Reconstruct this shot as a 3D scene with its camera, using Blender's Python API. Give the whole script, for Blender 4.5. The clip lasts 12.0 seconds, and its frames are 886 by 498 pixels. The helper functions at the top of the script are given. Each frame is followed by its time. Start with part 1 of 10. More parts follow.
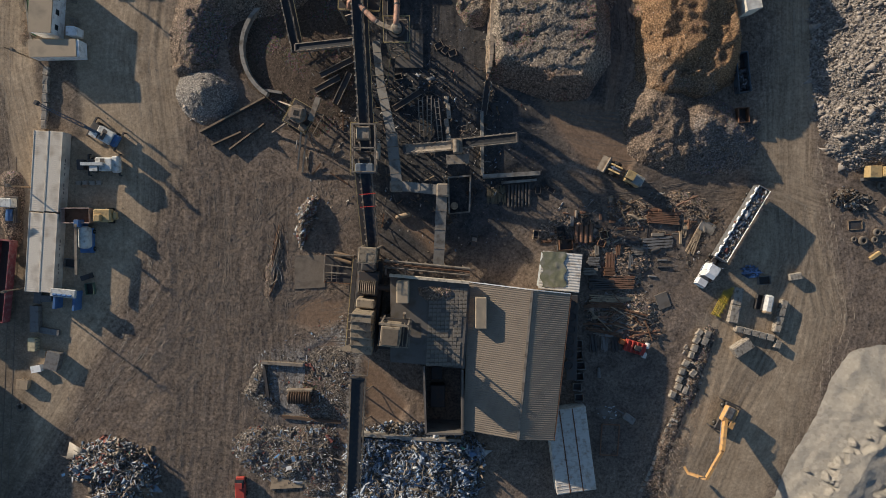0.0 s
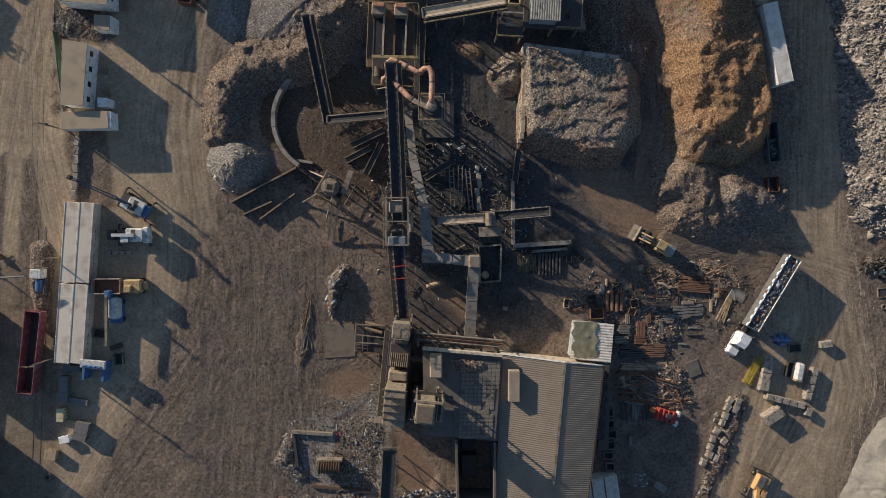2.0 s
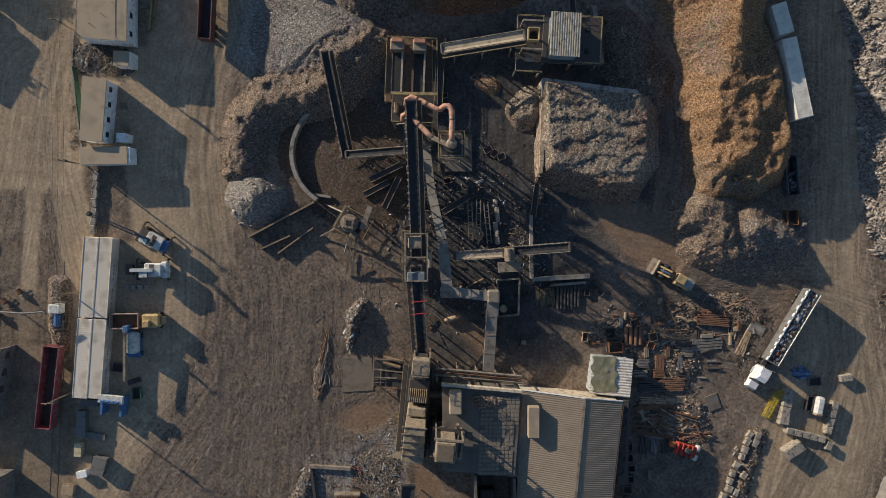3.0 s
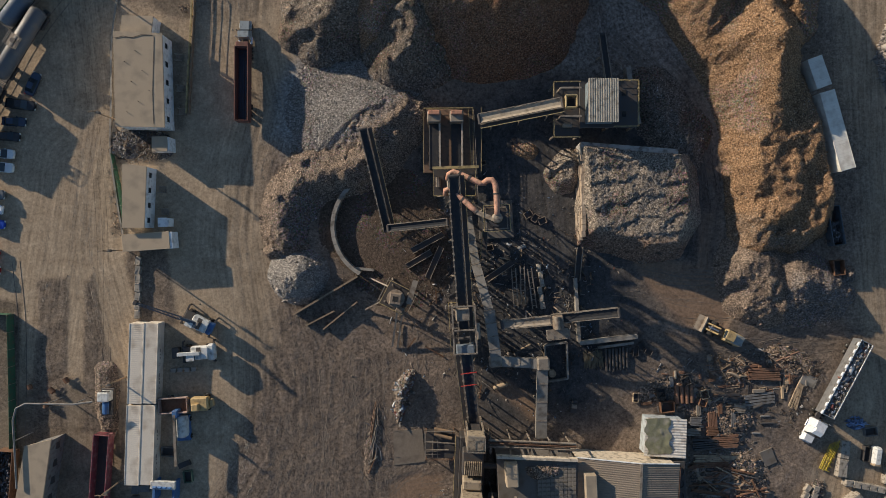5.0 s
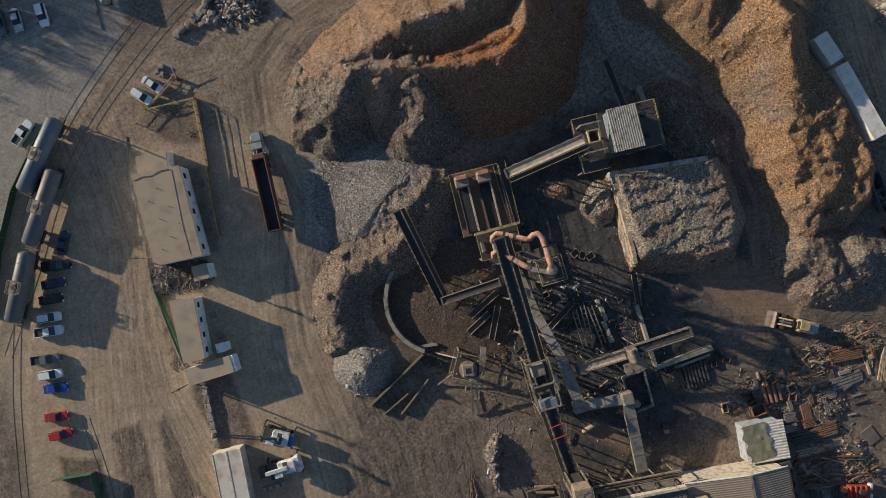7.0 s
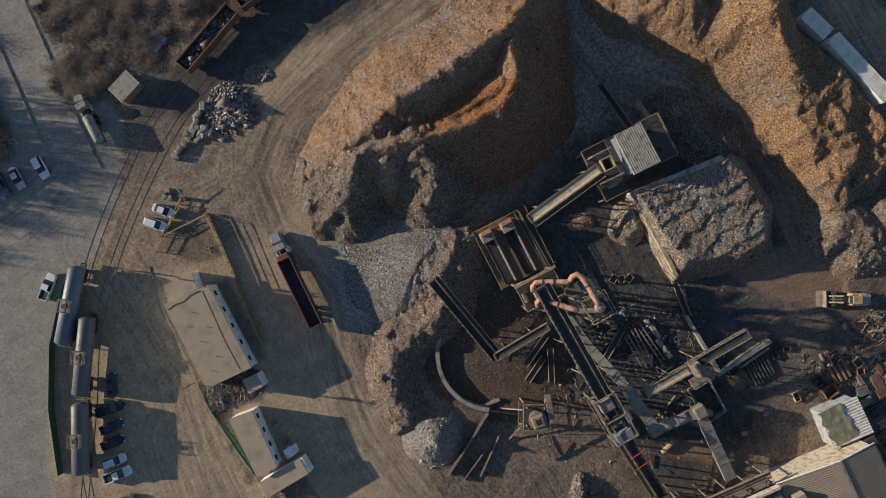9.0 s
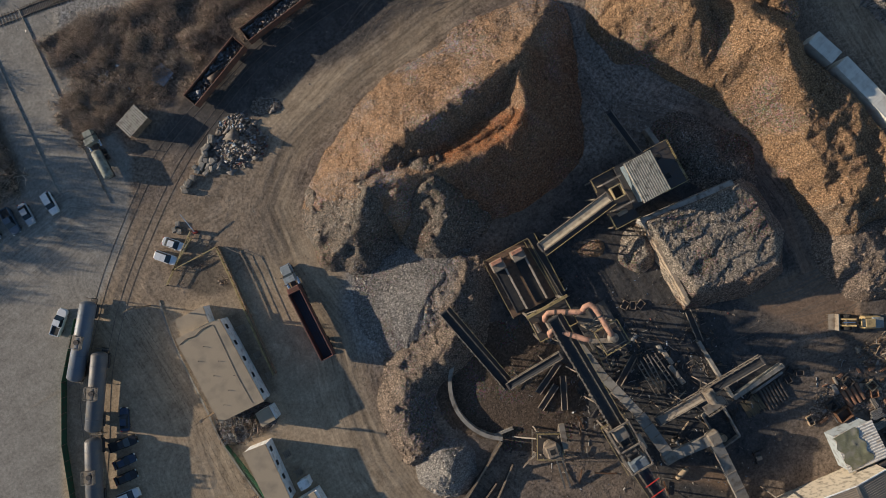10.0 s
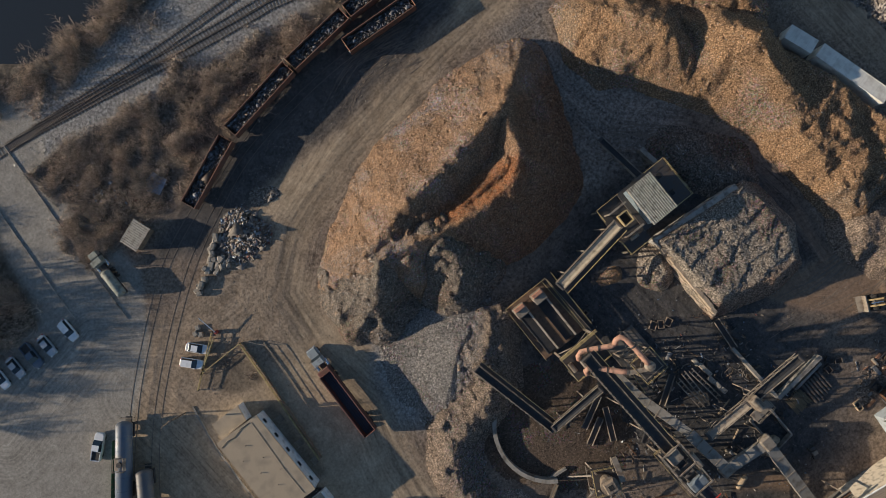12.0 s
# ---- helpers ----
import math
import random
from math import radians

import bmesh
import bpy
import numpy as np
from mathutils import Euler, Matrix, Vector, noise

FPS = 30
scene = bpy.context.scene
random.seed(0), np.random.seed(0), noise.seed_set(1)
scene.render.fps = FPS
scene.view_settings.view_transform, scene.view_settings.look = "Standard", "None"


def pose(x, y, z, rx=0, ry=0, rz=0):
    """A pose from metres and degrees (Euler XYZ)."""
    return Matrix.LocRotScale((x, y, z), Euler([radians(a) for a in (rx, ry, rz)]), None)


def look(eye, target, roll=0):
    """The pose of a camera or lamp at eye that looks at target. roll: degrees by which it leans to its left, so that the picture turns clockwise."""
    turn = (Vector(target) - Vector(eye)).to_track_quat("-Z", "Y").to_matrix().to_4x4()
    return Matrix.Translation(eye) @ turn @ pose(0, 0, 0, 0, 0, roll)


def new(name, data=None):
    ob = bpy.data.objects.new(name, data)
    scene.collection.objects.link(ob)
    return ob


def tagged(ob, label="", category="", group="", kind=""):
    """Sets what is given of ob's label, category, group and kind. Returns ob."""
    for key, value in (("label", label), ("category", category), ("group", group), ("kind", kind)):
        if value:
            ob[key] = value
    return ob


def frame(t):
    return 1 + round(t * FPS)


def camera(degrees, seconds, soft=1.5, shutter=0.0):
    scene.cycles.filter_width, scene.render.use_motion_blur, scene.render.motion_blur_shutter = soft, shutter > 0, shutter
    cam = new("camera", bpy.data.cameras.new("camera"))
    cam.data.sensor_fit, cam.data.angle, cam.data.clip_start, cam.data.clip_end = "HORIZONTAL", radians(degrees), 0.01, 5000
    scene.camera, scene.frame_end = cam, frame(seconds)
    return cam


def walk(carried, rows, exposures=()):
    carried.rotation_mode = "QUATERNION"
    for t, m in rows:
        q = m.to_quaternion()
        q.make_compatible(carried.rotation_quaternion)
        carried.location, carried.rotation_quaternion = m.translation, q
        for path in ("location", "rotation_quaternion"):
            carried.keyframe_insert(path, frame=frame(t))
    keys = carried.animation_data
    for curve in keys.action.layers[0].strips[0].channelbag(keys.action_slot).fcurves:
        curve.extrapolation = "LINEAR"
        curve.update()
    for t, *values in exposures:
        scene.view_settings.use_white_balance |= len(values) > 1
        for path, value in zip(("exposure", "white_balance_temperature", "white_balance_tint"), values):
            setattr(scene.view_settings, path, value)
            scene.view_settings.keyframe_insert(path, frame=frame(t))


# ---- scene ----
cam = camera(72.50, 12.0, soft=0.5)
walk(cam, [
    (0, pose(-0.002, -0.042, 121.638, -2.934, -0.633, 0.036)),
    (0.5, pose(-1.716, 3.047, 121.546, -2.699, -0.802, -0.024)),
    (1, pose(-3.418, 6.182, 121.369, -2.550, -0.916, -0.047)),
    (1.5, pose(-5.055, 9.290, 121.104, -2.397, -0.935, -0.023)),
    (2, pose(-6.617, 12.280, 120.862, -2.251, -0.867, -0.026)),
    (2.5, pose(-8.159, 15.174, 120.611, -2.033, -0.769, -0.079)),
    (3, pose(-9.809, 18.130, 120.387, -1.833, -0.679, -0.098)),
    (5, pose(-17.402, 29.939, 119.549, -0.891, -0.397, -2.935)),
    (5.5, pose(-19.325, 32.707, 119.383, -0.528, -0.289, -5.411)),
    (6, pose(-21.281, 35.635, 119.269, -0.219, -0.282, -8.535)),
    (6.5, pose(-23.033, 38.669, 119.109, 0.042, -0.216, -12.391)),
    (7, pose(-24.350, 41.860, 118.799, 0.154, -0.072, -16.458)),
    (9, pose(-25.565, 54.381, 118.470, 0.456, 0.288, -29.531)),
    (9.5, pose(-25.012, 57.211, 118.421, 0.511, 0.380, -30.451)),
    (10, pose(-24.344, 59.930, 118.408, 0.585, 0.437, -30.482)),
    (10.5, pose(-23.776, 62.647, 118.531, 0.739, 0.442, -31.890)),
    (11, pose(-23.114, 65.283, 118.617, 0.878, 0.514, -36.709)),
    (11.5, pose(-22.302, 67.418, 118.582, 1.109, 0.578, -40.444)),
    (12, pose(-21.541, 69.041, 118.538, 1.436, 0.599, -41.037)),
])

# ---- world, sun and exposure ----
SUN_EL, SUN_AZ = 14.0, -52.3
world = bpy.data.worlds.new("sky_world")
scene.world = world
world.use_nodes = True
wn = world.node_tree
sky = wn.nodes.new("ShaderNodeTexSky")
sky.sky_type = "NISHITA"
sky.sun_disc = False
sky.sun_elevation = radians(SUN_EL)
sky.sun_rotation = radians(SUN_AZ)
sky.air_density, sky.dust_density, sky.ozone_density = 1.0, 0.45, 2.8
wn.links.new(sky.outputs[0], wn.nodes["Background"].inputs[0])
wn.nodes["Background"].inputs[1].default_value = 0.10
sun = new("sun", bpy.data.lights.new("sun", "SUN"))
sun.data.energy, sun.data.angle, sun.data.color = 5.0, radians(0.6), (1.0, 0.86, 0.68)
sun.matrix_world = look((0, 0, 0), (0.79 * 0.97, -0.61 * 0.97, -math.tan(radians(SUN_EL)) * 0.97))
scene.view_settings.exposure = 0.06


# ---- materials ----
MATS = {}


def mat(name, color, rough=0.8, metal=0.0, var=0.25, scale=1.2, fine=14.0, bump=0.3, dirt=(0.10, 0.08, 0.06), dirty=0.25, world_space=False, spec=0.3, chips=0.0):
    """A painted, rusty or earthy surface: colour with two scales of variation, dirt and fine relief."""
    if name in MATS:
        return MATS[name]
    m = bpy.data.materials.new(name)
    m.use_nodes = True
    t, L = m.node_tree, m.node_tree.links.new
    N = t.nodes.new
    p = t.nodes["Principled BSDF"]
    if world_space:
        vec = N("ShaderNodeNewGeometry").outputs["Position"]
    else:
        vec = N("ShaderNodeTexCoord").outputs["Object"]
    big = N("ShaderNodeTexNoise")
    big.inputs["Scale"].default_value = scale
    big.inputs["Detail"].default_value = 5
    small = N("ShaderNodeTexNoise")
    small.inputs["Scale"].default_value = fine
    small.inputs["Detail"].default_value = 4
    L(vec, big.inputs["Vector"])
    L(vec, small.inputs["Vector"])
    rnd = N("ShaderNodeObjectInfo")
    lum = N("ShaderNodeMath")
    lum.operation = "MULTIPLY_ADD"
    L(small.outputs["Fac"], lum.inputs[0])
    lum.inputs[1].default_value = var * 1.6
    lum.inputs[2].default_value = 1.0 - var * 0.8
    lum2 = N("ShaderNodeMath")
    lum2.operation = "MULTIPLY_ADD"
    L(rnd.outputs["Random"], lum2.inputs[0])
    lum2.inputs[1].default_value = 0.16
    L(lum.outputs[0], lum2.inputs[2])
    tint = N("ShaderNodeMix")
    tint.data_type, tint.blend_type = "RGBA", "MULTIPLY"
    tint.inputs["Factor"].default_value = 1.0
    tint.inputs["A"].default_value = (*color, 1)
    comb = N("ShaderNodeCombineColor")
    for i in range(3):
        L(lum2.outputs[0], comb.inputs[i])
    L(comb.outputs[0], tint.inputs["B"])
    ramp = N("ShaderNodeMapRange")
    ramp.inputs["From Min"].default_value = 0.48
    ramp.inputs["From Max"].default_value = 0.72
    ramp.inputs["To Max"].default_value = min(1.0, dirty * 2.4)
    L(big.outputs["Fac"], ramp.inputs["Value"])
    mix = N("ShaderNodeMix")
    mix.data_type = "RGBA"
    L(ramp.outputs[0], mix.inputs["Factor"])
    L(tint.outputs["Result"], mix.inputs["A"])
    mix.inputs["B"].default_value = (*dirt, 1)
    last = mix.outputs["Result"]
    if chips:
        isl = N("ShaderNodeNewGeometry")
        cm = N("ShaderNodeMath")
        cm.operation = "MULTIPLY_ADD"
        L(isl.outputs["Random Per Island"], cm.inputs[0])
        cm.inputs[1].default_value = chips
        cm.inputs[2].default_value = 1.0 - chips * 0.5
        cc = N("ShaderNodeCombineColor")
        for i in range(3):
            L(cm.outputs[0], cc.inputs[i])
        mm = N("ShaderNodeMix")
        mm.data_type, mm.blend_type = "RGBA", "MULTIPLY"
        mm.inputs["Factor"].default_value = 1.0
        L(last, mm.inputs["A"])
        L(cc.outputs[0], mm.inputs["B"])
        last = mm.outputs["Result"]
    L(last, p.inputs["Base Color"])
    p.inputs["Roughness"].default_value = rough
    p.inputs["Metallic"].default_value = metal
    p.inputs["Specular IOR Level"].default_value = spec
    if bump:
        b = N("ShaderNodeBump")
        b.inputs["Strength"].default_value = bump
        b.inputs["Distance"].default_value = 0.05
        L(small.outputs["Fac"], b.inputs["Height"])
        L(b.outputs[0], p.inputs["Normal"])
    MATS[name] = m
    return m


def glass_mat():
    if "glass" in MATS:
        return MATS["glass"]
    m = bpy.data.materials.new("glass")
    m.use_nodes = True
    p = m.node_tree.nodes["Principled BSDF"]
    p.inputs["Base Color"].default_value = (0.02, 0.03, 0.04, 1)
    p.inputs["Roughness"].default_value = 0.06
    p.inputs["Specular IOR Level"].default_value = 0.8
    MATS["glass"] = m
    return m


def zone_mat():
    """The yard's ground: tan dirt, brown mud, black scale (also painted shade by the hall), gravel, asphalt and scrub
    soil by zone, with ruts and puddles.
    """
    m = bpy.data.materials.new("yard_ground")
    m.use_nodes = True
    t, L = m.node_tree, m.node_tree.links.new
    N = t.nodes.new
    p = t.nodes["Principled BSDF"]
    pos = N("ShaderNodeNewGeometry").outputs["Position"]

    def noise_tex(scale, detail=5.0, rough=0.55):
        n = N("ShaderNodeTexNoise")
        n.inputs["Scale"].default_value, n.inputs["Detail"].default_value, n.inputs["Roughness"].default_value = scale, detail, rough
        L(pos, n.inputs["Vector"])
        return n.outputs["Fac"]

    def attr(name):
        a = N("ShaderNodeAttribute")
        a.attribute_name = name
        return a.outputs["Fac"]

    def mix(fac, a, b):
        n = N("ShaderNodeMix")
        n.data_type = "RGBA"
        if isinstance(fac, float):
            n.inputs["Factor"].default_value = fac
        else:
            L(fac, n.inputs["Factor"])
        for v, s in ((a, "A"), (b, "B")):
            if isinstance(v, tuple):
                n.inputs[s].default_value = (*v, 1)
            else:
                L(v, n.inputs[s])
        return n.outputs["Result"]

    def rng(v, a, b, c=0.0, d=1.0):
        n = N("ShaderNodeMapRange")
        n.inputs["From Min"].default_value, n.inputs["From Max"].default_value = a, b
        n.inputs["To Min"].default_value, n.inputs["To Max"].default_value = c, d
        L(v, n.inputs["Value"])
        return n.outputs[0]

    def mul(a, b):
        n = N("ShaderNodeMath")
        n.operation = "MULTIPLY"
        for i, v in enumerate((a, b)):
            if isinstance(v, float):
                n.inputs[i].default_value = v
            else:
                L(v, n.inputs[i])
        return n.outputs[0]

    coarse, mid, grain = noise_tex(0.09, 9, 0.6), noise_tex(0.35, 12, 0.68), noise_tex(1.7, 9, 0.82)
    mud = mix(rng(mid, 0.35, 0.68), (0.146, 0.111, 0.086), (0.282, 0.216, 0.166))
    mud = mix(rng(coarse, 0.45, 0.7, 0, 0.6), mud, (0.266, 0.20, 0.147))
    tan = mix(rng(mid, 0.35, 0.68), (0.32, 0.237, 0.158), (0.50, 0.388, 0.27))
    tan = mix(rng(coarse, 0.4, 0.65, 0, 0.5), tan, (0.40, 0.308, 0.214))
    black = mix(rng(mid, 0.35, 0.7), (0.046, 0.047, 0.049), (0.108, 0.101, 0.096))
    gravel = mix(rng(grain, 0.35, 0.65), (0.18, 0.17, 0.158), (0.42, 0.40, 0.37))
    asphalt = mix(rng(mid, 0.3, 0.7), (0.24, 0.217, 0.188), (0.37, 0.337, 0.292))
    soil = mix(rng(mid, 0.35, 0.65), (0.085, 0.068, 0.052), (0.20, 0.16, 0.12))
    col = mix(attr("tan"), mud, tan)
    col = mix(attr("black"), col, black)
    col = mix(attr("gravel"), col, gravel)
    col = mix(attr("asphalt"), col, asphalt)
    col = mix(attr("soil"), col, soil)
    wet = attr("wet")
    col = mix(mul(wet, 0.88), col, (0.255, 0.172, 0.115))
    rut = attr("rut")
    col = mix(mul(rut, 0.42), col, (0.105, 0.084, 0.068))
    lv = N("ShaderNodeCombineXYZ")
    ls, als = N("ShaderNodeMath"), N("ShaderNodeMath")
    ls.operation = als.operation = "MULTIPLY"
    L(attr("lane"), ls.inputs[0])
    ls.inputs[1].default_value = 1.6
    L(attr("along"), als.inputs[0])
    als.inputs[1].default_value = 0.09
    L(ls.outputs[0], lv.inputs[0])
    L(als.outputs[0], lv.inputs[1])
    streak = N("ShaderNodeTexNoise")
    streak.inputs["Scale"].default_value, streak.inputs["Detail"].default_value, streak.inputs["Roughness"].default_value = 1.0, 5, 0.62
    L(lv.outputs[0], streak.inputs["Vector"])
    lanes = rng(streak.outputs["Fac"], 0.30, 0.70, -1.0, 1.0)
    travel = attr("travel")
    sm = N("ShaderNodeMath")
    sm.operation = "MULTIPLY_ADD"
    L(mul(lanes, travel), sm.inputs[0])
    sm.inputs[1].default_value = 0.30
    firm = N("ShaderNodeMath")
    firm.operation = "MAXIMUM"
    pair0, pair1 = N("ShaderNodeMath"), N("ShaderNodeMath")
    pair0.operation = pair1.operation = "MAXIMUM"
    L(attr("tan"), pair0.inputs[0])
    L(attr("asphalt"), pair0.inputs[1])
    L(mul(attr("black"), 0.6), pair1.inputs[0])
    L(wet, pair1.inputs[1])
    L(pair0.outputs[0], firm.inputs[0])
    L(pair1.outputs[0], firm.inputs[1])
    gm = N("ShaderNodeMix")
    gm.data_type = "FLOAT"
    L(firm.outputs[0], gm.inputs[0])
    L(rng(grain, 0.38, 0.62, 0.42, 1.58), gm.inputs[2])
    L(rng(grain, 0.36, 0.64, 0.66, 1.34), gm.inputs[3])
    L(gm.outputs[0], sm.inputs[2])
    shade = sm.outputs[0]
    cc = N("ShaderNodeCombineColor")
    for i in range(3):
        L(shade, cc.inputs[i])
    mm = N("ShaderNodeMix")
    mm.data_type, mm.blend_type = "RGBA", "MULTIPLY"
    mm.inputs["Factor"].default_value = 1.0
    L(col, mm.inputs["A"])
    L(cc.outputs[0], mm.inputs["B"])
    L(mm.outputs["Result"], p.inputs["Base Color"])
    L(rng(wet, 0.0, 1.0, 0.92, 0.22), p.inputs["Roughness"])
    p.inputs["Specular IOR Level"].default_value = 0.25
    b = N("ShaderNodeBump")
    b.inputs["Strength"].default_value = 0.7
    b.inputs["Distance"].default_value = 0.14
    h = N("ShaderNodeMath")
    h.operation = "MULTIPLY_ADD"
    L(grain, h.inputs[0])
    h.inputs[1].default_value = 0.9
    hs = N("ShaderNodeMath")
    hs.operation = "MULTIPLY_ADD"
    L(mul(streak.outputs["Fac"], travel), hs.inputs[0])
    hs.inputs[1].default_value = 0.55
    L(mid, hs.inputs[2])
    L(hs.outputs[0], h.inputs[2])
    dry = N("ShaderNodeMath")
    dry.operation = "SUBTRACT"
    dry.inputs[0].default_value = 1.0
    L(wet, dry.inputs[1])
    soften = rng(firm.outputs[0], 0.0, 1.0, 1.0, 0.30)
    L(mul(mul(h.outputs[0], dry.outputs[0]), soften), b.inputs["Height"])
    L(b.outputs[0], p.inputs["Normal"])
    return m


def heap_mat(name, cols, chip=3.0, rough=0.85, spots=0.0, spot_col=(0.5, 0.5, 0.5), patch=0.12, patch_col=None, contrast=1.0):
    """Heaped shreds: cells of uneven colour at shred size, larger drifts of a second tone, bright flakes."""
    m = bpy.data.materials.new(name)
    m.use_nodes = True
    t, L = m.node_tree, m.node_tree.links.new
    N = t.nodes.new
    p = t.nodes["Principled BSDF"]
    pos = N("ShaderNodeNewGeometry").outputs["Position"]
    vor = N("ShaderNodeTexVoronoi")
    vor.inputs["Scale"].default_value = chip * 1.2
    L(pos, vor.inputs["Vector"])
    fac = N("ShaderNodeSeparateColor")
    L(vor.outputs["Color"], fac.inputs[0])
    ramp = N("ShaderNodeValToRGB")
    els = ramp.color_ramp.elements
    while len(els) < len(cols):
        els.new(0.5)
    for i, c in enumerate(cols):
        els[i].position = i / max(1, len(cols) - 1)
        els[i].color = (*c, 1)
    L(fac.outputs[0], ramp.inputs[0])
    last = ramp.outputs[0]
    big = N("ShaderNodeTexNoise")
    big.inputs["Scale"].default_value, big.inputs["Detail"].default_value = patch, 5
    L(pos, big.inputs["Vector"])
    if patch_col:
        r = N("ShaderNodeMapRange")
        r.inputs["From Min"].default_value, r.inputs["From Max"].default_value = 0.50, 0.66
        r.inputs["To Max"].default_value = 0.85
        L(big.outputs["Fac"], r.inputs["Value"])
        mx = N("ShaderNodeMix")
        mx.data_type = "RGBA"
        L(r.outputs[0], mx.inputs["Factor"])
        L(last, mx.inputs["A"])
        g = N("ShaderNodeMix")
        g.data_type, g.blend_type = "RGBA", "MULTIPLY"
        g.inputs["Factor"].default_value = 0.6
        g.inputs["A"].default_value = (*patch_col, 1)
        L(vor.outputs["Color"], g.inputs["B"])
        L(g.outputs["Result"], mx.inputs["B"])
        last = mx.outputs["Result"]
    if spots:
        r = N("ShaderNodeMath")
        r.operation = "GREATER_THAN"
        L(fac.outputs[1], r.inputs[0])
        r.inputs[1].default_value = 1.0 - spots
        mx = N("ShaderNodeMix")
        mx.data_type = "RGBA"
        L(r.outputs[0], mx.inputs["Factor"])
        L(last, mx.inputs["A"])
        mx.inputs["B"].default_value = (*spot_col, 1)
        last = mx.outputs["Result"]
    lv = N("ShaderNodeMapRange")
    lv.inputs["To Min"].default_value, lv.inputs["To Max"].default_value = 0.4, 1.6
    L(fac.outputs[2], lv.inputs["Value"])
    lc = N("ShaderNodeCombineColor")
    for i in range(3):
        L(lv.outputs[0], lc.inputs[i])
    lm = N("ShaderNodeMix")
    lm.data_type, lm.blend_type = "RGBA", "MULTIPLY"
    lm.inputs["Factor"].default_value = contrast
    L(last, lm.inputs["A"])
    L(lc.outputs[0], lm.inputs["B"])
    last = lm.outputs["Result"]
    flake = N("ShaderNodeTexVoronoi")
    flake.inputs["Scale"].default_value = chip * 0.9
    L(pos, flake.inputs["Vector"])
    fc = N("ShaderNodeSeparateColor")
    L(flake.outputs["Color"], fc.inputs[0])
    fr = N("ShaderNodeMapRange")
    fr.inputs["To Min"].default_value, fr.inputs["To Max"].default_value = 0.72, 1.28
    L(fc.outputs[0], fr.inputs["Value"])
    fg = N("ShaderNodeCombineColor")
    for i in range(3):
        L(fr.outputs[0], fg.inputs[i])
    fm = N("ShaderNodeMix")
    fm.data_type, fm.blend_type = "RGBA", "MULTIPLY"
    fm.inputs["Factor"].default_value = contrast
    L(last, fm.inputs["A"])
    L(fg.outputs[0], fm.inputs["B"])
    last = fm.outputs["Result"]
    # shade put into the colour of heap sides turned from the sun
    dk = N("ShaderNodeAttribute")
    dk.attribute_name = "shade_side"
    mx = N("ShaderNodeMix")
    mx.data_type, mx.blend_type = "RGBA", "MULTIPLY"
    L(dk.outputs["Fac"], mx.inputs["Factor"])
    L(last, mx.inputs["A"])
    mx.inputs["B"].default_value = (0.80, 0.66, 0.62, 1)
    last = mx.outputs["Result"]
    for key, hue in (("fresh", (1.12, 0.74, 0.52)), ("grit", (0.86, 0.98, 1.16))):
        at = N("ShaderNodeAttribute")
        at.attribute_name = key
        edge = N("ShaderNodeMath")
        edge.operation = "MULTIPLY_ADD"
        L(big.outputs["Fac"], edge.inputs[0])
        edge.inputs[1].default_value = 1.2
        edge.inputs[2].default_value = -0.6
        both = N("ShaderNodeMath")
        both.operation, both.use_clamp = "MULTIPLY_ADD", True
        L(at.outputs["Fac"], both.inputs[0])
        both.inputs[1].default_value = 1.5
        L(edge.outputs[0], both.inputs[2])
        keyed = N("ShaderNodeMath")
        keyed.operation = "MULTIPLY"
        L(both.outputs[0], keyed.inputs[0])
        L(at.outputs["Fac"], keyed.inputs[1])
        mx = N("ShaderNodeMix")
        mx.data_type, mx.blend_type = "RGBA", "MULTIPLY"
        L(keyed.outputs[0], mx.inputs["Factor"])
        L(last, mx.inputs["A"])
        mx.inputs["B"].default_value = (*hue, 1)
        last = mx.outputs["Result"]
    L(last, p.inputs["Base Color"])
    p.inputs["Roughness"].default_value = rough
    p.inputs["Specular IOR Level"].default_value = 0.25
    nz = N("ShaderNodeTexNoise")
    nz.inputs["Scale"].default_value, nz.inputs["Detail"].default_value, nz.inputs["Roughness"].default_value = chip * 1.0, 8, 0.8
    L(pos, nz.inputs["Vector"])
    b = N("ShaderNodeBump")
    b.inputs["Strength"].default_value, b.inputs["Distance"].default_value = 1.0, 0.32
    L(nz.outputs["Fac"], b.inputs["Height"])
    L(b.outputs[0], p.inputs["Normal"])
    return m


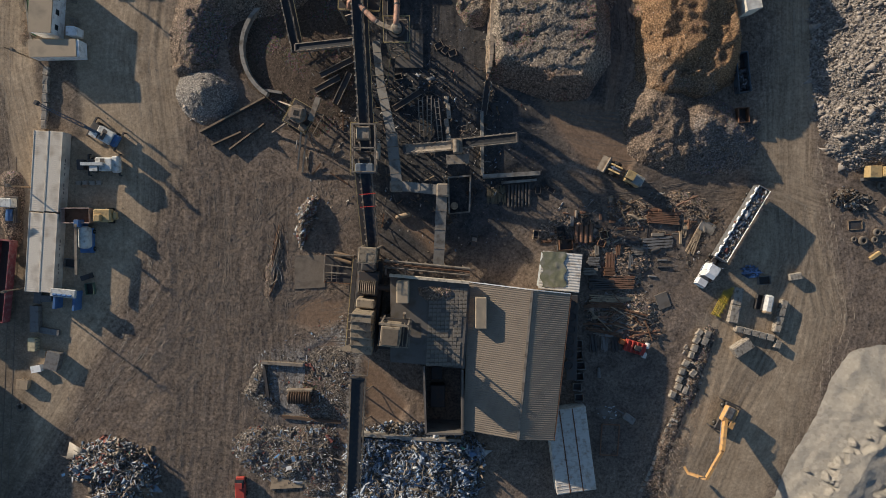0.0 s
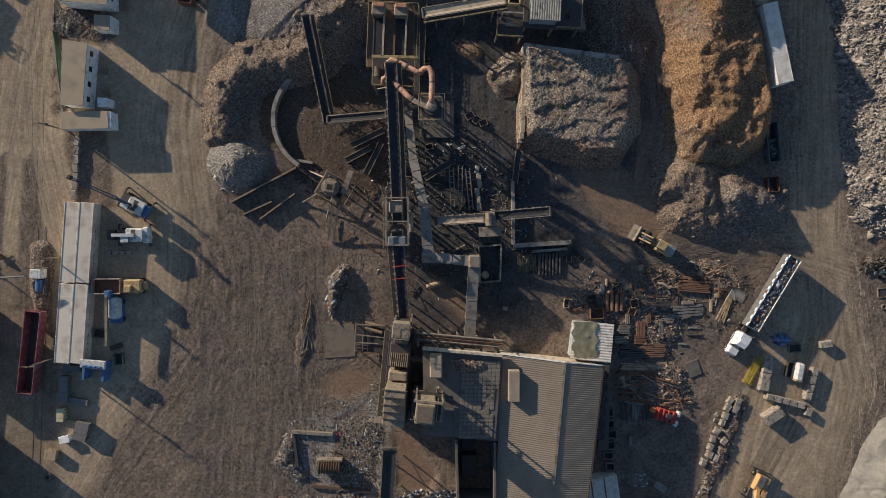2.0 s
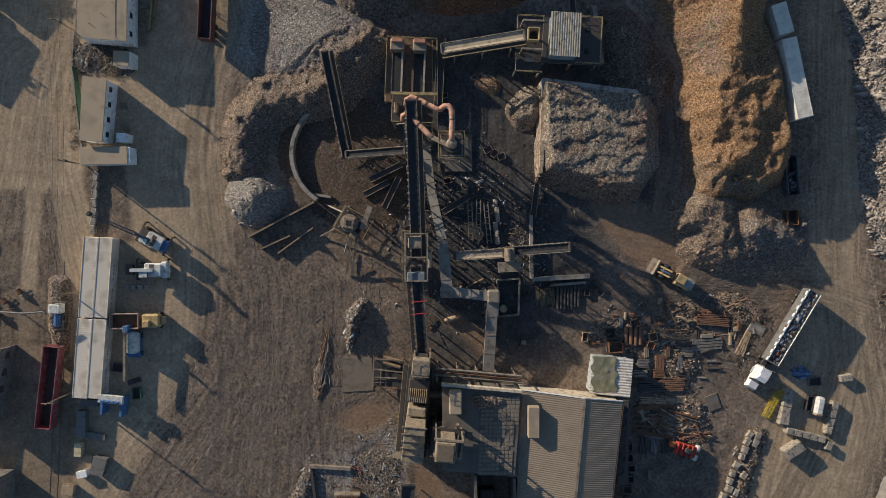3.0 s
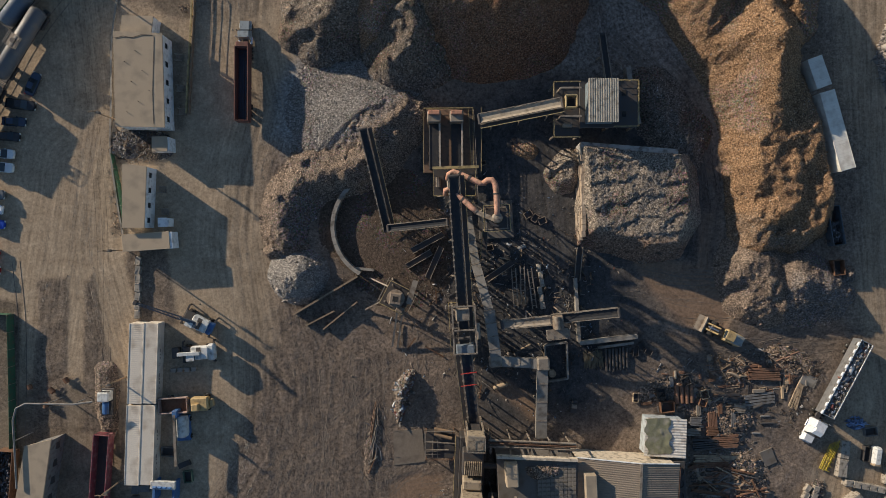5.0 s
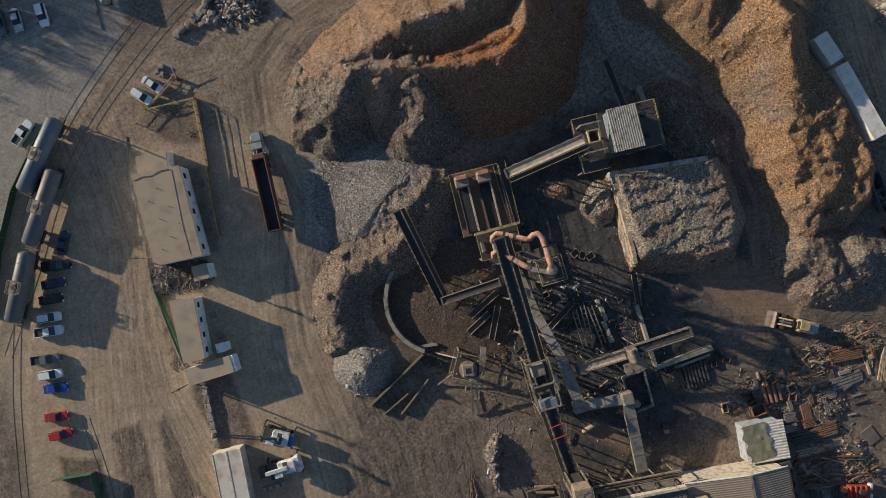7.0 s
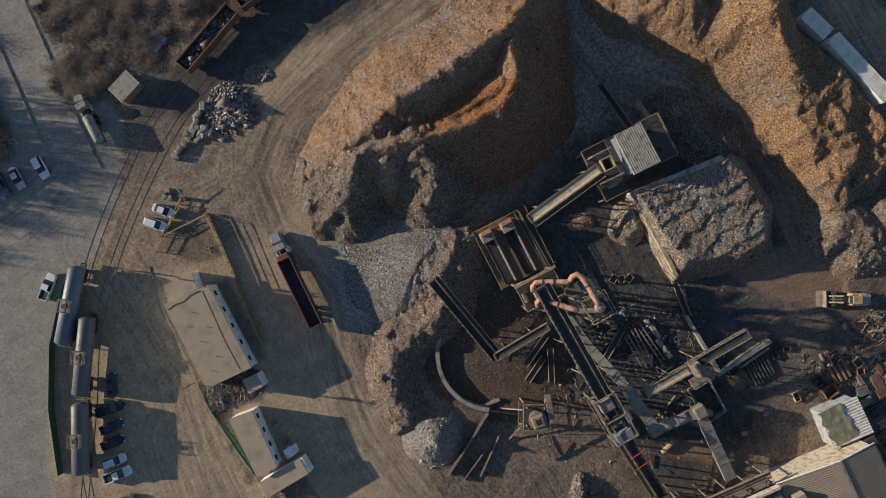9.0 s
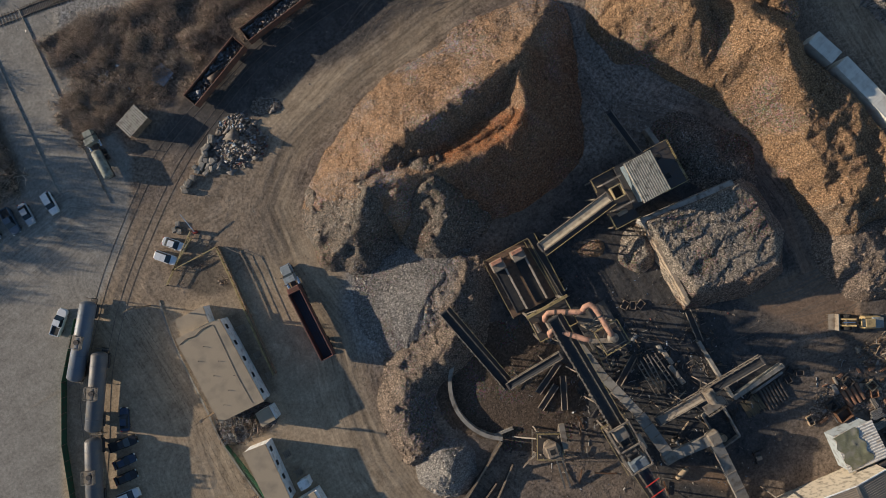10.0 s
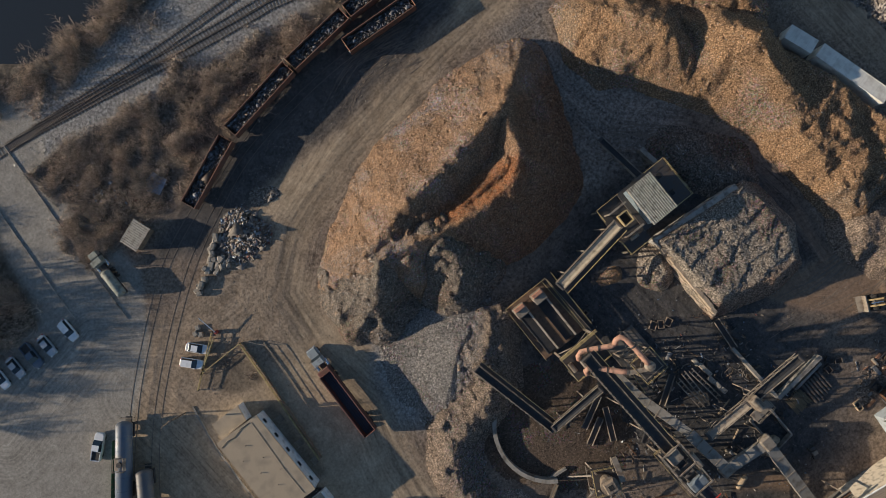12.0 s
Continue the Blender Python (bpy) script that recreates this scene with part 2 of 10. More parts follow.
# ---- mesh tools ----
class Mesh:
    """Vertices and faces gathered from simple solids, linked as one object."""

    def __init__(self):
        self.v, self.f = [], []

    def add(self, verts, faces):
        n = len(self.v)
        self.v.extend(tuple(q) for q in verts)
        self.f.extend(tuple(i + n for i in face) for face in faces)
        return self

    def box(self, cx, cy, cz, sx, sy, sz, rz=0.0, top=1.0):
        c, s = math.cos(radians(rz)), math.sin(radians(rz))
        q = []
        for z, k in ((-0.5, 1.0), (0.5, top)):
            for x, y in ((-0.5, -0.5), (0.5, -0.5), (0.5, 0.5), (-0.5, 0.5)):
                X, Y = x * sx * k, y * sy * k
                q.append((cx + c * X - s * Y, cy + s * X + c * Y, cz + z * sz))
        return self.add(q, [(3, 2, 1, 0), (4, 5, 6, 7), (0, 1, 5, 4), (1, 2, 6, 5), (2, 3, 7, 6), (3, 0, 4, 7)])

    def bbox(self, x0, x1, y0, y1, z0, z1, bev=0.05):
        """A box with its four upright edges and its top edge chamfered."""
        b = min(bev, (x1 - x0) * 0.3, (y1 - y0) * 0.3, (z1 - z0) * 0.3)
        ring = lambda e, z: [(x0 + e, y0 + b + 0 * e, z), (x0 + b, y0 + e, z), (x1 - b, y0 + e, z), (x1 - e, y0 + b, z), (x1 - e, y1 - b, z), (x1 - b, y1 - e, z), (x0 + b, y1 - e, z), (x0 + e, y1 - b, z)]
        top = [(min(max(x, x0 + b), x1 - b), min(max(y, y0 + b), y1 - b), z1) for x, y, _ in ring(0, 0)]
        q = ring(0, z0) + ring(0, z1 - b) + top
        f = [tuple(range(7, -1, -1)), tuple(range(16, 24))]
        for k in (0, 8):
            f += [(k + i, k + (i + 1) % 8, k + 8 + (i + 1) % 8, k + 8 + i) for i in range(8)]
        return self.add(q, f)

    def beam(self, a, b, w, h=None, up=(0, 0, 1)):
        """A bar of w by h along the line from a to b."""
        h = w if h is None else h
        a, b = Vector(a), Vector(b)
        d = (b - a).normalized()
        side = d.cross(Vector(up))
        if side.length < 1e-4:
            side = d.cross(Vector((1, 0, 0)))
        side.normalize()
        u = side.cross(d)
        q = []
        for p0 in (a, b):
            for i, j in ((-1, -1), (1, -1), (1, 1), (-1, 1)):
                q.append(p0 + side * (w / 2 * i) + u * (h / 2 * j))
        return self.add(q, [(3, 2, 1, 0), (4, 5, 6, 7), (0, 1, 5, 4), (1, 2, 6, 5), (2, 3, 7, 6), (3, 0, 4, 7)])

    def cyl(self, a, b, r, r2=None, n=12, caps=True):
        r2 = r if r2 is None else r2
        a, b = Vector(a), Vector(b)
        d = (b - a).normalized()
        s = d.orthogonal().normalized()
        u = d.cross(s)
        q = []
        for p0, rr in ((a, r), (b, r2)):
            q += [p0 + (s * math.cos(2 * math.pi * i / n) + u * math.sin(2 * math.pi * i / n)) * rr for i in range(n)]
        f = [(i, (i + 1) % n, n + (i + 1) % n, n + i) for i in range(n)]
        if caps:
            f += [tuple(range(n - 1, -1, -1)), tuple(range(n, 2 * n))]
        return self.add(q, f)

    def lathe(self, a, axis, prof, n=16):
        """Rings of (distance along axis, radius) round an axis from a."""
        a, d = Vector(a), Vector(axis).normalized()
        s = d.orthogonal().normalized()
        u = d.cross(s)
        q, f = [], []
        for dist, r in prof:
            q += [a + d * dist + (s * math.cos(2 * math.pi * i / n) + u * math.sin(2 * math.pi * i / n)) * r for i in range(n)]
        for k in range(len(prof) - 1):
            f += [(k * n + i, k * n + (i + 1) % n, (k + 1) * n + (i + 1) % n, (k + 1) * n + i) for i in range(n)]
        f += [tuple(range(n - 1, -1, -1)), tuple(range((len(prof) - 1) * n, len(prof) * n))]
        return self.add(q, f)

    def pipe(self, pts, r, n=10):
        pts = [Vector(p0) for p0 in pts]
        q, f = [], []
        for k, p0 in enumerate(pts):
            d = (pts[min(k + 1, len(pts) - 1)] - pts[max(k - 1, 0)]).normalized()
            s = d.cross(Vector((0, 0, 1)))
            if s.length < 1e-3:
                s = Vector((1, 0, 0))
            s.normalize()
            u = s.cross(d)
            q += [p0 + (s * math.cos(2 * math.pi * i / n) + u * math.sin(2 * math.pi * i / n)) * r for i in range(n)]
        for k in range(len(pts) - 1):
            f += [(k * n + i, (k + 1) * n + i, (k + 1) * n + (i + 1) % n, k * n + (i + 1) % n) for i in range(n)]
        f += [tuple(range(n)), tuple(range(len(pts) * n - 1, (len(pts) - 1) * n - 1, -1))]
        return self.add(q, f)

    def prism(self, poly, z0, z1):
        """A flat polygon (counter-clockwise) raised from z0 to z1."""
        n = len(poly)
        q = [(x, y, z0) for x, y in poly] + [(x, y, z1) for x, y in poly]
        return self.add(q, [tuple(range(n - 1, -1, -1)), tuple(range(n, 2 * n))] + [(i, (i + 1) % n, n + (i + 1) % n, n + i) for i in range(n)])

    def side(self, prof, y0, y1):
        """A profile in x and z (counter-clockwise seen from -y) drawn out from y0 to y1."""
        n = len(prof)
        q = [(x, y0, z) for x, z in prof] + [(x, y1, z) for x, z in prof]
        return self.add(q, [tuple(range(n)), tuple(range(2 * n - 1, n - 1, -1))] + [((i + 1) % n, i, n + i, n + (i + 1) % n) for i in range(n)])

    def data(self, name, material, smooth=False):
        me = bpy.data.meshes.new(name)
        me.from_pydata([tuple(q) for q in self.v], [], self.f)
        if smooth:
            me.polygons.foreach_set("use_smooth", [True] * len(me.polygons))
        me.materials.append(material)
        me.update()
        return me


def part(name, mesh, material, parent=None, label="", smooth=False):
    ob = new(name, mesh.data(name, material, smooth))
    ob.parent = parent
    if label:
        ob["label"] = label
    return ob


def thing(name, label, category, m=None, group="", kind=""):
    ob = new(name)
    ob.empty_display_size = 0.3
    if m is not None:
        ob.matrix_basis = m
    return tagged(ob, label, category, group, kind)


def single(name, mesh, material, label, category, group="", kind="", smooth=False, m=None):
    ob = new(name, mesh.data(name, material, smooth))
    if m is not None:
        ob.matrix_basis = m
    return tagged(ob, label, category, group, kind)


# ---- height fields ----
rs = np.random.RandomState(7)
LAT = rs.rand(257, 257).astype(np.float32)


def vnoise(x, y):
    xi, yi = np.floor(x).astype(int), np.floor(y).astype(int)
    fx, fy = x - xi, y - yi
    fx, fy = fx * fx * (3 - 2 * fx), fy * fy * (3 - 2 * fy)
    g = lambda a, b: LAT[a % 257, b % 257]
    return (g(xi, yi) * (1 - fx) + g(xi + 1, yi) * fx) * (1 - fy) + (g(xi, yi + 1) * (1 - fx) + g(xi + 1, yi + 1) * fx) * fy


def fbm(x, y, scale, octaves=4, gain=0.5):
    out, amp, tot = 0.0, 1.0, 0.0
    for k in range(octaves):
        out = out + amp * vnoise(x / scale * 2**k + 17.3 * k, y / scale * 2**k + 9.1 * k)
        tot += amp
        amp *= gain
    return out / tot - 0.5


def seg_dist(x, y, a, b):
    (ax, ay), (bx, by) = a[:2], b[:2]
    dx, dy = bx - ax, by - ay
    u = np.clip(((x - ax) * dx + (y - ay) * dy) / (dx * dx + dy * dy + 1e-9), 0, 1)
    return np.hypot(x - ax - u * dx, y - ay - u * dy), u


def line_dist(x, y, pts):
    return np.min([seg_dist(x, y, a, b)[0] for a, b in zip(pts, pts[1:])], axis=0)


def poly_in(x, y, poly):
    """Signed distance to a polygon, positive inside."""
    inside = np.zeros(x.shape, bool)
    n = len(poly)
    for i in range(n):
        (x0, y0), (x1, y1) = poly[i], poly[(i + 1) % n]
        hit = ((y0 > y) != (y1 > y)) & (x < (x1 - x0) * (y - y0) / (y1 - y0 + 1e-12) + x0)
        inside ^= hit
    d = line_dist(x, y, list(poly) + [poly[0]])
    return np.where(inside, d, -d)


def soft(v, a, b):
    u = np.clip((v - a) / (b - a), 0, 1)
    return u * u * (3 - 2 * u)


def grid_mesh(name, xs, ys, z, material, keep=None, attrs=None, smooth=True):
    """A sheet over a grid of xs and ys at heights z; keep: which quads stay."""
    ny, nx = z.shape
    X, Y = np.meshgrid(xs, ys)
    co = np.stack([X, Y, z], -1).reshape(-1, 3).astype(np.float32)
    idx = np.arange(nx * ny).reshape(ny, nx)
    q = np.stack([idx[:-1, :-1], idx[:-1, 1:], idx[1:, 1:], idx[1:, :-1]], -1)
    q = q[keep] if keep is not None else q.reshape(-1, 4)
    if keep is not None:
        used = np.unique(q)
        remap = np.zeros(nx * ny, int)
        remap[used] = np.arange(len(used))
        co, q = co[used], remap[q]
    else:
        used = None
    me = bpy.data.meshes.new(name)
    me.vertices.add(len(co))
    me.vertices.foreach_set("co", co.ravel())
    me.loops.add(q.size)
    me.loops.foreach_set("vertex_index", q.ravel().astype(np.int32))
    me.polygons.add(len(q))
    me.polygons.foreach_set("loop_start", (np.arange(len(q)) * 4).astype(np.int32))
    me.polygons.foreach_set("use_smooth", np.full(len(q), smooth))
    me.update(calc_edges=True)
    for key, v in (attrs or {}).items():
        a = me.attributes.new(key, "FLOAT", "POINT")
        vv = v.reshape(-1).astype(np.float32)
        a.data.foreach_set("value", vv if used is None else vv[used])
    me.materials.append(material)
    return me


def chips_mesh(name, pts, size, material, flat=0.5, seed=1):
    """Many small uneven shards at the given places, as one mesh."""
    r = np.random.RandomState(seed)
    n = len(pts)
    base = np.array([(1, 0, -0.4), (-0.6, 0.9, -0.4), (-0.6, -0.9, -0.4), (0, 0, 1.0)], np.float32)
    s = size * np.exp(r.randn(n, 1, 1) * 0.45)
    v = base[None] + r.randn(n, 4, 3) * 0.35
    a = r.rand(n) * 2 * np.pi
    c, sn = np.cos(a), np.sin(a)
    x = v[..., 0] * c[:, None] - v[..., 1] * sn[:, None]
    y = v[..., 0] * sn[:, None] + v[..., 1] * c[:, None]
    v = np.stack([x * (1 + r.rand(n, 1)), y, v[..., 2] * flat], -1) * s + np.asarray(pts)[:, None]
    f = np.array([(0, 2, 1), (0, 1, 3), (1, 2, 3), (2, 0, 3)])
    f = (f[None] + (np.arange(n) * 4)[:, None, None]).reshape(-1, 3)
    me = bpy.data.meshes.new(name)
    co = v.reshape(-1, 3).astype(np.float32)
    me.vertices.add(len(co))
    me.vertices.foreach_set("co", co.ravel())
    me.loops.add(f.size)
    me.loops.foreach_set("vertex_index", f.ravel().astype(np.int32))
    me.polygons.add(len(f))
    me.polygons.foreach_set("loop_start", (np.arange(len(f)) * 3).astype(np.int32))
    me.update(calc_edges=True)
    me.materials.append(material)
    return me


# ---- ground ----
STEP = 0.36
core_x, core_y = np.arange(-122, 104, STEP), np.arange(-72, 178, STEP)
far = 1.0 * 1.32 ** np.arange(1, 26)
gx = np.concatenate([core_x[0] - np.cumsum(far)[::-1], core_x, core_x[-1] + np.cumsum(far)])
gy = np.concatenate([core_y[0] - np.cumsum(far)[::-1], core_y, core_y[-1] + np.cumsum(far)])
GX, GY = np.meshgrid(gx, gy)
wx = GX + 5 * fbm(GX, GY, 14, 4)
wy = GY + 5 * fbm(GX + 50, GY - 30, 14, 4)
TAN = [[(-115, -75), (-92, -70), (-77, -44), (-65, -20), (-58, -4), (-51, 12), (-50, 30), (-52, 42), (-47, 54), (-43, 68), (-46, 80), (-42, 90), (-22, 95.5), (8, 99.5), (20, 98), (34, 104), (50, 118), (40, 130), (8, 105), (-20, 103.5), (-40, 104), (-52, 100), (-60, 96), (-75, 98), (-92, 92), (-115, 88)],
       [(60, 90), (66, 50), (66, 20), (67, 6), (60, -8), (53, -25), (44, -60), (66, -64), (73, -50), (82, -22), (78, -2), (76, 21), (78, 45), (84, 90), (84, 120)]]
BLACK = [(-37, 26), (-20, 20), (-14, 10), (-13, -6), (-8, -10), (12, -8), (22, 2), (26, 14), (22, 21), (36, 22), (37, 45), (30, 54), (14, 60), (5, 60), (-10, 58), (-22, 45), (-37, 42)]
RAILYARD = [(-66, 108), (-53, 113), (-22, 120), (10, 117), (40, 122), (10, 106), (-20, 103.5), (-40, 103.5), (-56, 100)]
GRAVEL = [[(6, 62), (20, 58), (34, 62), (28, 73), (21, 84), (27, 97), (15, 97), (13, 84), (14, 72)], [(-35, -29), (-26, -28), (-20, -23), (-15.5, -23), (-15.5, -29), (-19, -33), (-18.6, -41), (-34, -40)], [(-42, 69), (-20, 61), (-22, 50), (-40, 45), (-49, 52), (-47, 62)], [(-86, 146), (-70, 151), (-36, 147), (-20, 146), (40, 125), (40, 117), (-8, 125), (-20, 127), (-42, 131), (-69, 137)]]
STREET = [(-72, 160), (-88, 140), (-91, 114), (-125, 118), (-125, 74), (-99, 76), (-90, 85), (-76, 96), (-68, 108), (-69, 122), (-66, 128), (-68, 138), (-60, 152)]
SOIL = [[(-69, 136), (-18, 126.5), (10, 121.5), (40, 117), (40, 113), (10, 117.5), (-22, 121), (-53, 114), (-63, 115), (-70, 123)], [(-84, 140), (-89, 114), (-130, 118), (-130, 170), (-95, 170)], [(-76, 154), (-62, 151), (-44, 150), (-20, 148), (40, 132), (80, 190), (-60, 190)]]
ISLANDS = [[(-96.4, 26.3), (-90.9, 26.6), (-90.9, 22.1), (-92.3, 8.8), (-93.5, -8), (-101, -8), (-97.7, 14.7)], [(-87.7, 25.3), (-86.2, 26.8), (-85.4, 21.8), (-83.8, 10.6), (-84.2, -4), (-90.2, -4), (-88.6, 11.4)], [(-108, 24), (-100.6, 21.5), (-102.4, 1), (-108, 1)], [(-79.5, 32), (-71, 32), (-70, 16), (-74, 15), (-77.5, 17)]]
WET = [[(21, 22), (24, 26.2), (30, 22.8), (34, 22.4), (36, 33), (38, 33), (37, 20), (40.5, 13), (38, 7.8), (31, 9.6), (25, 15.6)], [(-15.2, -29), (-10, -32), (-6, -39), (-9, -43), (-15, -41)], [(-29.5, -18.8), (-23.5, -16.4), (-19.2, -17.4), (-19.2, -21.2), (-24, -22.8), (-29.2, -21.8)], [(-25.6, -28.2), (-20.2, -24.8), (-18.8, -28.4), (-20.2, -32), (-24.6, -31.4)], [(-9, 0), (-6, 1), (2, -7), (-1, -8)]]


def zone(polys, edge=2.0, warp=1.0):
    out = np.zeros(GX.shape)
    x, y = GX + (wx - GX) * warp, GY + (wy - GY) * warp
    for poly in polys:
        px, py = [q[0] for q in poly], [q[1] for q in poly]
        box = (GX > min(px) - 12) & (GX < max(px) + 12) & (GY > min(py) - 12) & (GY < max(py) + 12)
        v = np.zeros(GX.shape)
        v[box] = soft(poly_in(x[box], y[box], poly), -edge, edge)
        out = np.maximum(out, v)
    return out


LOT = [(-66, 77), (-80, 79), (-90, 88), (-80, 98), (-62, 110), (-48, 104), (-40, 97), (-46, 88), (-52, 78)]
z_tan, z_black = zone(TAN, 3.0) * (1 - 0.85 * zone(ISLANDS, 0.7, 0.25)) * (1 - 0.6 * zone([LOT], 4.0)), zone([BLACK], 6.0)
# last polygon: the hall's shadow partly painted into the ground east of it
z_black = np.maximum(np.maximum(z_black, 0.85 * zone([RAILYARD], 2.0)), 0.45 * zone([[(28, -16), (44, -14), (56, -8), (61, 8), (44, 11), (28, 8)], [(26, -50), (40, -50), (48, -34), (42, -24), (27, -18)]], 4.0))
z_gravel, z_street, z_soil = np.maximum(zone(GRAVEL[1:], 2.5), 0.4 * zone(GRAVEL[:1], 3.0)), zone([STREET, [(-160, 78), (-103, 76), (-113, 58), (-119, 40), (-160, 30)]], 1.0, 0.35), np.maximum(zone(SOIL, 1.5), 0.45 * zone(ISLANDS, 0.5, 0.2))
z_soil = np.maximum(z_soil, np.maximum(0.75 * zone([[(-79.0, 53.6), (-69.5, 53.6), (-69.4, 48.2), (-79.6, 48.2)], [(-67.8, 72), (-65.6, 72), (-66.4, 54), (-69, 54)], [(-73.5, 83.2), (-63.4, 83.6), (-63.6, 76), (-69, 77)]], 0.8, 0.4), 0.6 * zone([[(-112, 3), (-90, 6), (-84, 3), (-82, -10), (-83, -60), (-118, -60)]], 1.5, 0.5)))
z_wet = zone(WET, 0.9, 0.8)
RUT = np.zeros(GX.shape, np.float32)
ox, oy = len(far), len(far)
rr = random.Random(11)


def press(x, y, depth):
    i, j = int((x - core_x[0]) / STEP), int((y - core_y[0]) / STEP)
    if 0 <= i < len(core_x) and 0 <= j < len(core_y):
        RUT[j + oy, i + ox] += depth


def track(pts, wobble=0.6, gauge=2.0, depth=0.5):
    """A pair of wheel marks along a line through pts."""
    ph = rr.random() * 6
    for (ax, ay), (bx, by) in zip(pts, pts[1:]):
        n = max(2, int(math.hypot(bx - ax, by - ay) / 0.3))
        ux, uy = (bx - ax) / n, (by - ay) / n
        q = math.hypot(ux, uy) or 1
        for k in range(n):
            s = wobble * math.sin((ax + ay + k * 0.3) * 0.12 + ph)
            x, y = ax + ux * k - uy / q * s, ay + uy * k + ux / q * s
            if rr.random() < 0.93:
                for g in (-gauge / 2, gauge / 2):
                    press(x - uy / q * g, y + ux / q * g, depth * (0.5 + rr.random()))


def bundle(pts, spread, count, depth=0.45, turn=0.0):
    for _ in range(count):
        o, e = rr.gauss(0, spread), rr.gauss(0, spread * turn)
        last = len(pts) - 1
        track([(x + (o if abs(y - pts[0][1]) >= abs(x - pts[0][0]) or i == 0 else o * 0.5) + e * i / max(1, last), y + o * 0.6 + e * i / max(1, last)) for i, (x, y) in enumerate(pts)], depth=depth * (0.4 + rr.random()))


bundle([(-48, -60), (-44, -30), (-42, -10), (-42, 8), (-46, 20)], 7.0, 46)
bundle([(-32, -60), (-33, -30), (-34, -10), (-33, 6)], 4.0, 22)
bundle([(-84, -58), (-66, -30), (-52, -12), (-44, 4)], 4.0, 16, 0.35, 0.6)
bundle([(-55, -8), (-54, 14), (-56, 32), (-54, 46), (-50, 58), (-52, 74), (-50, 86), (-40, 94), (-22, 99), (8, 102.5), (30, 104)], 2.2, 18, 0.3)
bundle([(-84, 78), (-82, 60), (-85, 44), (-86, 30), (-82, 8), (-83, -10)], 2.4, 14, 0.18)
bundle([(-96, 10), (-92, 30), (-86, 52), (-82, 74)], 3.0, 10, 0.18)
bundle([(70, 80), (70, 40), (71, 10), (72, -8), (68, -26), (58, -45), (52, -62)], 2.6, 26, 0.3)
bundle([(72, -62), (76, -40), (80, -20), (74, 2), (66, 6), (52, 6), (42, 2)], 1.8, 14, 0.45)
bundle([(44, -62), (53, -40), (58, -20), (60, -10)], 2.0, 14, 0.3)
bundle([(22, 8), (34, 4), (46, 2), (58, 0)], 4.0, 16, 0.4, 0.8)
bundle([(34, 22), (36, 34), (35, 46), (28, 58), (18, 68), (16, 80), (20, 96)], 1.6, 12, 0.45)
bundle([(4, 20), (3, 34), (2, 46), (8, 44)], 3.0, 10, 0.3, 0.5)
bundle([(-22, 108), (-10, 104), (0, 105), (14, 108)], 3.0, 12, 0.45, 1.2)
bundle([(-95, 98), (-84, 104), (-70, 92), (-58, 92)], 4.0, 8, 0.2, 0.8)
for k in range(90):
    cx, cy = rr.choice([(-46, -10), (-42, -28), (-38, 0), (-24, 6), (-22, -4), (-50, -22), (-14, 108), (28, 14), (50, 2), (2, 36)])
    cx, cy = cx + rr.gauss(0, 5), cy + rr.gauss(0, 5)
    rad, a0 = rr.uniform(3, 9), rr.random() * 6.3
    track([(cx + rad * math.cos(a0 + i * 0.25), cy + rad * math.sin(a0 + i * 0.25)) for i in range(rr.randint(3, 7))], 0.1, 1.6, 0.4)
blur = RUT.copy()
for ax in (0, 1):
    blur = 0.5 * blur + 0.25 * (np.roll(blur, 1, ax) + np.roll(blur, -1, ax))
RUT = np.clip(blur, 0, 1.5)
flatten = 1 - np.maximum(z_wet, z_street * 0.9)
GZ = flatten * (0.45 * fbm(GX, GY, 22, 3) + (0.20 * fbm(GX, GY, 2.4, 3) + 0.075 * (np.random.RandomState(4).rand(*GX.shape) - 0.5)) * (1 - 0.85 * z_tan) - 0.055 * RUT + 0.03) - 0.12 * z_wet
RAIL_MAIN = [[(-110, 152), (-88, 147.2), (-75.1, 144.3), (-61.1, 142.4), (-47.9, 140.5), (-34.6, 138.8), (-20.8, 137.4), (10, 134)], [(-66, 143.1), (-58.8, 141.7), (-48.5, 139.6), (-36.1, 137.0), (-23.5, 134.4), (-15.0, 132.9), (12, 127)], [(-72, 143.9), (-64.0, 142.3), (-55.3, 140.3), (-43.2, 137.4), (-31.0, 134.4), (-18.4, 131.8), (-12.0, 130.3), (12, 122)]]
SPURS = [[(-117.5, 14), (-114.8, 28), (-111.9, 40.4), (-106.4, 57), (-99, 74), (-88.5, 86.4), (-77.0, 96.3), (-63.5, 105.6), (-51, 110.5), (-36, 115.0), (-18, 118.3), (2, 119.0), (20, 117)], [(-112, 46), (-101, 62), (-94, 73), (-84.4, 83.8), (-73.3, 93.0), (-61.0, 101.4), (-49.5, 107.0), (-35, 111.8), (-12.5, 113.6), (12, 111)], [(-84.2, 12), (-84.3, 0), (-85.5, -20), (-88.5, -60)], [(-100.8, 30), (-100.4, 16), (-101.6, -2), (-103.5, -24), (-106, -60)]] + RAIL_MAIN
near_rail = soft(np.min([line_dist(GX, GY, q) for q in SPURS], axis=0), 1.4, 3.0)
GZ = GZ * near_rail
GZ = np.where((np.abs(GX) > 200) | (np.abs(GY) > 300), 0, GZ)
GZ[GZ > 0.35] = 0.35
creek = soft(poly_in(wx, wy, [(-78, 168), (-66, 158), (-60, 152), (-46, 151), (-36, 150), (-24, 152), (0, 190), (-78, 200)]), 0, 4)
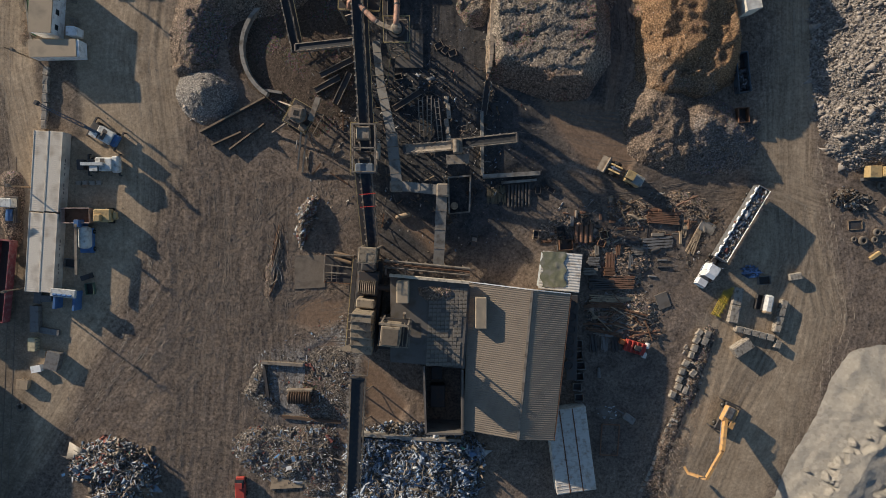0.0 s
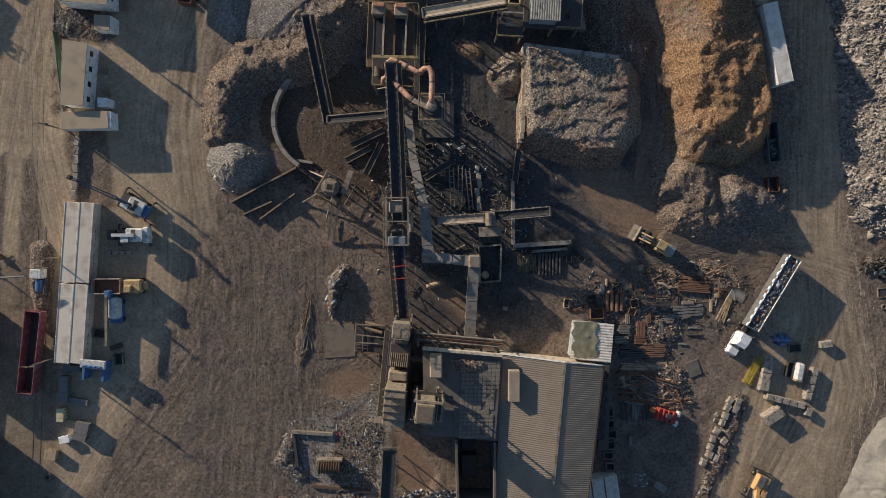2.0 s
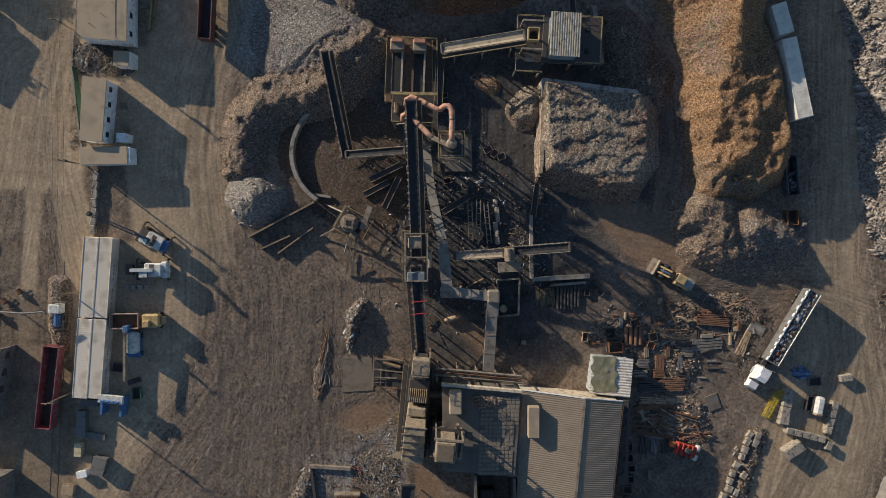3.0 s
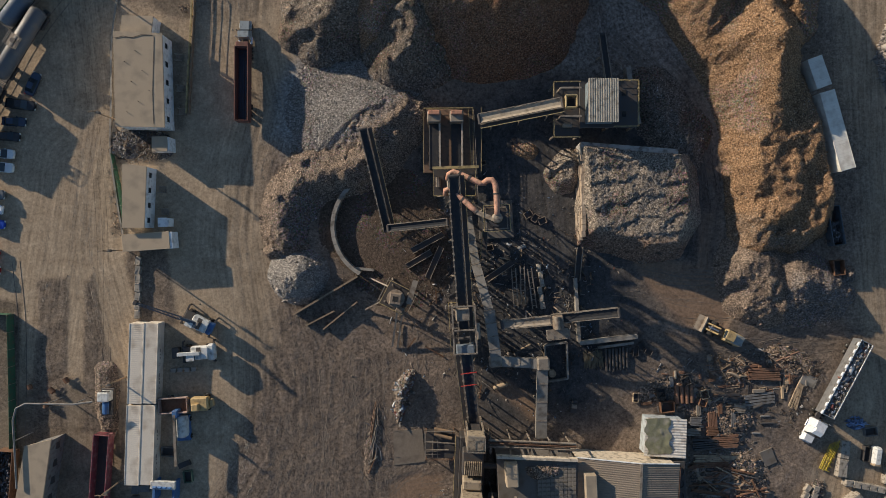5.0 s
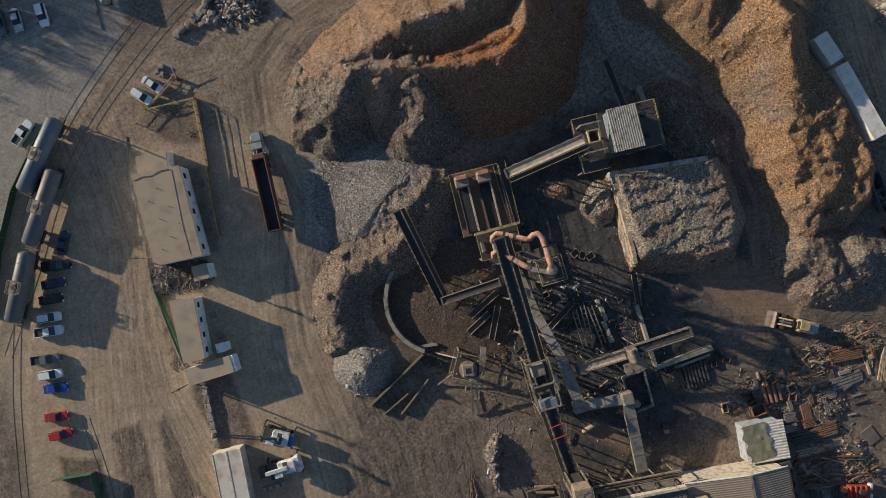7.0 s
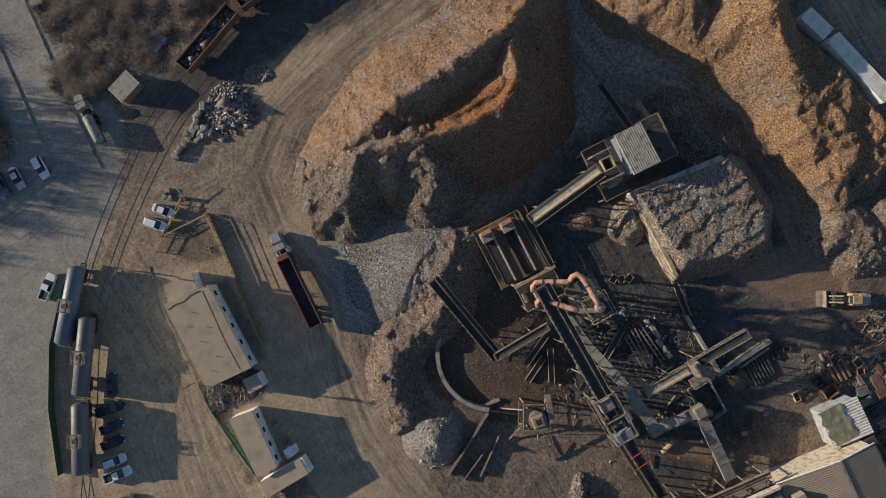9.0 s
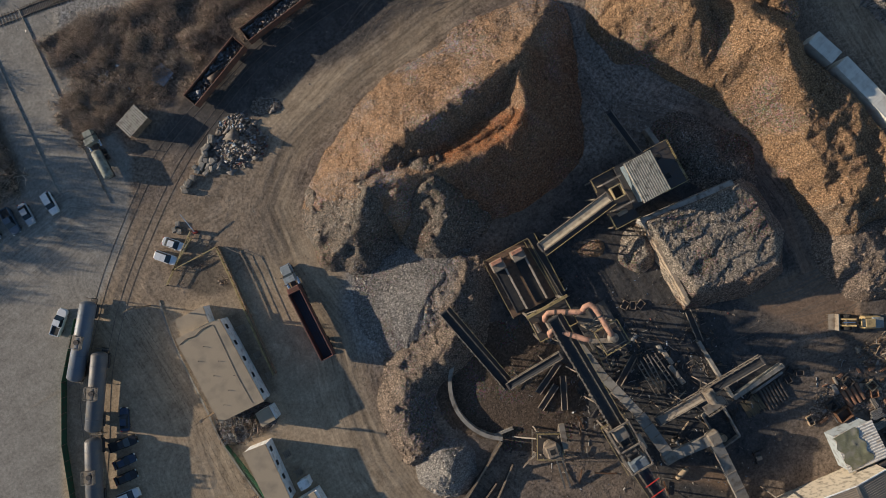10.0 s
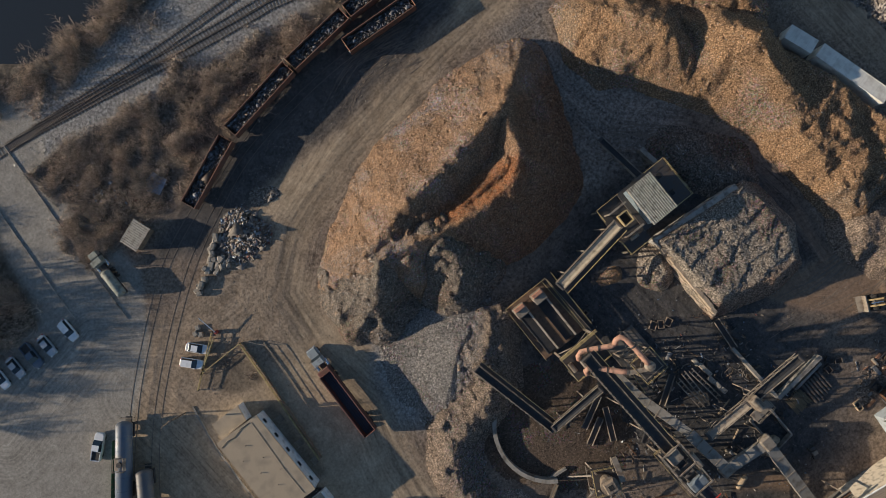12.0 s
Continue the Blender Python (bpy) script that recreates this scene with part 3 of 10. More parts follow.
GZ = GZ - 1.8 * creek
LANES = [[(-48, -75), (-44, -30), (-42, -10), (-42, 8), (-46, 22)], [(-33, -60), (-33, -30), (-34, -10), (-33, 6)], [(-84, -58), (-66, -30), (-52, -12)], [(-55, -8), (-54, 14), (-56, 32), (-54, 46), (-50, 58), (-52, 74), (-50, 86), (-40, 94), (-22, 99), (8, 102.5), (30, 104), (60, 112)], [(-84, 90), (-82, 60), (-85, 44), (-86, 30), (-82, 8), (-83, -10)], [(-96, 10), (-92, 30), (-88, 48)], [(70, 110), (70, 40), (71, 10), (72, -8), (68, -26), (58, -45), (50, -66)], [(78, -62), (78, -40), (82, -20), (78, 2), (66, 6), (52, 6), (42, 2), (24, 8)], [(44, -62), (53, -40), (58, -20)], [(34, 22), (36, 34), (35, 46), (28, 58), (18, 68), (16, 80), (20, 96)], [(4, 12), (3, 34), (2, 46)], [(-110, 100), (-84, 104), (-70, 92), (-58, 92)]]
best, lane, along = np.full(GX.shape, 1e9), np.zeros(GX.shape), np.zeros(GX.shape)
for li, q in enumerate(LANES):
    run = li * 57.0
    for a, b in zip(q, q[1:]):
        d, u = seg_dist(GX, GY, a, b)
        L0 = math.hypot(b[0] - a[0], b[1] - a[1])
        side_of = np.sign((b[0] - a[0]) * (GY - a[1]) - (b[1] - a[1]) * (GX - a[0]))
        hit = d < best
        best = np.where(hit, d, best)
        lane, along = np.where(hit, side_of * d, lane), np.where(hit, run + u * L0, along)
        run += L0
lane = lane + 0.5 * fbm(GX, GY, 12, 3)
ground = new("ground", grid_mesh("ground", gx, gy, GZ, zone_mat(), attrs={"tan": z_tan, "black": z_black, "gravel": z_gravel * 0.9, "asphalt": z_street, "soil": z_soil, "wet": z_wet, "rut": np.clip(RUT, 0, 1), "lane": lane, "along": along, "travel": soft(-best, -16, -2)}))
tagged(ground, "rutted brown and tan dirt yard with puddles and gravel", "ground", kind="structure")


def ground_z(x, y):
    i, j = np.searchsorted(gx, x), np.searchsorted(gy, y)
    return float(GZ[min(j, GZ.shape[0] - 1), min(i, GZ.shape[1] - 1)])


water_m = bpy.data.materials.new("creek_water")
water_m.use_nodes = True
wp = water_m.node_tree.nodes["Principled BSDF"]
wp.inputs["Base Color"].default_value, wp.inputs["Roughness"].default_value = (0.03, 0.035, 0.04, 1), 0.08
single("water", Mesh().prism([(-90, 152), (-60, 146), (-20, 147), (20, 200), (-90, 210)], -1.4, -0.9), water_m, "dark still creek water beyond the railway", "water", kind="structure")



# ---- wheel ridges pressed up in the mud ----
def ridge_strip(V, F, pts, w, h, r):
    """A low uneven ridge of mud along pts."""
    n0 = len(V)
    for i, (x, y) in enumerate(pts):
        a, b = pts[max(0, i - 1)], pts[min(len(pts) - 1, i + 1)]
        dx, dy = b[0] - a[0], b[1] - a[1]
        q = math.hypot(dx, dy) or 1
        sx, sy = -dy / q * w, dx / q * w
        z = ground_z(x, y)
        k = h * (0.15 + r.random())
        V.extend([(x - sx, y - sy, z - 0.03), (x, y, z + k), (x + sx, y + sy, z - 0.03)])
    for i in range(len(pts) - 1):
        a = n0 + 3 * i
        F.extend([(a, a + 3, a + 4, a + 1), (a + 1, a + 4, a + 5, a + 2)])


def ridge_marks(name, label, lines, count, spread, seed, lugs=0.06, h=0.035):
    r = random.Random(seed)
    V, F = [], []
    for _ in range(count):
        base = r.choice(lines)
        o, slant = r.gauss(0, spread), r.gauss(0, 0.12)
        total = sum(math.hypot(b[0] - a[0], b[1] - a[1]) for a, b in zip(base, base[1:]))
        s0 = r.uniform(0, total * 0.85)
        length = r.uniform(8, 40)
        pts, run, arc = [], 0.0, r.gauss(0, 0.012)
        for a, b in zip(base, base[1:]):
            L0 = math.hypot(b[0] - a[0], b[1] - a[1])
            for k in range(int(L0 / 0.45)):
                s = run + k * 0.45
                if s0 <= s <= s0 + length:
                    ux, uy = (b[0] - a[0]) / L0, (b[1] - a[1]) / L0
                    d = o + slant * (s - s0) + arc * (s - s0) ** 2 * 0.3
                    pts.append((a[0] + ux * k * 0.45 - uy * d, a[1] + uy * k * 0.45 + ux * d))
            run += L0
        if len(pts) < 4 or not all(-120 < x < 102 and -70 < y < 176 for x, y in pts):
            continue
        for g in (0.0, 0.22, 0.44, 2.0, 2.22, 2.44):
            if r.random() < 0.6:
                row = [(x + g * 0.9 + r.uniform(-0.05, 0.05), y + g * 0.3 * (1 if slant > 0 else -1)) for x, y in pts]
                ridge_strip(V, F, row, 0.08, h * r.uniform(0.4, 1.2), r)
        if r.random() < lugs:
            for (x, y), (x2, y2) in zip(pts, pts[1:]):
                dx, dy = x2 - x, y2 - y
                q = math.hypot(dx, dy) or 1
                ridge_strip(V, F, [(x, y), (x - dy / q * 0.5 + dx * 0.4, y + dx / q * 0.5 + dy * 0.4)], 0.07, h * 0.7, r)
    me = bpy.data.meshes.new(name)
    me.from_pydata(V, [], F)
    me.materials.append(mat("mud_ridge_" + name, (0.165, 0.134, 0.108) if "mud" in name else (0.33, 0.27, 0.205), 0.9, var=0.35, scale=0.4, fine=2.5, dirt=(0.12, 0.098, 0.08) if "mud" in name else (0.24, 0.195, 0.15), dirty=0.35, world_space=True))
    tagged(new(name, me), label, "tyre marks", kind="stuff")


MUD_LINES = [[(-50, -62), (-46, -30), (-43, -10), (-43, 8), (-47, 20)], [(-36, -60), (-35, -30), (-36, -8), (-34, 8)], [(-28, -20), (-27, -6), (-20, 4), (-20, 14)], [(-62, -40), (-52, -20), (-46, -4)], [(-30, -24), (-18, -22)], [(-40, -14), (-22, -2)]]
ridge_marks("mud_wheel_marks", "crisscross tyre ridges in the brown mud yard", MUD_LINES, 120, 5.5, 91, 0.06, 0.026)
ridge_marks("mud_loader_marks", "tyre ridges in dark mud by the loader", [[(22, 8), (34, 4), (46, 3), (58, 1)], [(16, 22), (28, 18), (38, 16)], [(34, 22), (36, 34), (35, 46), (28, 58), (18, 68)], [(-10, 110), (2, 106)], [(-22, 105), (-12, 109), (0, 107)]], 80, 2.6, 92, 0.1, 0.035)
ridge_marks("dirt_wheel_marks", "faint tyre ridges in the tan haul roads", [[(-55, -8), (-54, 14), (-56, 32), (-54, 46), (-50, 58), (-52, 74), (-50, 86), (-40, 94), (-22, 99), (8, 102.5), (30, 104)], [(-84, 78), (-82, 60), (-85, 44), (-86, 30), (-82, 8)], [(-96, 10), (-92, 30), (-86, 52)], [(70, 80), (70, 40), (71, 10), (72, -8), (68, -26), (58, -45), (52, -62)], [(72, -62), (76, -40), (80, -20), (74, 2), (66, 6)], [(44, -62), (53, -40), (58, -20)], [(-80, -48), (-66, -24), (-60, -6)]], 55, 2.6, 93, 0.1, 0.012)


# ---- heaps ----
def bits_mat(name, cols, rough=0.6, metal=0.1):
    """Mixed scrap: every loose piece takes one of the colours."""
    m = bpy.data.materials.new(name)
    m.use_nodes = True
    N, L = m.node_tree.nodes.new, m.node_tree.links.new
    p = m.node_tree.nodes["Principled BSDF"]
    g = N("ShaderNodeNewGeometry")
    ramp = N("ShaderNodeValToRGB")
    ramp.color_ramp.interpolation = "CONSTANT"
    els = ramp.color_ramp.elements
    while len(els) < len(cols):
        els.new(0.5)
    for i, c in enumerate(cols):
        els[i].position = i / len(cols)
        els[i].color = (*c, 1)
    L(g.outputs["Random Per Island"], ramp.inputs[0])
    nz = N("ShaderNodeTexNoise")
    nz.inputs["Scale"].default_value, nz.inputs["Detail"].default_value = 3.0, 5
    L(g.outputs["Position"], nz.inputs["Vector"])
    mx = N("ShaderNodeMix")
    mx.data_type = "RGBA"
    r = N("ShaderNodeMapRange")
    r.inputs["From Min"].default_value, r.inputs["From Max"].default_value, r.inputs["To Max"].default_value = 0.5, 0.75, 0.4
    L(nz.outputs["Fac"], r.inputs["Value"])
    L(r.outputs[0], mx.inputs["Factor"])
    L(ramp.outputs[0], mx.inputs["A"])
    mx.inputs["B"].default_value = (0.11, 0.085, 0.065, 1)
    L(mx.outputs["Result"], p.inputs["Base Color"])
    p.inputs["Roughness"].default_value, p.inputs["Metallic"].default_value = rough, metal
    return m


def strips_mesh(name, pts, length, width, material, seed=1, aim=None):
    """Thin bent strips, bars and plates strewn at the given places, as one mesh."""
    r = np.random.RandomState(seed)
    n = len(pts)
    L0 = length * np.exp(r.randn(n) * 0.5)
    w0 = width * np.exp(np.abs(r.randn(n)) * 0.8)
    w0 = np.minimum(w0, L0 * 0.7)
    a = r.rand(n) * 2 * np.pi if aim is None else radians(aim) + r.randn(n) * 0.3
    up = r.randn(n) * 0.28
    bend = r.randn(n) * 0.5
    co = np.zeros((n, 4, 3, 3), np.float32)
    x, y, z = (np.array(pts[:, i]) for i in range(3))
    x, y = x - np.cos(a) * L0 / 2, y - np.sin(a) * L0 / 2
    for k in range(4):
        sx, sy = -np.sin(a), np.cos(a)
        tw = r.randn(n) * 0.35
        for j, (o, dz) in enumerate(((-0.5, 0.0), (0.5, 0.0), (0.0, 0.35))):
            co[:, k, j] = np.stack([x + sx * w0 * o, y + sy * w0 * o, z + w0 * (0.3 * dz + tw * o) + 0.03], -1)
        x, y, z = x + np.cos(a) * L0 / 3, y + np.sin(a) * L0 / 3, z + up * L0 / 3
        a = a + bend * r.rand(n)
        up = up + r.randn(n) * 0.2
    f = []
    for k in range(3):
        for j in range(3):
            f.append((k * 3 + j, k * 3 + (j + 1) % 3, k * 3 + 3 + (j + 1) % 3, k * 3 + 3 + j))
    f = (np.array(f)[None] + (np.arange(n) * 12)[:, None, None]).reshape(-1, 4)
    me = bpy.data.meshes.new(name)
    me.vertices.add(n * 12)
    me.vertices.foreach_set("co", co.ravel())
    me.loops.add(f.size)
    me.loops.foreach_set("vertex_index", f.ravel().astype(np.int32))
    me.polygons.add(len(f))
    me.polygons.foreach_set("loop_start", (np.arange(len(f)) * 4).astype(np.int32))
    me.update(calc_edges=True)
    me.materials.append(material)
    return me


mixed_bits = bits_mat("mixed_scrap_bits", [(0.07, 0.065, 0.06), (0.26, 0.285, 0.32), (0.42, 0.44, 0.47), (0.19, 0.15, 0.115), (0.33, 0.275, 0.21), (0.12, 0.11, 0.10), (0.17, 0.24, 0.33), (0.60, 0.60, 0.60), (0.24, 0.19, 0.15), (0.36, 0.325, 0.28), (0.10, 0.09, 0.085), (0.26, 0.09, 0.07)])
bright_bits = bits_mat("bright_scrap_bits", [(0.30, 0.35, 0.42), (0.46, 0.49, 0.53), (0.07, 0.068, 0.065), (0.20, 0.26, 0.35), (0.13, 0.11, 0.09), (0.38, 0.42, 0.48), (0.17, 0.135, 0.10), (0.58, 0.60, 0.62), (0.24, 0.28, 0.34), (0.10, 0.088, 0.075), (0.28, 0.24, 0.19), (0.15, 0.25, 0.41)])
dull_bits = bits_mat("dull_scrap_bits", [(0.06, 0.05, 0.042), (0.14, 0.115, 0.092), (0.10, 0.065, 0.045), (0.21, 0.19, 0.165), (0.08, 0.07, 0.062), (0.17, 0.12, 0.08), (0.05, 0.045, 0.042), (0.30, 0.29, 0.28), (0.12, 0.10, 0.085)])
load_bits = bits_mat("wagon_scrap_bits", [(0.05, 0.052, 0.058), (0.12, 0.12, 0.13), (0.085, 0.06, 0.045), (0.17, 0.175, 0.19), (0.07, 0.068, 0.068), (0.10, 0.095, 0.092), (0.30, 0.31, 0.33)])
def ridged(x, y, scale, octaves=3):
    """Sharp-crested noise from 0 to 1, for slumps and dumped lumps."""
    out, amp, tot = 0.0, 1.0, 0.0
    for k in range(octaves):
        out = out + amp * (1 - np.abs(2 * vnoise(x / scale * 2**k + 5.7 * k, y / scale * 2**k + 3.3 * k) - 1))
        tot += amp
        amp *= 0.5
    return out / tot


def heap(name, label, ridges, material, chips_m, box, rough=0.5, fine=0.10, chip=0.085, dens=1.2, strips=None, step=0.28, top=None, seed=1, ripple=None, foot=None, shade_side=None, ledges=False, category="pile", fresh=None, grit=None, lumps=0.5, slabs=None):
    """A heap of loose stuff from crest lines (x, y, height ... x, y, height, width, slope), slumped and lumpy, with loose shards on it."""
    x0, x1, y0, y1 = box
    xs, ys = np.arange(x0, x1, step), np.arange(y0, y1, step)
    X, Y = np.meshgrid(xs, ys)
    dx, dy = 2.4 * fbm(X + 31, Y, 7, 3), 2.4 * fbm(X, Y + 77, 7, 3)
    H = np.full(X.shape, -9.0)
    for ax, ay, ah, bx, by, bh, r, sl in ridges:
        d, u = seg_dist(X + dx, Y + dy, (ax, ay), (bx, by))
        h = ah + (bh - ah) * u - sl * np.maximum(0, d - r)
        H = np.maximum(H, h) + 0.18 * np.exp(-np.abs(H - h))
    if top is not None:
        H = np.minimum(H, top + 0.15 * (H - top))
    for poly, steep in ([foot] if isinstance(foot, tuple) else foot or []):
        H = np.minimum(H, steep * (poly_in(X + dx * 0.6, Y + dy * 0.6, poly) + 0.2))
    live = soft(H, -0.5, 1.2)
    H = H + live * (rough * 1.8 * fbm(X + seed * 13, Y, 5.0, 3) + rough * 1.15 * fbm(X, Y + seed * 7, 2.2, 4) + fine * 2.0 * (np.random.RandomState(seed).rand(*X.shape) - 0.5))
    H = H + live * rough * lumps * (ridged(X + dx + seed, Y + dy, 3.2) - 0.6) + live * rough * 0.35 * fbm(X, Y + seed * 3, 0.9, 2)
    if ripple:
        ang, wl, amp = ripple
        c, s = math.cos(radians(ang)), math.sin(radians(ang))
        ph = (X * c + Y * s) / wl + (1.1 if ledges else 2.0) * fbm(X + seed, Y, 8, 3) + (0.7 if ledges else 0.9) * fbm(X, Y + seed, 2.6, 3)
        saw = 1.0 - ph % 1.0 if ledges else np.abs((ph % 1.0) - 0.5) * 2
        H = H + live * amp * (saw - 0.5) * (0.5 + vnoise(X / 6, Y / 6))
    keep = (H[:-1, :-1] > -0.35) | (H[1:, 1:] > -0.35) | (H[:-1, 1:] > -0.35) | (H[1:, :-1] > -0.35)
    ob = new(name, grid_mesh(name, xs, ys, H, material, keep, {key: np.max([soft(poly_in(X + dx, Y + dy, q), -1.2, 1.8) for q in polys], axis=0) for key, polys in (("shade_side", shade_side), ("fresh", fresh), ("grit", grit)) if polys}, True))
    tagged(ob, label, category, kind="stuff")
    r = np.random.RandomState(seed + 100)
    jj, ii = np.where(H > -0.1)
    n = int(len(jj) * step * step * dens * (4.0 if chip < 0.12 else 1.0))
    if n and chips_m:
        k = r.randint(0, len(jj), n)
        pts = np.stack([xs[ii[k]] + (r.rand(n) - 0.5) * step, ys[jj[k]] + (r.rand(n) - 0.5) * step, H[jj[k], ii[k]] + 0.02], -1)
        ch = new("loose_shards", chips_mesh("loose_shards", pts, chip, chips_m, seed=seed))
        ch.parent = ob
        ch["kind"] = "stuff"
    if slabs:
        count, size, sm = slabs
        k = r.randint(0, len(jj), count)
        sl = new("broken_slabs", chips_mesh("broken_slabs", np.stack([xs[ii[k]], ys[jj[k]], H[jj[k], ii[k]] + 0.05], -1), size, sm, 0.45, seed + 3))
        sl.parent = ob
        sl["kind"] = "stuff"
    if strips:
        count, length, width, sm, aim = strips
        k = r.randint(0, len(jj), count)
        pts = np.stack([xs[ii[k]], ys[jj[k]], H[jj[k], ii[k]] + 0.05], -1)
        st = new("torn_strips", strips_mesh("torn_strips", pts, length, width, sm, seed + 7, aim))
        st.parent = ob
        st["kind"] = "stuff"
    return H


def dumps(pts, n, spread, h, seed):
    """Short lumps tipped at random along a line, to break up a smooth crest."""
    r, out = random.Random(seed), []
    for _ in range(n):
        k = r.randrange(len(pts) - 1)
        u = r.random()
        a, b = pts[k], pts[k + 1]
        x, y, z = (a[i] + (b[i] - a[i]) * u for i in range(3))
        x, y = x + r.gauss(0, spread), y + r.gauss(0, spread)
        t = r.uniform(0, 3.14)
        q = r.uniform(0.2, 0.9)
        out.append((x, y, z - h * r.uniform(0.2, 1.6), x + q * math.cos(t), y + q * math.sin(t), z - h * r.uniform(0.2, 1.6), 0.2, 1.1))
    return out


def crest(pts, r, sl):
    return [(*a, *b, r, sl) for a, b in zip(pts, pts[1:])]


orange = heap_mat("rusty_shreds", [(0.125, 0.074, 0.044), (0.315, 0.19, 0.104), (0.44, 0.28, 0.163), (0.21, 0.125, 0.07)], 5.0, spots=0.012, spot_col=(0.38, 0.34, 0.30), patch=0.10, patch_col=(0.36, 0.275, 0.20))
rosy = heap_mat("rosy_shreds", [(0.125, 0.072, 0.044), (0.32, 0.192, 0.112), (0.43, 0.272, 0.168), (0.22, 0.13, 0.076), (0.35, 0.262, 0.195)], 5.0, spots=0.012, spot_col=(0.40, 0.37, 0.34), patch=0.13, patch_col=(0.42, 0.335, 0.27))
shard_rosy = mat("shard_rosy", (0.33, 0.205, 0.125), 0.85, chips=1.1, bump=0)
grey = heap_mat("grey_shreds", [(0.08, 0.066, 0.055), (0.19, 0.16, 0.132), (0.275, 0.235, 0.195), (0.125, 0.10, 0.083)], 4.0, spots=0.012, spot_col=(0.36, 0.35, 0.35), patch=0.09, patch_col=(0.21, 0.145, 0.095))
pale = heap_mat("pale_shreds", [(0.14, 0.115, 0.09), (0.30, 0.25, 0.20), (0.40, 0.34, 0.275), (0.22, 0.18, 0.143)], 4.0, patch=0.14, patch_col=(0.27, 0.20, 0.145))
brown = heap_mat("brown_shreds", [(0.10, 0.077, 0.06), (0.245, 0.182, 0.136), (0.35, 0.27, 0.207), (0.17, 0.132, 0.103)], 4.6, spots=0.006, spot_col=(0.34, 0.32, 0.30), patch=0.1, patch_col=(0.25, 0.215, 0.185))
gravel_m = heap_mat("grey_gravel", [(0.15, 0.136, 0.124), (0.29, 0.264, 0.238), (0.41, 0.376, 0.34)], 5.0, patch=0.15, patch_col=(0.26, 0.215, 0.175))
rubble_m = heap_mat("broken_concrete", [(0.16, 0.14, 0.122), (0.275, 0.243, 0.214), (0.38, 0.34, 0.305), (0.20, 0.155, 0.125)], 4.6, patch=0.1)
sand_m = heap_mat("pale_sand", [(0.35, 0.318, 0.27), (0.415, 0.377, 0.322), (0.38, 0.343, 0.293)], 1.5, patch=0.1, contrast=0.12)
scrap_m = heap_mat("mixed_scrap", [(0.03, 0.028, 0.027), (0.10, 0.10, 0.105), (0.22, 0.225, 0.24), (0.075, 0.055, 0.042), (0.14, 0.145, 0.16)], 5.0, spots=0.02, spot_col=(0.36, 0.37, 0.39), patch=0.2, patch_col=(0.13, 0.095, 0.068))
shard_orange = mat("shard_rust", (0.32, 0.19, 0.105), 0.85, chips=1.1, bump=0)
shard_grey = mat("shard_grey", (0.17, 0.15, 0.132), 0.8, chips=1.5, bump=0)
shard_gravel = mat("shard_gravel", (0.29, 0.265, 0.24), 0.8, chips=1.2, bump=0)
pen_soil = heap_mat("pen_soil", [(0.085, 0.062, 0.046), (0.135, 0.098, 0.072), (0.11, 0.08, 0.06)], 3.0, patch=0.2, patch_col=(0.17, 0.135, 0.11), contrast=0.5)
shard_brown = mat("shard_brown", (0.25, 0.185, 0.138), 0.8, chips=1.5, bump=0)
shard_rock = mat("shard_concrete", (0.31, 0.275, 0.245), 0.85, chips=0.8, bump=0)
shard_metal = mat("shard_metal", (0.15, 0.142, 0.137), 0.6, 0.15, chips=1.7, bump=0)

heap("shredded_scrap_pile", "huge heap of rust-orange shredded metal beside the haul road",
     crest([(16, 90.5, 3.4), (11, 88, 7.6), (4.6, 84.4, 12.2), (-1, 83.6, 12.5), (-8.1, 83.2, 12.6), (-15, 83.0, 12.3), (-20, 82.8, 11.6), (-25, 82.2, 10.3), (-31.5, 80.6, 8.4), (-36.5, 80.4, 5.8), (-40, 80.4, 3.6)], 0.4, 0.97)
     + crest([(3.2, 81.6, 11.4), (2.2, 77.8, 12.2), (0.6, 74.6, 12.0), (-3.4, 72.6, 11.4), (-10.3, 72.6, 11.0), (-18.0, 74.0, 10.8), (-23, 76.2, 10.4), (-28.5, 78.2, 10.0), (-32, 78.4, 9.0)], 0.3, 0.97)
     + crest([(-1.8, 75.6, 11.4), (-6, 75.4, 10.2), (-12.4, 75.8, 9.4)], 0.3, 0.8)
     + dumps([(-8, 74, 9.6), (-20, 75.6, 10.4), (-30, 78, 9.6)], 16, 1.2, 0.6, 5) + dumps([(-16, 81, 10.5), (-30, 80, 9.4)], 12, 1.4, 0.8, 6),
     rosy, shard_rosy, (-52, 26, 54, 106), dens=4, seed=3, rough=0.7, lumps=0.8, shade_side=[[(6, 84), (4, 80), (-1, 73.5), (-9, 72.5), (-17, 73), (-15, 58), (10, 56), (24, 68), (22, 86)]],
     fresh=[[(-19, 78.4), (-17, 74.4), (-8, 72.0), (0, 72.2), (1.4, 74.8), (-4, 78.2), (-12, 78.6)]], grit=[[(5, 92), (13, 86), (20, 88), (20, 96), (8, 98)], [(-16, 95), (-7, 91), (-1, 93.4), (2, 98), (-14, 100)], [(-30, 94), (-26, 89.6), (-21, 91), (-22, 96)], [(-42, 86), (-34, 84.5), (-27, 80.4), (-22, 80), (-20, 76.5), (-30, 75), (-40, 78)]])
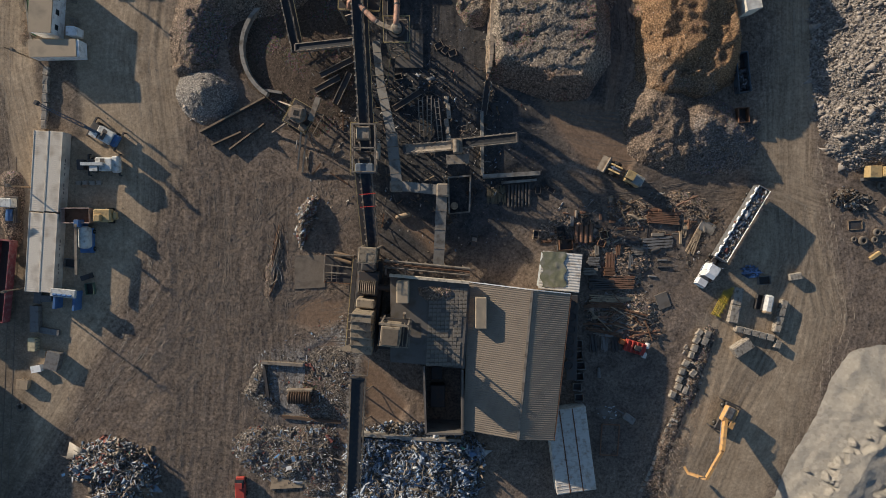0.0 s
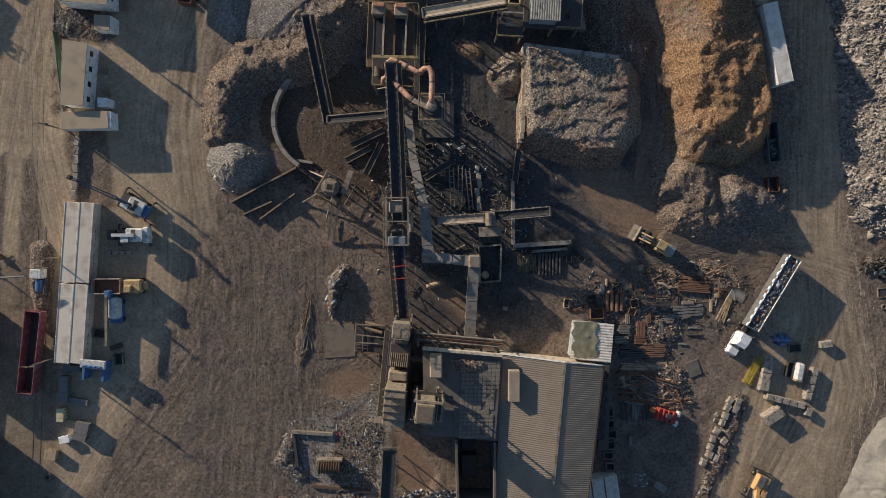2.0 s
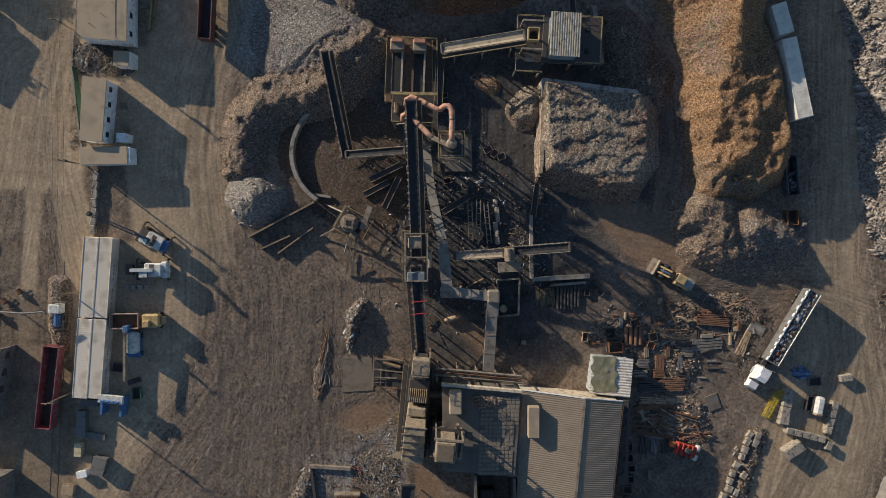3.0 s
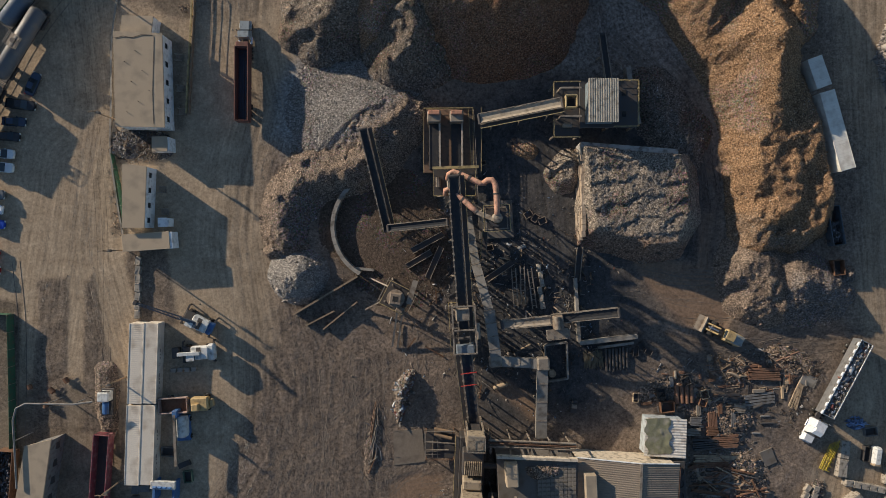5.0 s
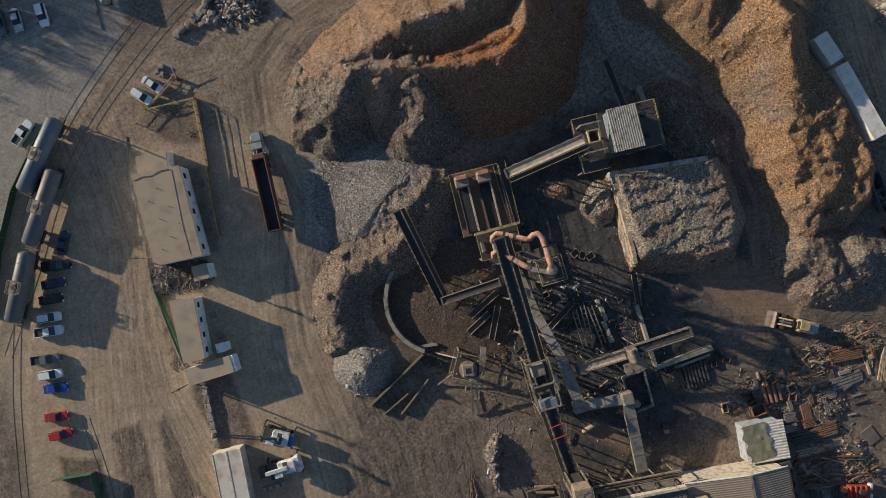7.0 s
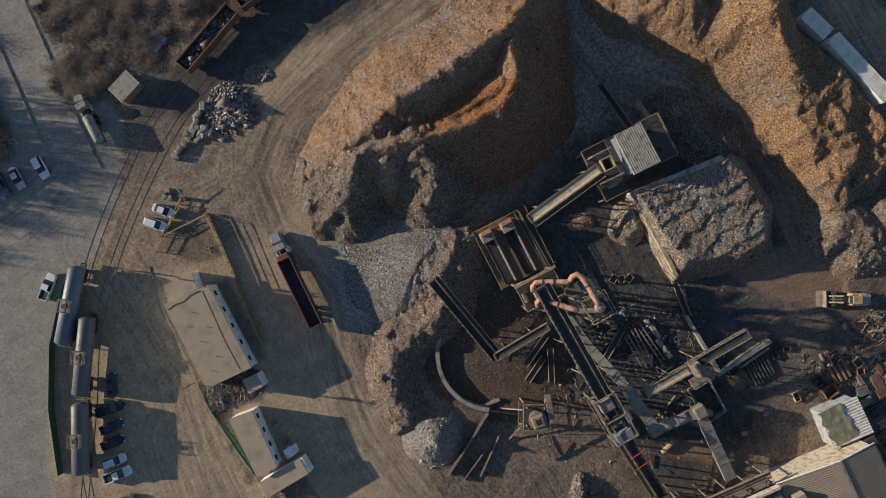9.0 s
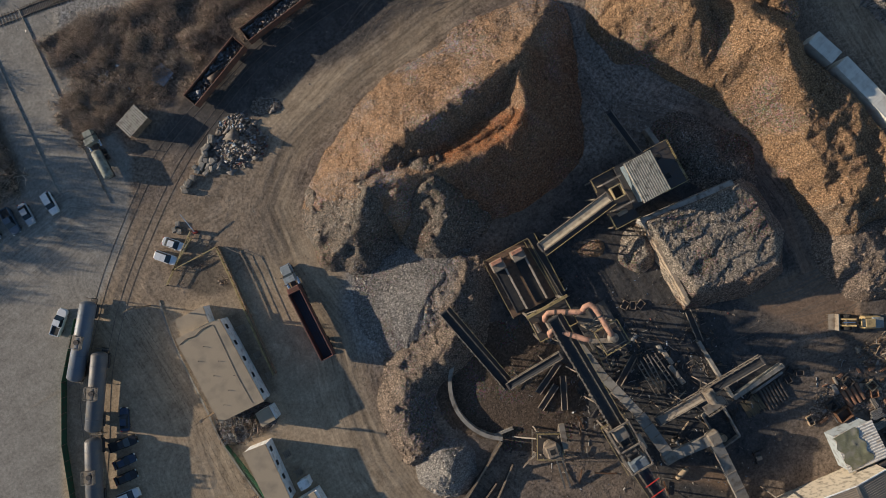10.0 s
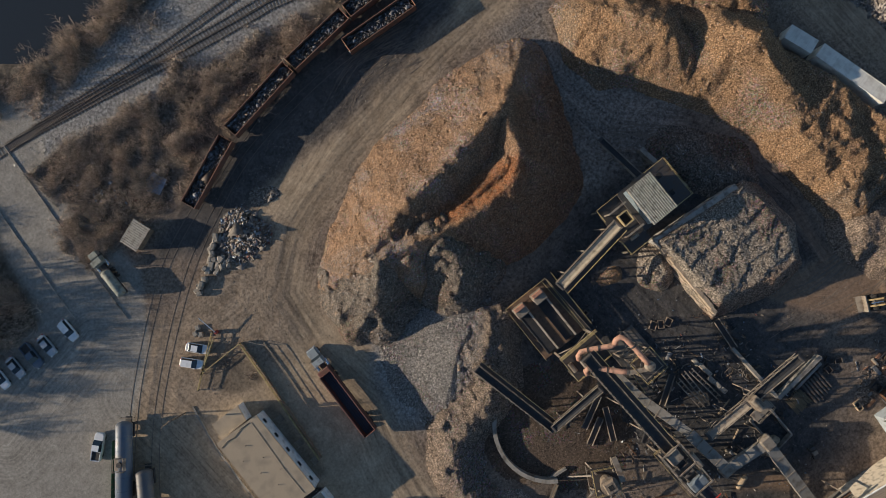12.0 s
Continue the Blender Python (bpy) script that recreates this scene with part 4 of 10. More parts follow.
heap("fluff_pile", "grey-brown shredder residue heap with a hollow in it",
     crest([(-30.5, 78, 9.8), (-33.5, 75.6, 8.5), (-36.6, 73.0, 5.8), (-38.4, 70.6, 3.2)], 0.3, 0.92) + crest([(-36.5, 79.5, 5.6), (-41.5, 78.6, 2.4), (-42.4, 74, 1.4)], 0.5, 0.8) + crest([(-19.6, 75.4, 10.8), (-19.5, 70.8, 9.6), (-21.2, 67.0, 6.4), (-24.2, 63.8, 3.2), (-27.2, 62.3, 1.4)], 0.9, 0.9) + crest([(-16.5, 72.4, 7.4), (-12, 69, 4.6)], 0.6, 0.9)
     + dumps([(-19.6, 75, 10.8), (-19.4, 70.8, 9.8), (-21.2, 67.0, 6.8), (-25, 63.4, 3.0)], 34, 1.4, 0.7, 1) + dumps([(-33, 76, 8.6), (-36.6, 73.4, 6.2), (-38.6, 70, 3.4)], 22, 1.2, 0.7, 2) + dumps([(-41, 79, 3.6), (-42, 73, 2)], 14, 1.4, 0.9, 3),
     grey, shard_brown, (-52, 2, 56, 90), dens=2.6, seed=5, rough=0.85, lumps=0.9)
heap("brown_fluff_berm", "long brown berm of shredded residue round the round pen",
     crest([(-20.5, 54.6, 2.4), (-24.5, 54.2, 3.7), (-28.4, 52.0, 4.3), (-29.4, 46.8, 3.4), (-33.6, 45.0, 3.2), (-40.0, 44.0, 3.0), (-44.6, 40.4, 3.1), (-47.8, 35.0, 2.6), (-46.6, 31, 2.0)], 0.5, 0.66) + crest([(-31, 53.6, 2.6), (-34.5, 50, 2.0)], 0.8, 0.4)
     + dumps([(-25, 54, 3.9), (-29, 50, 4.1), (-34, 45, 3.2), (-40, 44, 3.2), (-45, 40, 3.2), (-47.5, 34, 2.6)], 40, 1.8, 0.7, 4),
     brown, shard_brown, (-58, -12, 22, 66), dens=2.6, seed=8, rough=0.85, lumps=0.8, grit=[[(-42, 62), (-42, 50), (-34, 49), (-27, 53), (-22, 58), (-30, 62)]])
heap("gravel_cone", "small cone of pale grey crushed stone", [(-45.5, 24.6, 4.6, -45, 24.2, 4.6, 0.2, 0.80)], gravel_m, shard_rock, (-56, -34, 14, 36), rough=0.2, chip=0.13, dens=3, seed=9)
heap("orange_scrap_ridge", "long ridge of rust-orange shredded scrap beside the dirt road",
     crest([(28, 88.6, 4.6), (30, 86, 7), (32.8, 81.6, 9.4), (35.4, 77.4, 10.4), (35.6, 73, 9.9), (32.8, 68.9, 7.2), (30.4, 66.4, 3.6)], 0.4, 0.86)
     + crest([(41.6, 73.4, 7.6), (43.4, 68.6, 10.6), (45, 62.9, 13.2), (46, 55.9, 10.6), (46.3, 49.9, 8.8)], 0.3, 0.92) + crest([(32.6, 65, 4.6), (34.9, 62.3, 5.6), (37.6, 57.6, 5.5), (41, 52, 6.0), (44.2, 49.6, 7.2)], 0.5, 0.72)
     + crest([(46.3, 49.8, 8.6), (50.6, 45.6, 7.2), (55.5, 43.2, 6.5), (57.0, 36, 6.1), (56.5, 29.6, 5.1)], 0.5, 0.3) + crest([(44.4, 46, 6.0), (45.0, 39.9, 6.2), (49.0, 38.4, 6.4), (51.2, 35.6, 6.5), (46.4, 31.4, 5.8), (46, 26.5, 4.0)], 0.6, 0.5)
     + crest([(36, 93, 5), (41, 87, 7), (46.5, 80, 8.4), (51.0, 72, 8), (53.4, 65, 6.2)], 0.4, 0.8)
     + dumps([(42, 50, 5.4), (50, 46, 7.6), (55, 43, 6.2), (55.5, 32, 5.4)], 40, 2.4, 0.6, 8) + dumps([(44.5, 44, 5.8), (49, 37, 6.8), (47, 28, 4.8)], 40, 2.8, 0.6, 9) + dumps([(34, 63, 5.2), (39, 55, 5.8), (43, 50, 6.6)], 16, 1.5, 0.7, 10),
     orange, shard_orange, (14, 72, 12, 112), dens=2.8, seed=12, rough=0.95, lumps=0.9, grit=[[(20, 90), (24, 84), (29, 88), (32, 94), (24, 98)], [(22, 80), (23, 74), (27, 73), (27, 78)], [(39, 33), (40, 26), (44, 26), (45, 32)], [(44, 30), (40, 25), (58, 24), (54, 29)]],
     foot=[([(40.5, 24.4), (44, 22), (52, 23), (58.5, 26.5), (61.5, 31), (64, 38), (64, 60), (62, 84), (54, 98), (38, 106), (27, 96), (24.4, 89.1), (21.9, 84.1), (23.2, 75.5), (28.1, 71.6), (32.4, 63.4), (35.9, 57.9), (38.3, 50), (39.2, 41), (40.2, 30)], 1.3), ([(30, 10), (62, 24), (58.3, 38.6), (54.9, 53.6), (52.6, 62), (58, 66), (60, 84), (54, 110), (10, 110), (10, 10)], 4.0)])
heap("grey_shred_pile", "grey-brown dumped shreds at the foot of the orange ridge",
     crest([(41.4, 22.2, 3.2), (43, 22.2, 4.4), (45.3, 20.7, 4.4), (48.0, 17.6, 3.4), (49.6, 13.4, 2.2)], 0.4, 0.8) + crest([(43.4, 15, 2.4), (46, 12.6, 1.8)], 1.0, 0.6) + crest([(52.7, 18.2, 4.4), (57.6, 16.2, 3.0), (62, 15, 1.2)], 0.5, 0.66) + crest([(53, 12.6, 1.3), (59, 12, 1.2)], 1.0, 0.5) + dumps([(43, 20, 3.2), (48, 18, 3.2), (55, 16, 2.4), (61, 15, 1.6)], 26, 1.8, 0.6, 11),
     brown, shard_brown, (34, 70, 4, 32), dens=2.4, seed=14, rough=0.8, lumps=1.0, grit=[[(50, 20), (50, 9), (66, 9), (66, 20)]])
heap("bunker_pile", "flat-topped heap of pale shredded residue behind a concrete wall",
     [(10, 45, 9, 30, 42, 9, 6.0, 1.0), (12, 36, 9, 30, 36, 9, 6.0, 1.0), (12, 30, 8, 28, 30, 8, 3.0, 1.0)],
     pale, shard_grey, (6, 42, 18, 47.0), dens=0.9, seed=17, rough=0.45, lumps=0.6, top=4.3, ripple=(94, 3.4, 0.36), ledges=True, shade_side=[[(8, 31), (18, 29.6), (28, 28.6), (36, 27), (36, 20), (8, 20)]],
     foot=[([(6, 50), (9.4, 27.4), (16.7, 25.4), (22.4, 23.4), (30.3, 24.0), (34.6, 31), (34.4, 40), (32, 47), (30, 52)], 1.2), ([(10.4, 46.6), (10.0, 20), (60, 20), (60, 40.5)], 6.0)])
heap("fluff_mound", "small brown mound of fluffy residue by the bunker wall", crest([(8.6, 43.0, 2.2), (8.0, 41.0, 2.4)], 0.5, 0.9), pale, shard_brown, (0, 13, 32, 48), dens=1.5, seed=18, rough=0.8, lumps=1.0)
heap("spoil_pile", "shallow spill of grey shreds beside the bunker", crest([(25, 57, 1.6), (28, 52, 1.7), (31, 48, 1.8), (31, 44, 1.2)], 1.5, 0.4), grey, shard_grey, (16, 42, 38, 66), dens=1.6, seed=19, rough=0.7, lumps=1.0)
heap("rubble_pile", "large heap of broken pale concrete rubble",
     crest([(92, 60, 9), (93, 44, 8), (92, 30, 7.5), (90, 22, 5.5)], 3.0, 0.52) + crest([(80, 26, 2.0), (82, 16, 1.6)], 1.0, 0.5), rubble_m, shard_rock, (70, 118, 6, 90), dens=9, chip=0.13, seed=21, rough=1.0, fine=0.14, step=0.36, slabs=(8000, 0.32, shard_rock))
heap("sand_pile", "pale sand heap with wind-cut ledges",
     [(92, -36, 9, 104, -70, 9, 30, 0.4)],
     sand_m, None, (60, 128, -92, -16), seed=23, rough=0.3, fine=0.012, lumps=0.3, top=3.6, ripple=(-50, 15.0, 0.8), ledges=True,
     foot=([(66, -66), (71.6, -53), (75.2, -46.6), (78.7, -40.4), (81.4, -32.3), (84.2, -28.0), (89.6, -26.5), (100, -24), (126, -24), (126, -90), (66, -90)], 0.42))
heap("scrap_heap", "tangled heap of mixed light scrap and dented sheet metal", crest([(-70, -50, 2.6), (-65, -50, 3.2), (-61, -52, 2.8), (-66, -57, 2.4)], 1.5, 0.9), scrap_m, bright_bits, (-80, -48, -66, -40), dens=2, chip=0.16, seed=25, rough=0.9, fine=0.2, strips=(1300, 0.9, 0.22, mixed_bits, None), slabs=(260, 0.42, mixed_bits))
heap("scrap_heap", "broad heap of bluish tangled light scrap by the infeed conveyor", crest([(-12, -49, 1.6), (-4, -49, 1.8), (3, -50, 1.6), (0, -58, 2.2), (-12, -58, 2.0)], 3.2, 0.5), scrap_m, bright_bits, (-22, 14, -72, -42), dens=0.8, chip=0.13, seed=27, rough=0.6, fine=0.12, strips=(4200, 0.9, 0.17, bright_bits, None), slabs=(900, 0.34, bright_bits))
heap("debris_pile", "low spread of torn scrap and dirt clods", crest([(-36, -47, 0.8), (-30, -49, 0.6), (-24, -46, 0.5), (-24, -54, 0.4)], 2.2, 0.3), grey, mixed_bits, (-42, -17, -62, -38), dens=1.2, chip=0.13, seed=29, rough=0.5, fine=0.12, strips=(900, 0.7, 0.10, mixed_bits, None))
heap("debris_pile", "ring of rubble and torn sheet round an old drum", crest([(-35.5, -30, 0.3), (-36, -35, 0.8), (-34, -38, 0.5)], 0.6, 0.6) + crest([(-22, -31, 0.12), (-23, -39, 0.12)], 3.2, 0.10), grey, shard_grey, (-42, -14, -44, -24), dens=0.8, chip=0.12, seed=31, rough=0.15, fine=0.06, strips=(320, 0.6, 0.10, mixed_bits, None))
heap("debris_pile", "narrow heap of torn sheet and dirt", crest([(-24.2, 3.4, 1.5), (-26.2, 0.4, 2.3), (-26.6, -3.0, 1.7), (-26.8, -5.4, 0.5)], 0.15, 1.25), brown, shard_brown, (-34, -18, -12, 10), dens=4, chip=0.12, seed=33, rough=0.5, fine=0.15, strips=(240, 0.5, 0.16, mixed_bits, None))
heap("rock_pile", "pile of brown rubble and torn scrap beside the rail spur", crest([(-46.6, 102.4, 0.5), (-48.5, 99.9, 1.1), (-51, 98.2, 0.5)], 0.4, 0.30), brown, shard_rock, (-60, -38, 88, 110), dens=2, chip=0.13, seed=35, rough=1.1, fine=0.12, strips=(500, 0.45, 0.16, mixed_bits, None), slabs=(160, 0.4, shard_rock))
heap("office_clutter", "dark clutter of brush, pipe and boards between the offices", crest([(-77.5, 51.2, 0.3), (-71.5, 51.4, 0.35)], 1.8, 0.25), scrap_m, dull_bits, (-81, -67, 46.5, 55), dens=1.4, chip=0.13, seed=45, rough=0.25, strips=(260, 0.9, 0.1, dull_bits, None))
heap("rubble_spill", "small spill of grey rubble beside the wagons", crest([(-41.5, 103.4, 0.4), (-39.5, 102.6, 0.3)], 0.9, 0.35), grey, shard_rock, (-48, -33, 97, 109), dens=5, chip=0.13, seed=36, rough=0.3)
heap("dirt_berm", "low berm of brown soil beside the rail track", crest([(-84.5, 8, 1.0), (-84, 2, 1.2), (-84, -4, 0.9)], 0.8, 0.8), brown, shard_brown, (-90, -78, -10, 14), dens=1.5, seed=37, rough=0.4)
heap("dirt_pile", "low spoil of brown shreds by the transfer tower", crest([(-30, 36, 0.35), (-26, 32, 0.4), (-24, 26, 0.3)], 4.5, 0.08), pen_soil, shard_brown, (-42, -10, 16, 48), dens=0.12, seed=39, rough=0.22, fine=0.05)
heap("rusty_fines", "low spill of rust-red fine shreds beside the separator deck", crest([(-1.4, 47.4, 0.3), (0.6, 46.8, 0.35), (1.8, 46.2, 0.25)], 0.8, 0.45), orange, shard_orange, (-9, 9, 39, 55), dens=2, seed=41, rough=0.12, fine=0.05)
heap("gravel_spread", "spread of grey crushed residue between the heaps", crest([(-22, 56.4, 2.0), (-27, 55.4, 3.0), (-31, 53.6, 3.0), (-36, 50, 1.9)], 0.6, 0.26) + [(-30, 63, 0.5, -37, 58, 0.6, 3.5, 0.12)], gravel_m, shard_gravel, (-54, -12, 40, 74), rough=0.2, fine=0.05, lumps=0.2, dens=3.4, seed=43,
     foot=([(-46, 70), (-20, 63), (-19, 52), (-30, 46), (-44, 45), (-52, 49), (-49, 62)], 0.3))


# ---- loose clods and stones strewn over the yard ----
def strew(name, label, polys, n, size, material, seed):
    r = np.random.RandomState(seed)
    keep_x, keep_y = [], []
    for poly in polys:
        px, py = [q[0] for q in poly], [q[1] for q in poly]
        X, Y = r.uniform(min(px), max(px), n * 3), r.uniform(min(py), max(py), n * 3)
        ok = (poly_in(X, Y, poly) > 0) & (fbm(X, Y, 9, 4) + 0.2 * r.randn(len(X)) > 0.05)
        keep_x.append(X[ok][:n])
        keep_y.append(Y[ok][:n])
    X, Y = np.concatenate(keep_x), np.concatenate(keep_y)
    i, j = np.clip(np.searchsorted(gx, X), 1, len(gx) - 1), np.clip(np.searchsorted(gy, Y), 1, len(gy) - 1)
    Z = np.maximum(GZ[j, i], GZ[j - 1, i - 1])
    tagged(new(name, chips_mesh(name, np.stack([X, Y, Z + 0.01], -1), size, material, seed=seed)), label, "clods", kind="stuff")


def litter(name, label, polys, n, length, width, material, seed):
    """Small strips, rods and plates trodden into the ground."""
    r = np.random.RandomState(seed)
    xs0, ys0 = [], []
    for poly in polys:
        px, py = [q[0] for q in poly], [q[1] for q in poly]
        X, Y = r.uniform(min(px), max(px), n * 5), r.uniform(min(py), max(py), n * 5)
        ok = (poly_in(X, Y, poly) > 0) & (fbm(X + 60, Y, 6, 4) + 0.15 * r.randn(len(X)) > 0.02)
        xs0.append(X[ok][:n])
        ys0.append(Y[ok][:n])
    X, Y = np.concatenate(xs0), np.concatenate(ys0)
    i, j = np.clip(np.searchsorted(gx, X), 1, len(gx) - 1), np.clip(np.searchsorted(gy, Y), 1, len(gy) - 1)
    tagged(new(name, strips_mesh(name, np.stack([X, Y, np.maximum(GZ[j, i], GZ[j - 1, i - 1]) + 0.03], -1), length, width, material, seed)), label, "litter", kind="stuff")


litter("plant_litter", "bars, plates and scraps lying about under the conveyors", [[(-34, 26), (-36, 16), (-22, 10), (-10, 12), (-10, 4), (4, -4), (14, 4), (12, 24), (10, 30), (0, 32), (-10, 28), (-20, 32)]], 700, 0.9, 0.10, dull_bits, 101)
litter("plant_scraps", "small pale scraps trodden into the mud round the plant", [[(-40, 22), (-30, 8), (-8, -8), (20, -6), (20, 24), (8, 44), (-8, 46), (-24, 30)], [(-38, -28), (-18, -18), (-16, -44), (-36, -52)]], 420, 0.28, 0.14, mixed_bits, 102)
litter("stock_litter", "rusty offcuts strewn between the steel stock", [[(20, 2), (46, 6), (58, 2), (52, -12), (46, -24), (30, -26), (28, -8)]], 900, 0.55, 0.09, dull_bits, 103)
litter("scrub_litter", "pale rubbish blown into the railway scrub", [[(-70, 132), (-56, 132), (-50, 116), (-62, 116)]], 120, 0.4, 0.25, mixed_bits, 104)
clod_m = mat("dirt_clod", (0.19, 0.155, 0.125), 0.95, chips=1.0, bump=0)
strew("dirt_clods", "small clods and stones strewn over the mud yard", [[(-62, -62), (-18, -62), (-18, 14), (-36, 26), (-50, 14)], [(-37, 26), (-14, 10), (-8, -10), (22, -4), (52, -14), (58, 4), (42, 20), (36, 46), (20, 80), (5, 60), (-22, 45)]], 7000, 0.05, clod_m, 95)
strew("road_stones", "small stones along the tan haul roads", [[(-90, -62), (-50, -40), (-48, 40), (-44, 88), (-100, 92), (-100, -40)], [(40, -62), (70, -64), (82, -22), (76, 40), (80, 90), (60, 90), (66, 20), (53, -25)], [(-60, 90), (-20, 95), (40, 104), (40, 118), (-20, 120), (-64, 108)]], 4000, 0.045, mat("road_stone", (0.30, 0.25, 0.20), 0.95, chips=0.9, bump=0), 96)
strew("ballast_stones", "grey ballast stones beside the railway tracks", [[(-86, 146), (-70, 151), (-36, 147), (-20, 146), (40, 125), (40, 117), (-8, 125), (-42, 131), (-69, 137)]], 9000, 0.07, mat("ballast_stone", (0.36, 0.34, 0.315), 0.9, chips=1.1, bump=0), 97)


# ---- buildings ----
cream = mat("cream_render", (0.62, 0.53, 0.41), 0.85, dirty=0.3)
roof_m = mat("weathered_roof_sheet", (0.27, 0.22, 0.168), 0.75, 0.0, var=0.14, scale=0.35, fine=5, dirt=(0.20, 0.165, 0.132), dirty=0.25)
conc = mat("concrete", (0.30, 0.272, 0.235), 0.9, scale=0.6, dirty=0.35)
dark_conc = mat("sooty_concrete", (0.15, 0.135, 0.12), 0.9, scale=0.6, dirty=0.35)
steel = mat("dusty_steel", (0.30, 0.255, 0.205), 0.7, 0.3, scale=0.9, dirt=(0.15, 0.11, 0.08), dirty=0.4)
dark_steel = mat("dark_steel", (0.085, 0.08, 0.078), 0.6, 0.4, dirt=(0.12, 0.09, 0.07), dirty=0.35)
belt_m = mat("rubber_belt", (0.03, 0.032, 0.036), 0.6, var=0.2, dirt=(0.07, 0.06, 0.05), dirty=0.25)
rust = mat("rusty_steel", (0.19, 0.105, 0.065), 0.85, 0.1, dirt=(0.12, 0.06, 0.035), dirty=0.4)
yellow_rail = mat("yellow_paint", (0.40, 0.31, 0.15), 0.6, dirty=0.35)
white = mat("white_paint", (0.84, 0.83, 0.80), 0.5, dirt=(0.35, 0.30, 0.25), dirty=0.25)
tan_roof = mat("tan_membrane_roof", (0.40, 0.318, 0.228), 0.85, var=0.12, scale=0.4, dirt=(0.26, 0.22, 0.17), dirty=0.3)
box_white = mat("container_white", (0.58, 0.55, 0.50), 0.55, var=0.15, dirt=(0.36, 0.28, 0.21), dirty=0.35)
wood = mat("weathered_wood", (0.27, 0.20, 0.135), 0.85)
black = mat("black_rubber", (0.025, 0.025, 0.025), 0.8)


def corr(m, A, B, C, D, n, amp=0.05):
    """A trapezoid-ribbed sheet; ribs run from A to B and from D to C, n of them between."""
    A, B, C, D = (Vector(q) for q in (A, B, C, D))
    q, f = [], []
    prof = []
    for i in range(n):
        for u, z in ((0.0, 0.0), (0.32, 0.0), (0.42, 1.0), (0.78, 1.0), (0.90, 0.0)):
            prof.append(((i + u) / n, z * amp))
    prof.append((1.0, 0.0))
    for u, z in prof:
        a, b = A.lerp(D, u), B.lerp(C, u)
        q += [a + Vector((0, 0, z)), b + Vector((0, 0, z)), a + Vector((0, 0, z - 0.04)), b + Vector((0, 0, z - 0.04))]
    for i in range(len(prof) - 1):
        k = 4 * i
        f += [(k, k + 1, k + 5, k + 4), (k + 2, k + 6, k + 7, k + 3), (k, k + 4, k + 6, k + 2), (k + 1, k + 3, k + 7, k + 5)]
    return m.add(q, f)


hall = thing("factory_building", "shredder hall with a low ribbed gable roof and cream north wall", "building")
part("wall", Mesh().prism([(5.6, -40.6), (22.3, -42.6), (25.3, -15.0), (6.6, -12.9)], -0.3, 6.8), cream, hall, "cream rendered wall")
part("roof_slope", corr(Mesh(), (6.3, -12.3, 6.9), (18.1, -13.7, 8.2), (15.6, -42.4, 8.2), (5.1, -40.9, 6.9), 70, 0.05), roof_m, hall, "grey-tan ribbed roof slope")
part("roof_slope", corr(Mesh(), (18.1, -13.7, 8.2), (25.7, -14.6, 6.9), (22.7, -43.1, 6.9), (15.6, -42.4, 8.2), 70, 0.05), roof_m, hall, "grey-tan ribbed roof slope")
part("ridge_cap", Mesh().beam((18.1, -13.6, 8.3), (15.6, -42.5, 8.3), 0.5, 0.06), steel, hall)
part("gutter", Mesh().beam((25.85, -14.6, 6.8), (22.85, -43.1, 6.8), 0.2, 0.2), rust, hall, "rusty eaves gutter")
part("verge_trim", Mesh().beam((6.3, -12.2, 6.95), (18.1, -13.55, 8.22), 0.18, 0.2).beam((18.1, -13.55, 8.22), (25.7, -14.5, 6.95), 0.18, 0.2), white, hall, "white verge flashing")
part("roof_vent", Mesh().bbox(7.4, 9.5, -20.9, -15.0, 7.0, 8.9, 0.1), tan_roof, hall, "tan box vent on the roof")
part("cooler_frame", Mesh().bbox(25.7, 27.8, -32, -15.2, 3.0, 4.0), dark_steel, hall, "rooftop cooling fans on a steel frame")
for i in range(6):
    part("cooling_fan", Mesh().lathe((26.7 - i * 0.13, -17 - i * 2.4, 4.0), (0, 0, 1), [(0, 0.95), (0.25, 0.95), (0.25, 0.8), (0.08, 0.75), (0.08, 0.15), (0.2, 0.15)], 16), dark_steel, hall)

annex = thing("factory_annex", "flat-roofed plant annex with a pit yard against the hall", "building")
part("wall", Mesh().prism([(-8.8, -27.4), (-2.5, -28.0), (5.4, -28.8), (6.5, -13.1), (-8.6, -11.5)], -0.3, 7.6), dark_conc, annex)
part("roof_slab", Mesh().prism([(-2.6, -27.7), (5.0, -28.4), (6.25, -12.4), (-8.8, -10.9), (-8.6, -19.5), (-3.0, -20.0)], 7.6, 7.9), dark_conc, annex, "sooty flat roof slab")
part("parapet", Mesh().beam((-8.8, -10.8, 8.1), (6.2, -12.2, 8.1), 0.5, 1.1), cream, annex, "cream parapet")
part("roof_box", Mesh().bbox(-7.4, -5.1, -15.9, -11.7, 7.9, 10.5, 0.2), tan_roof, annex, "tan sheet-metal vent box")
for a, b in (((-2.4, -28.3), (-2.0, -41.3)), ((-2.0, -41.3), (5.2, -41.4)), ((5.0, -29), (5.0, -41))):
    part("pit_wall", Mesh().beam((*a, 3.8), (*b, 3.8), 0.4, 8.2), dark_conc, annex)
part("pit_machine", Mesh().bbox(-1.2, 1.8, -38, -33.5, 0, 2.2, 0.15).bbox(-1.0, 1.2, -32.5, -30, 0, 1.4), dark_steel, annex)
part("motor_house", Mesh().bbox(-11.2, -6.2, -25.6, -19.4, 0, 5.2, 0.1), dark_steel, annex, "sooty steel motor base")
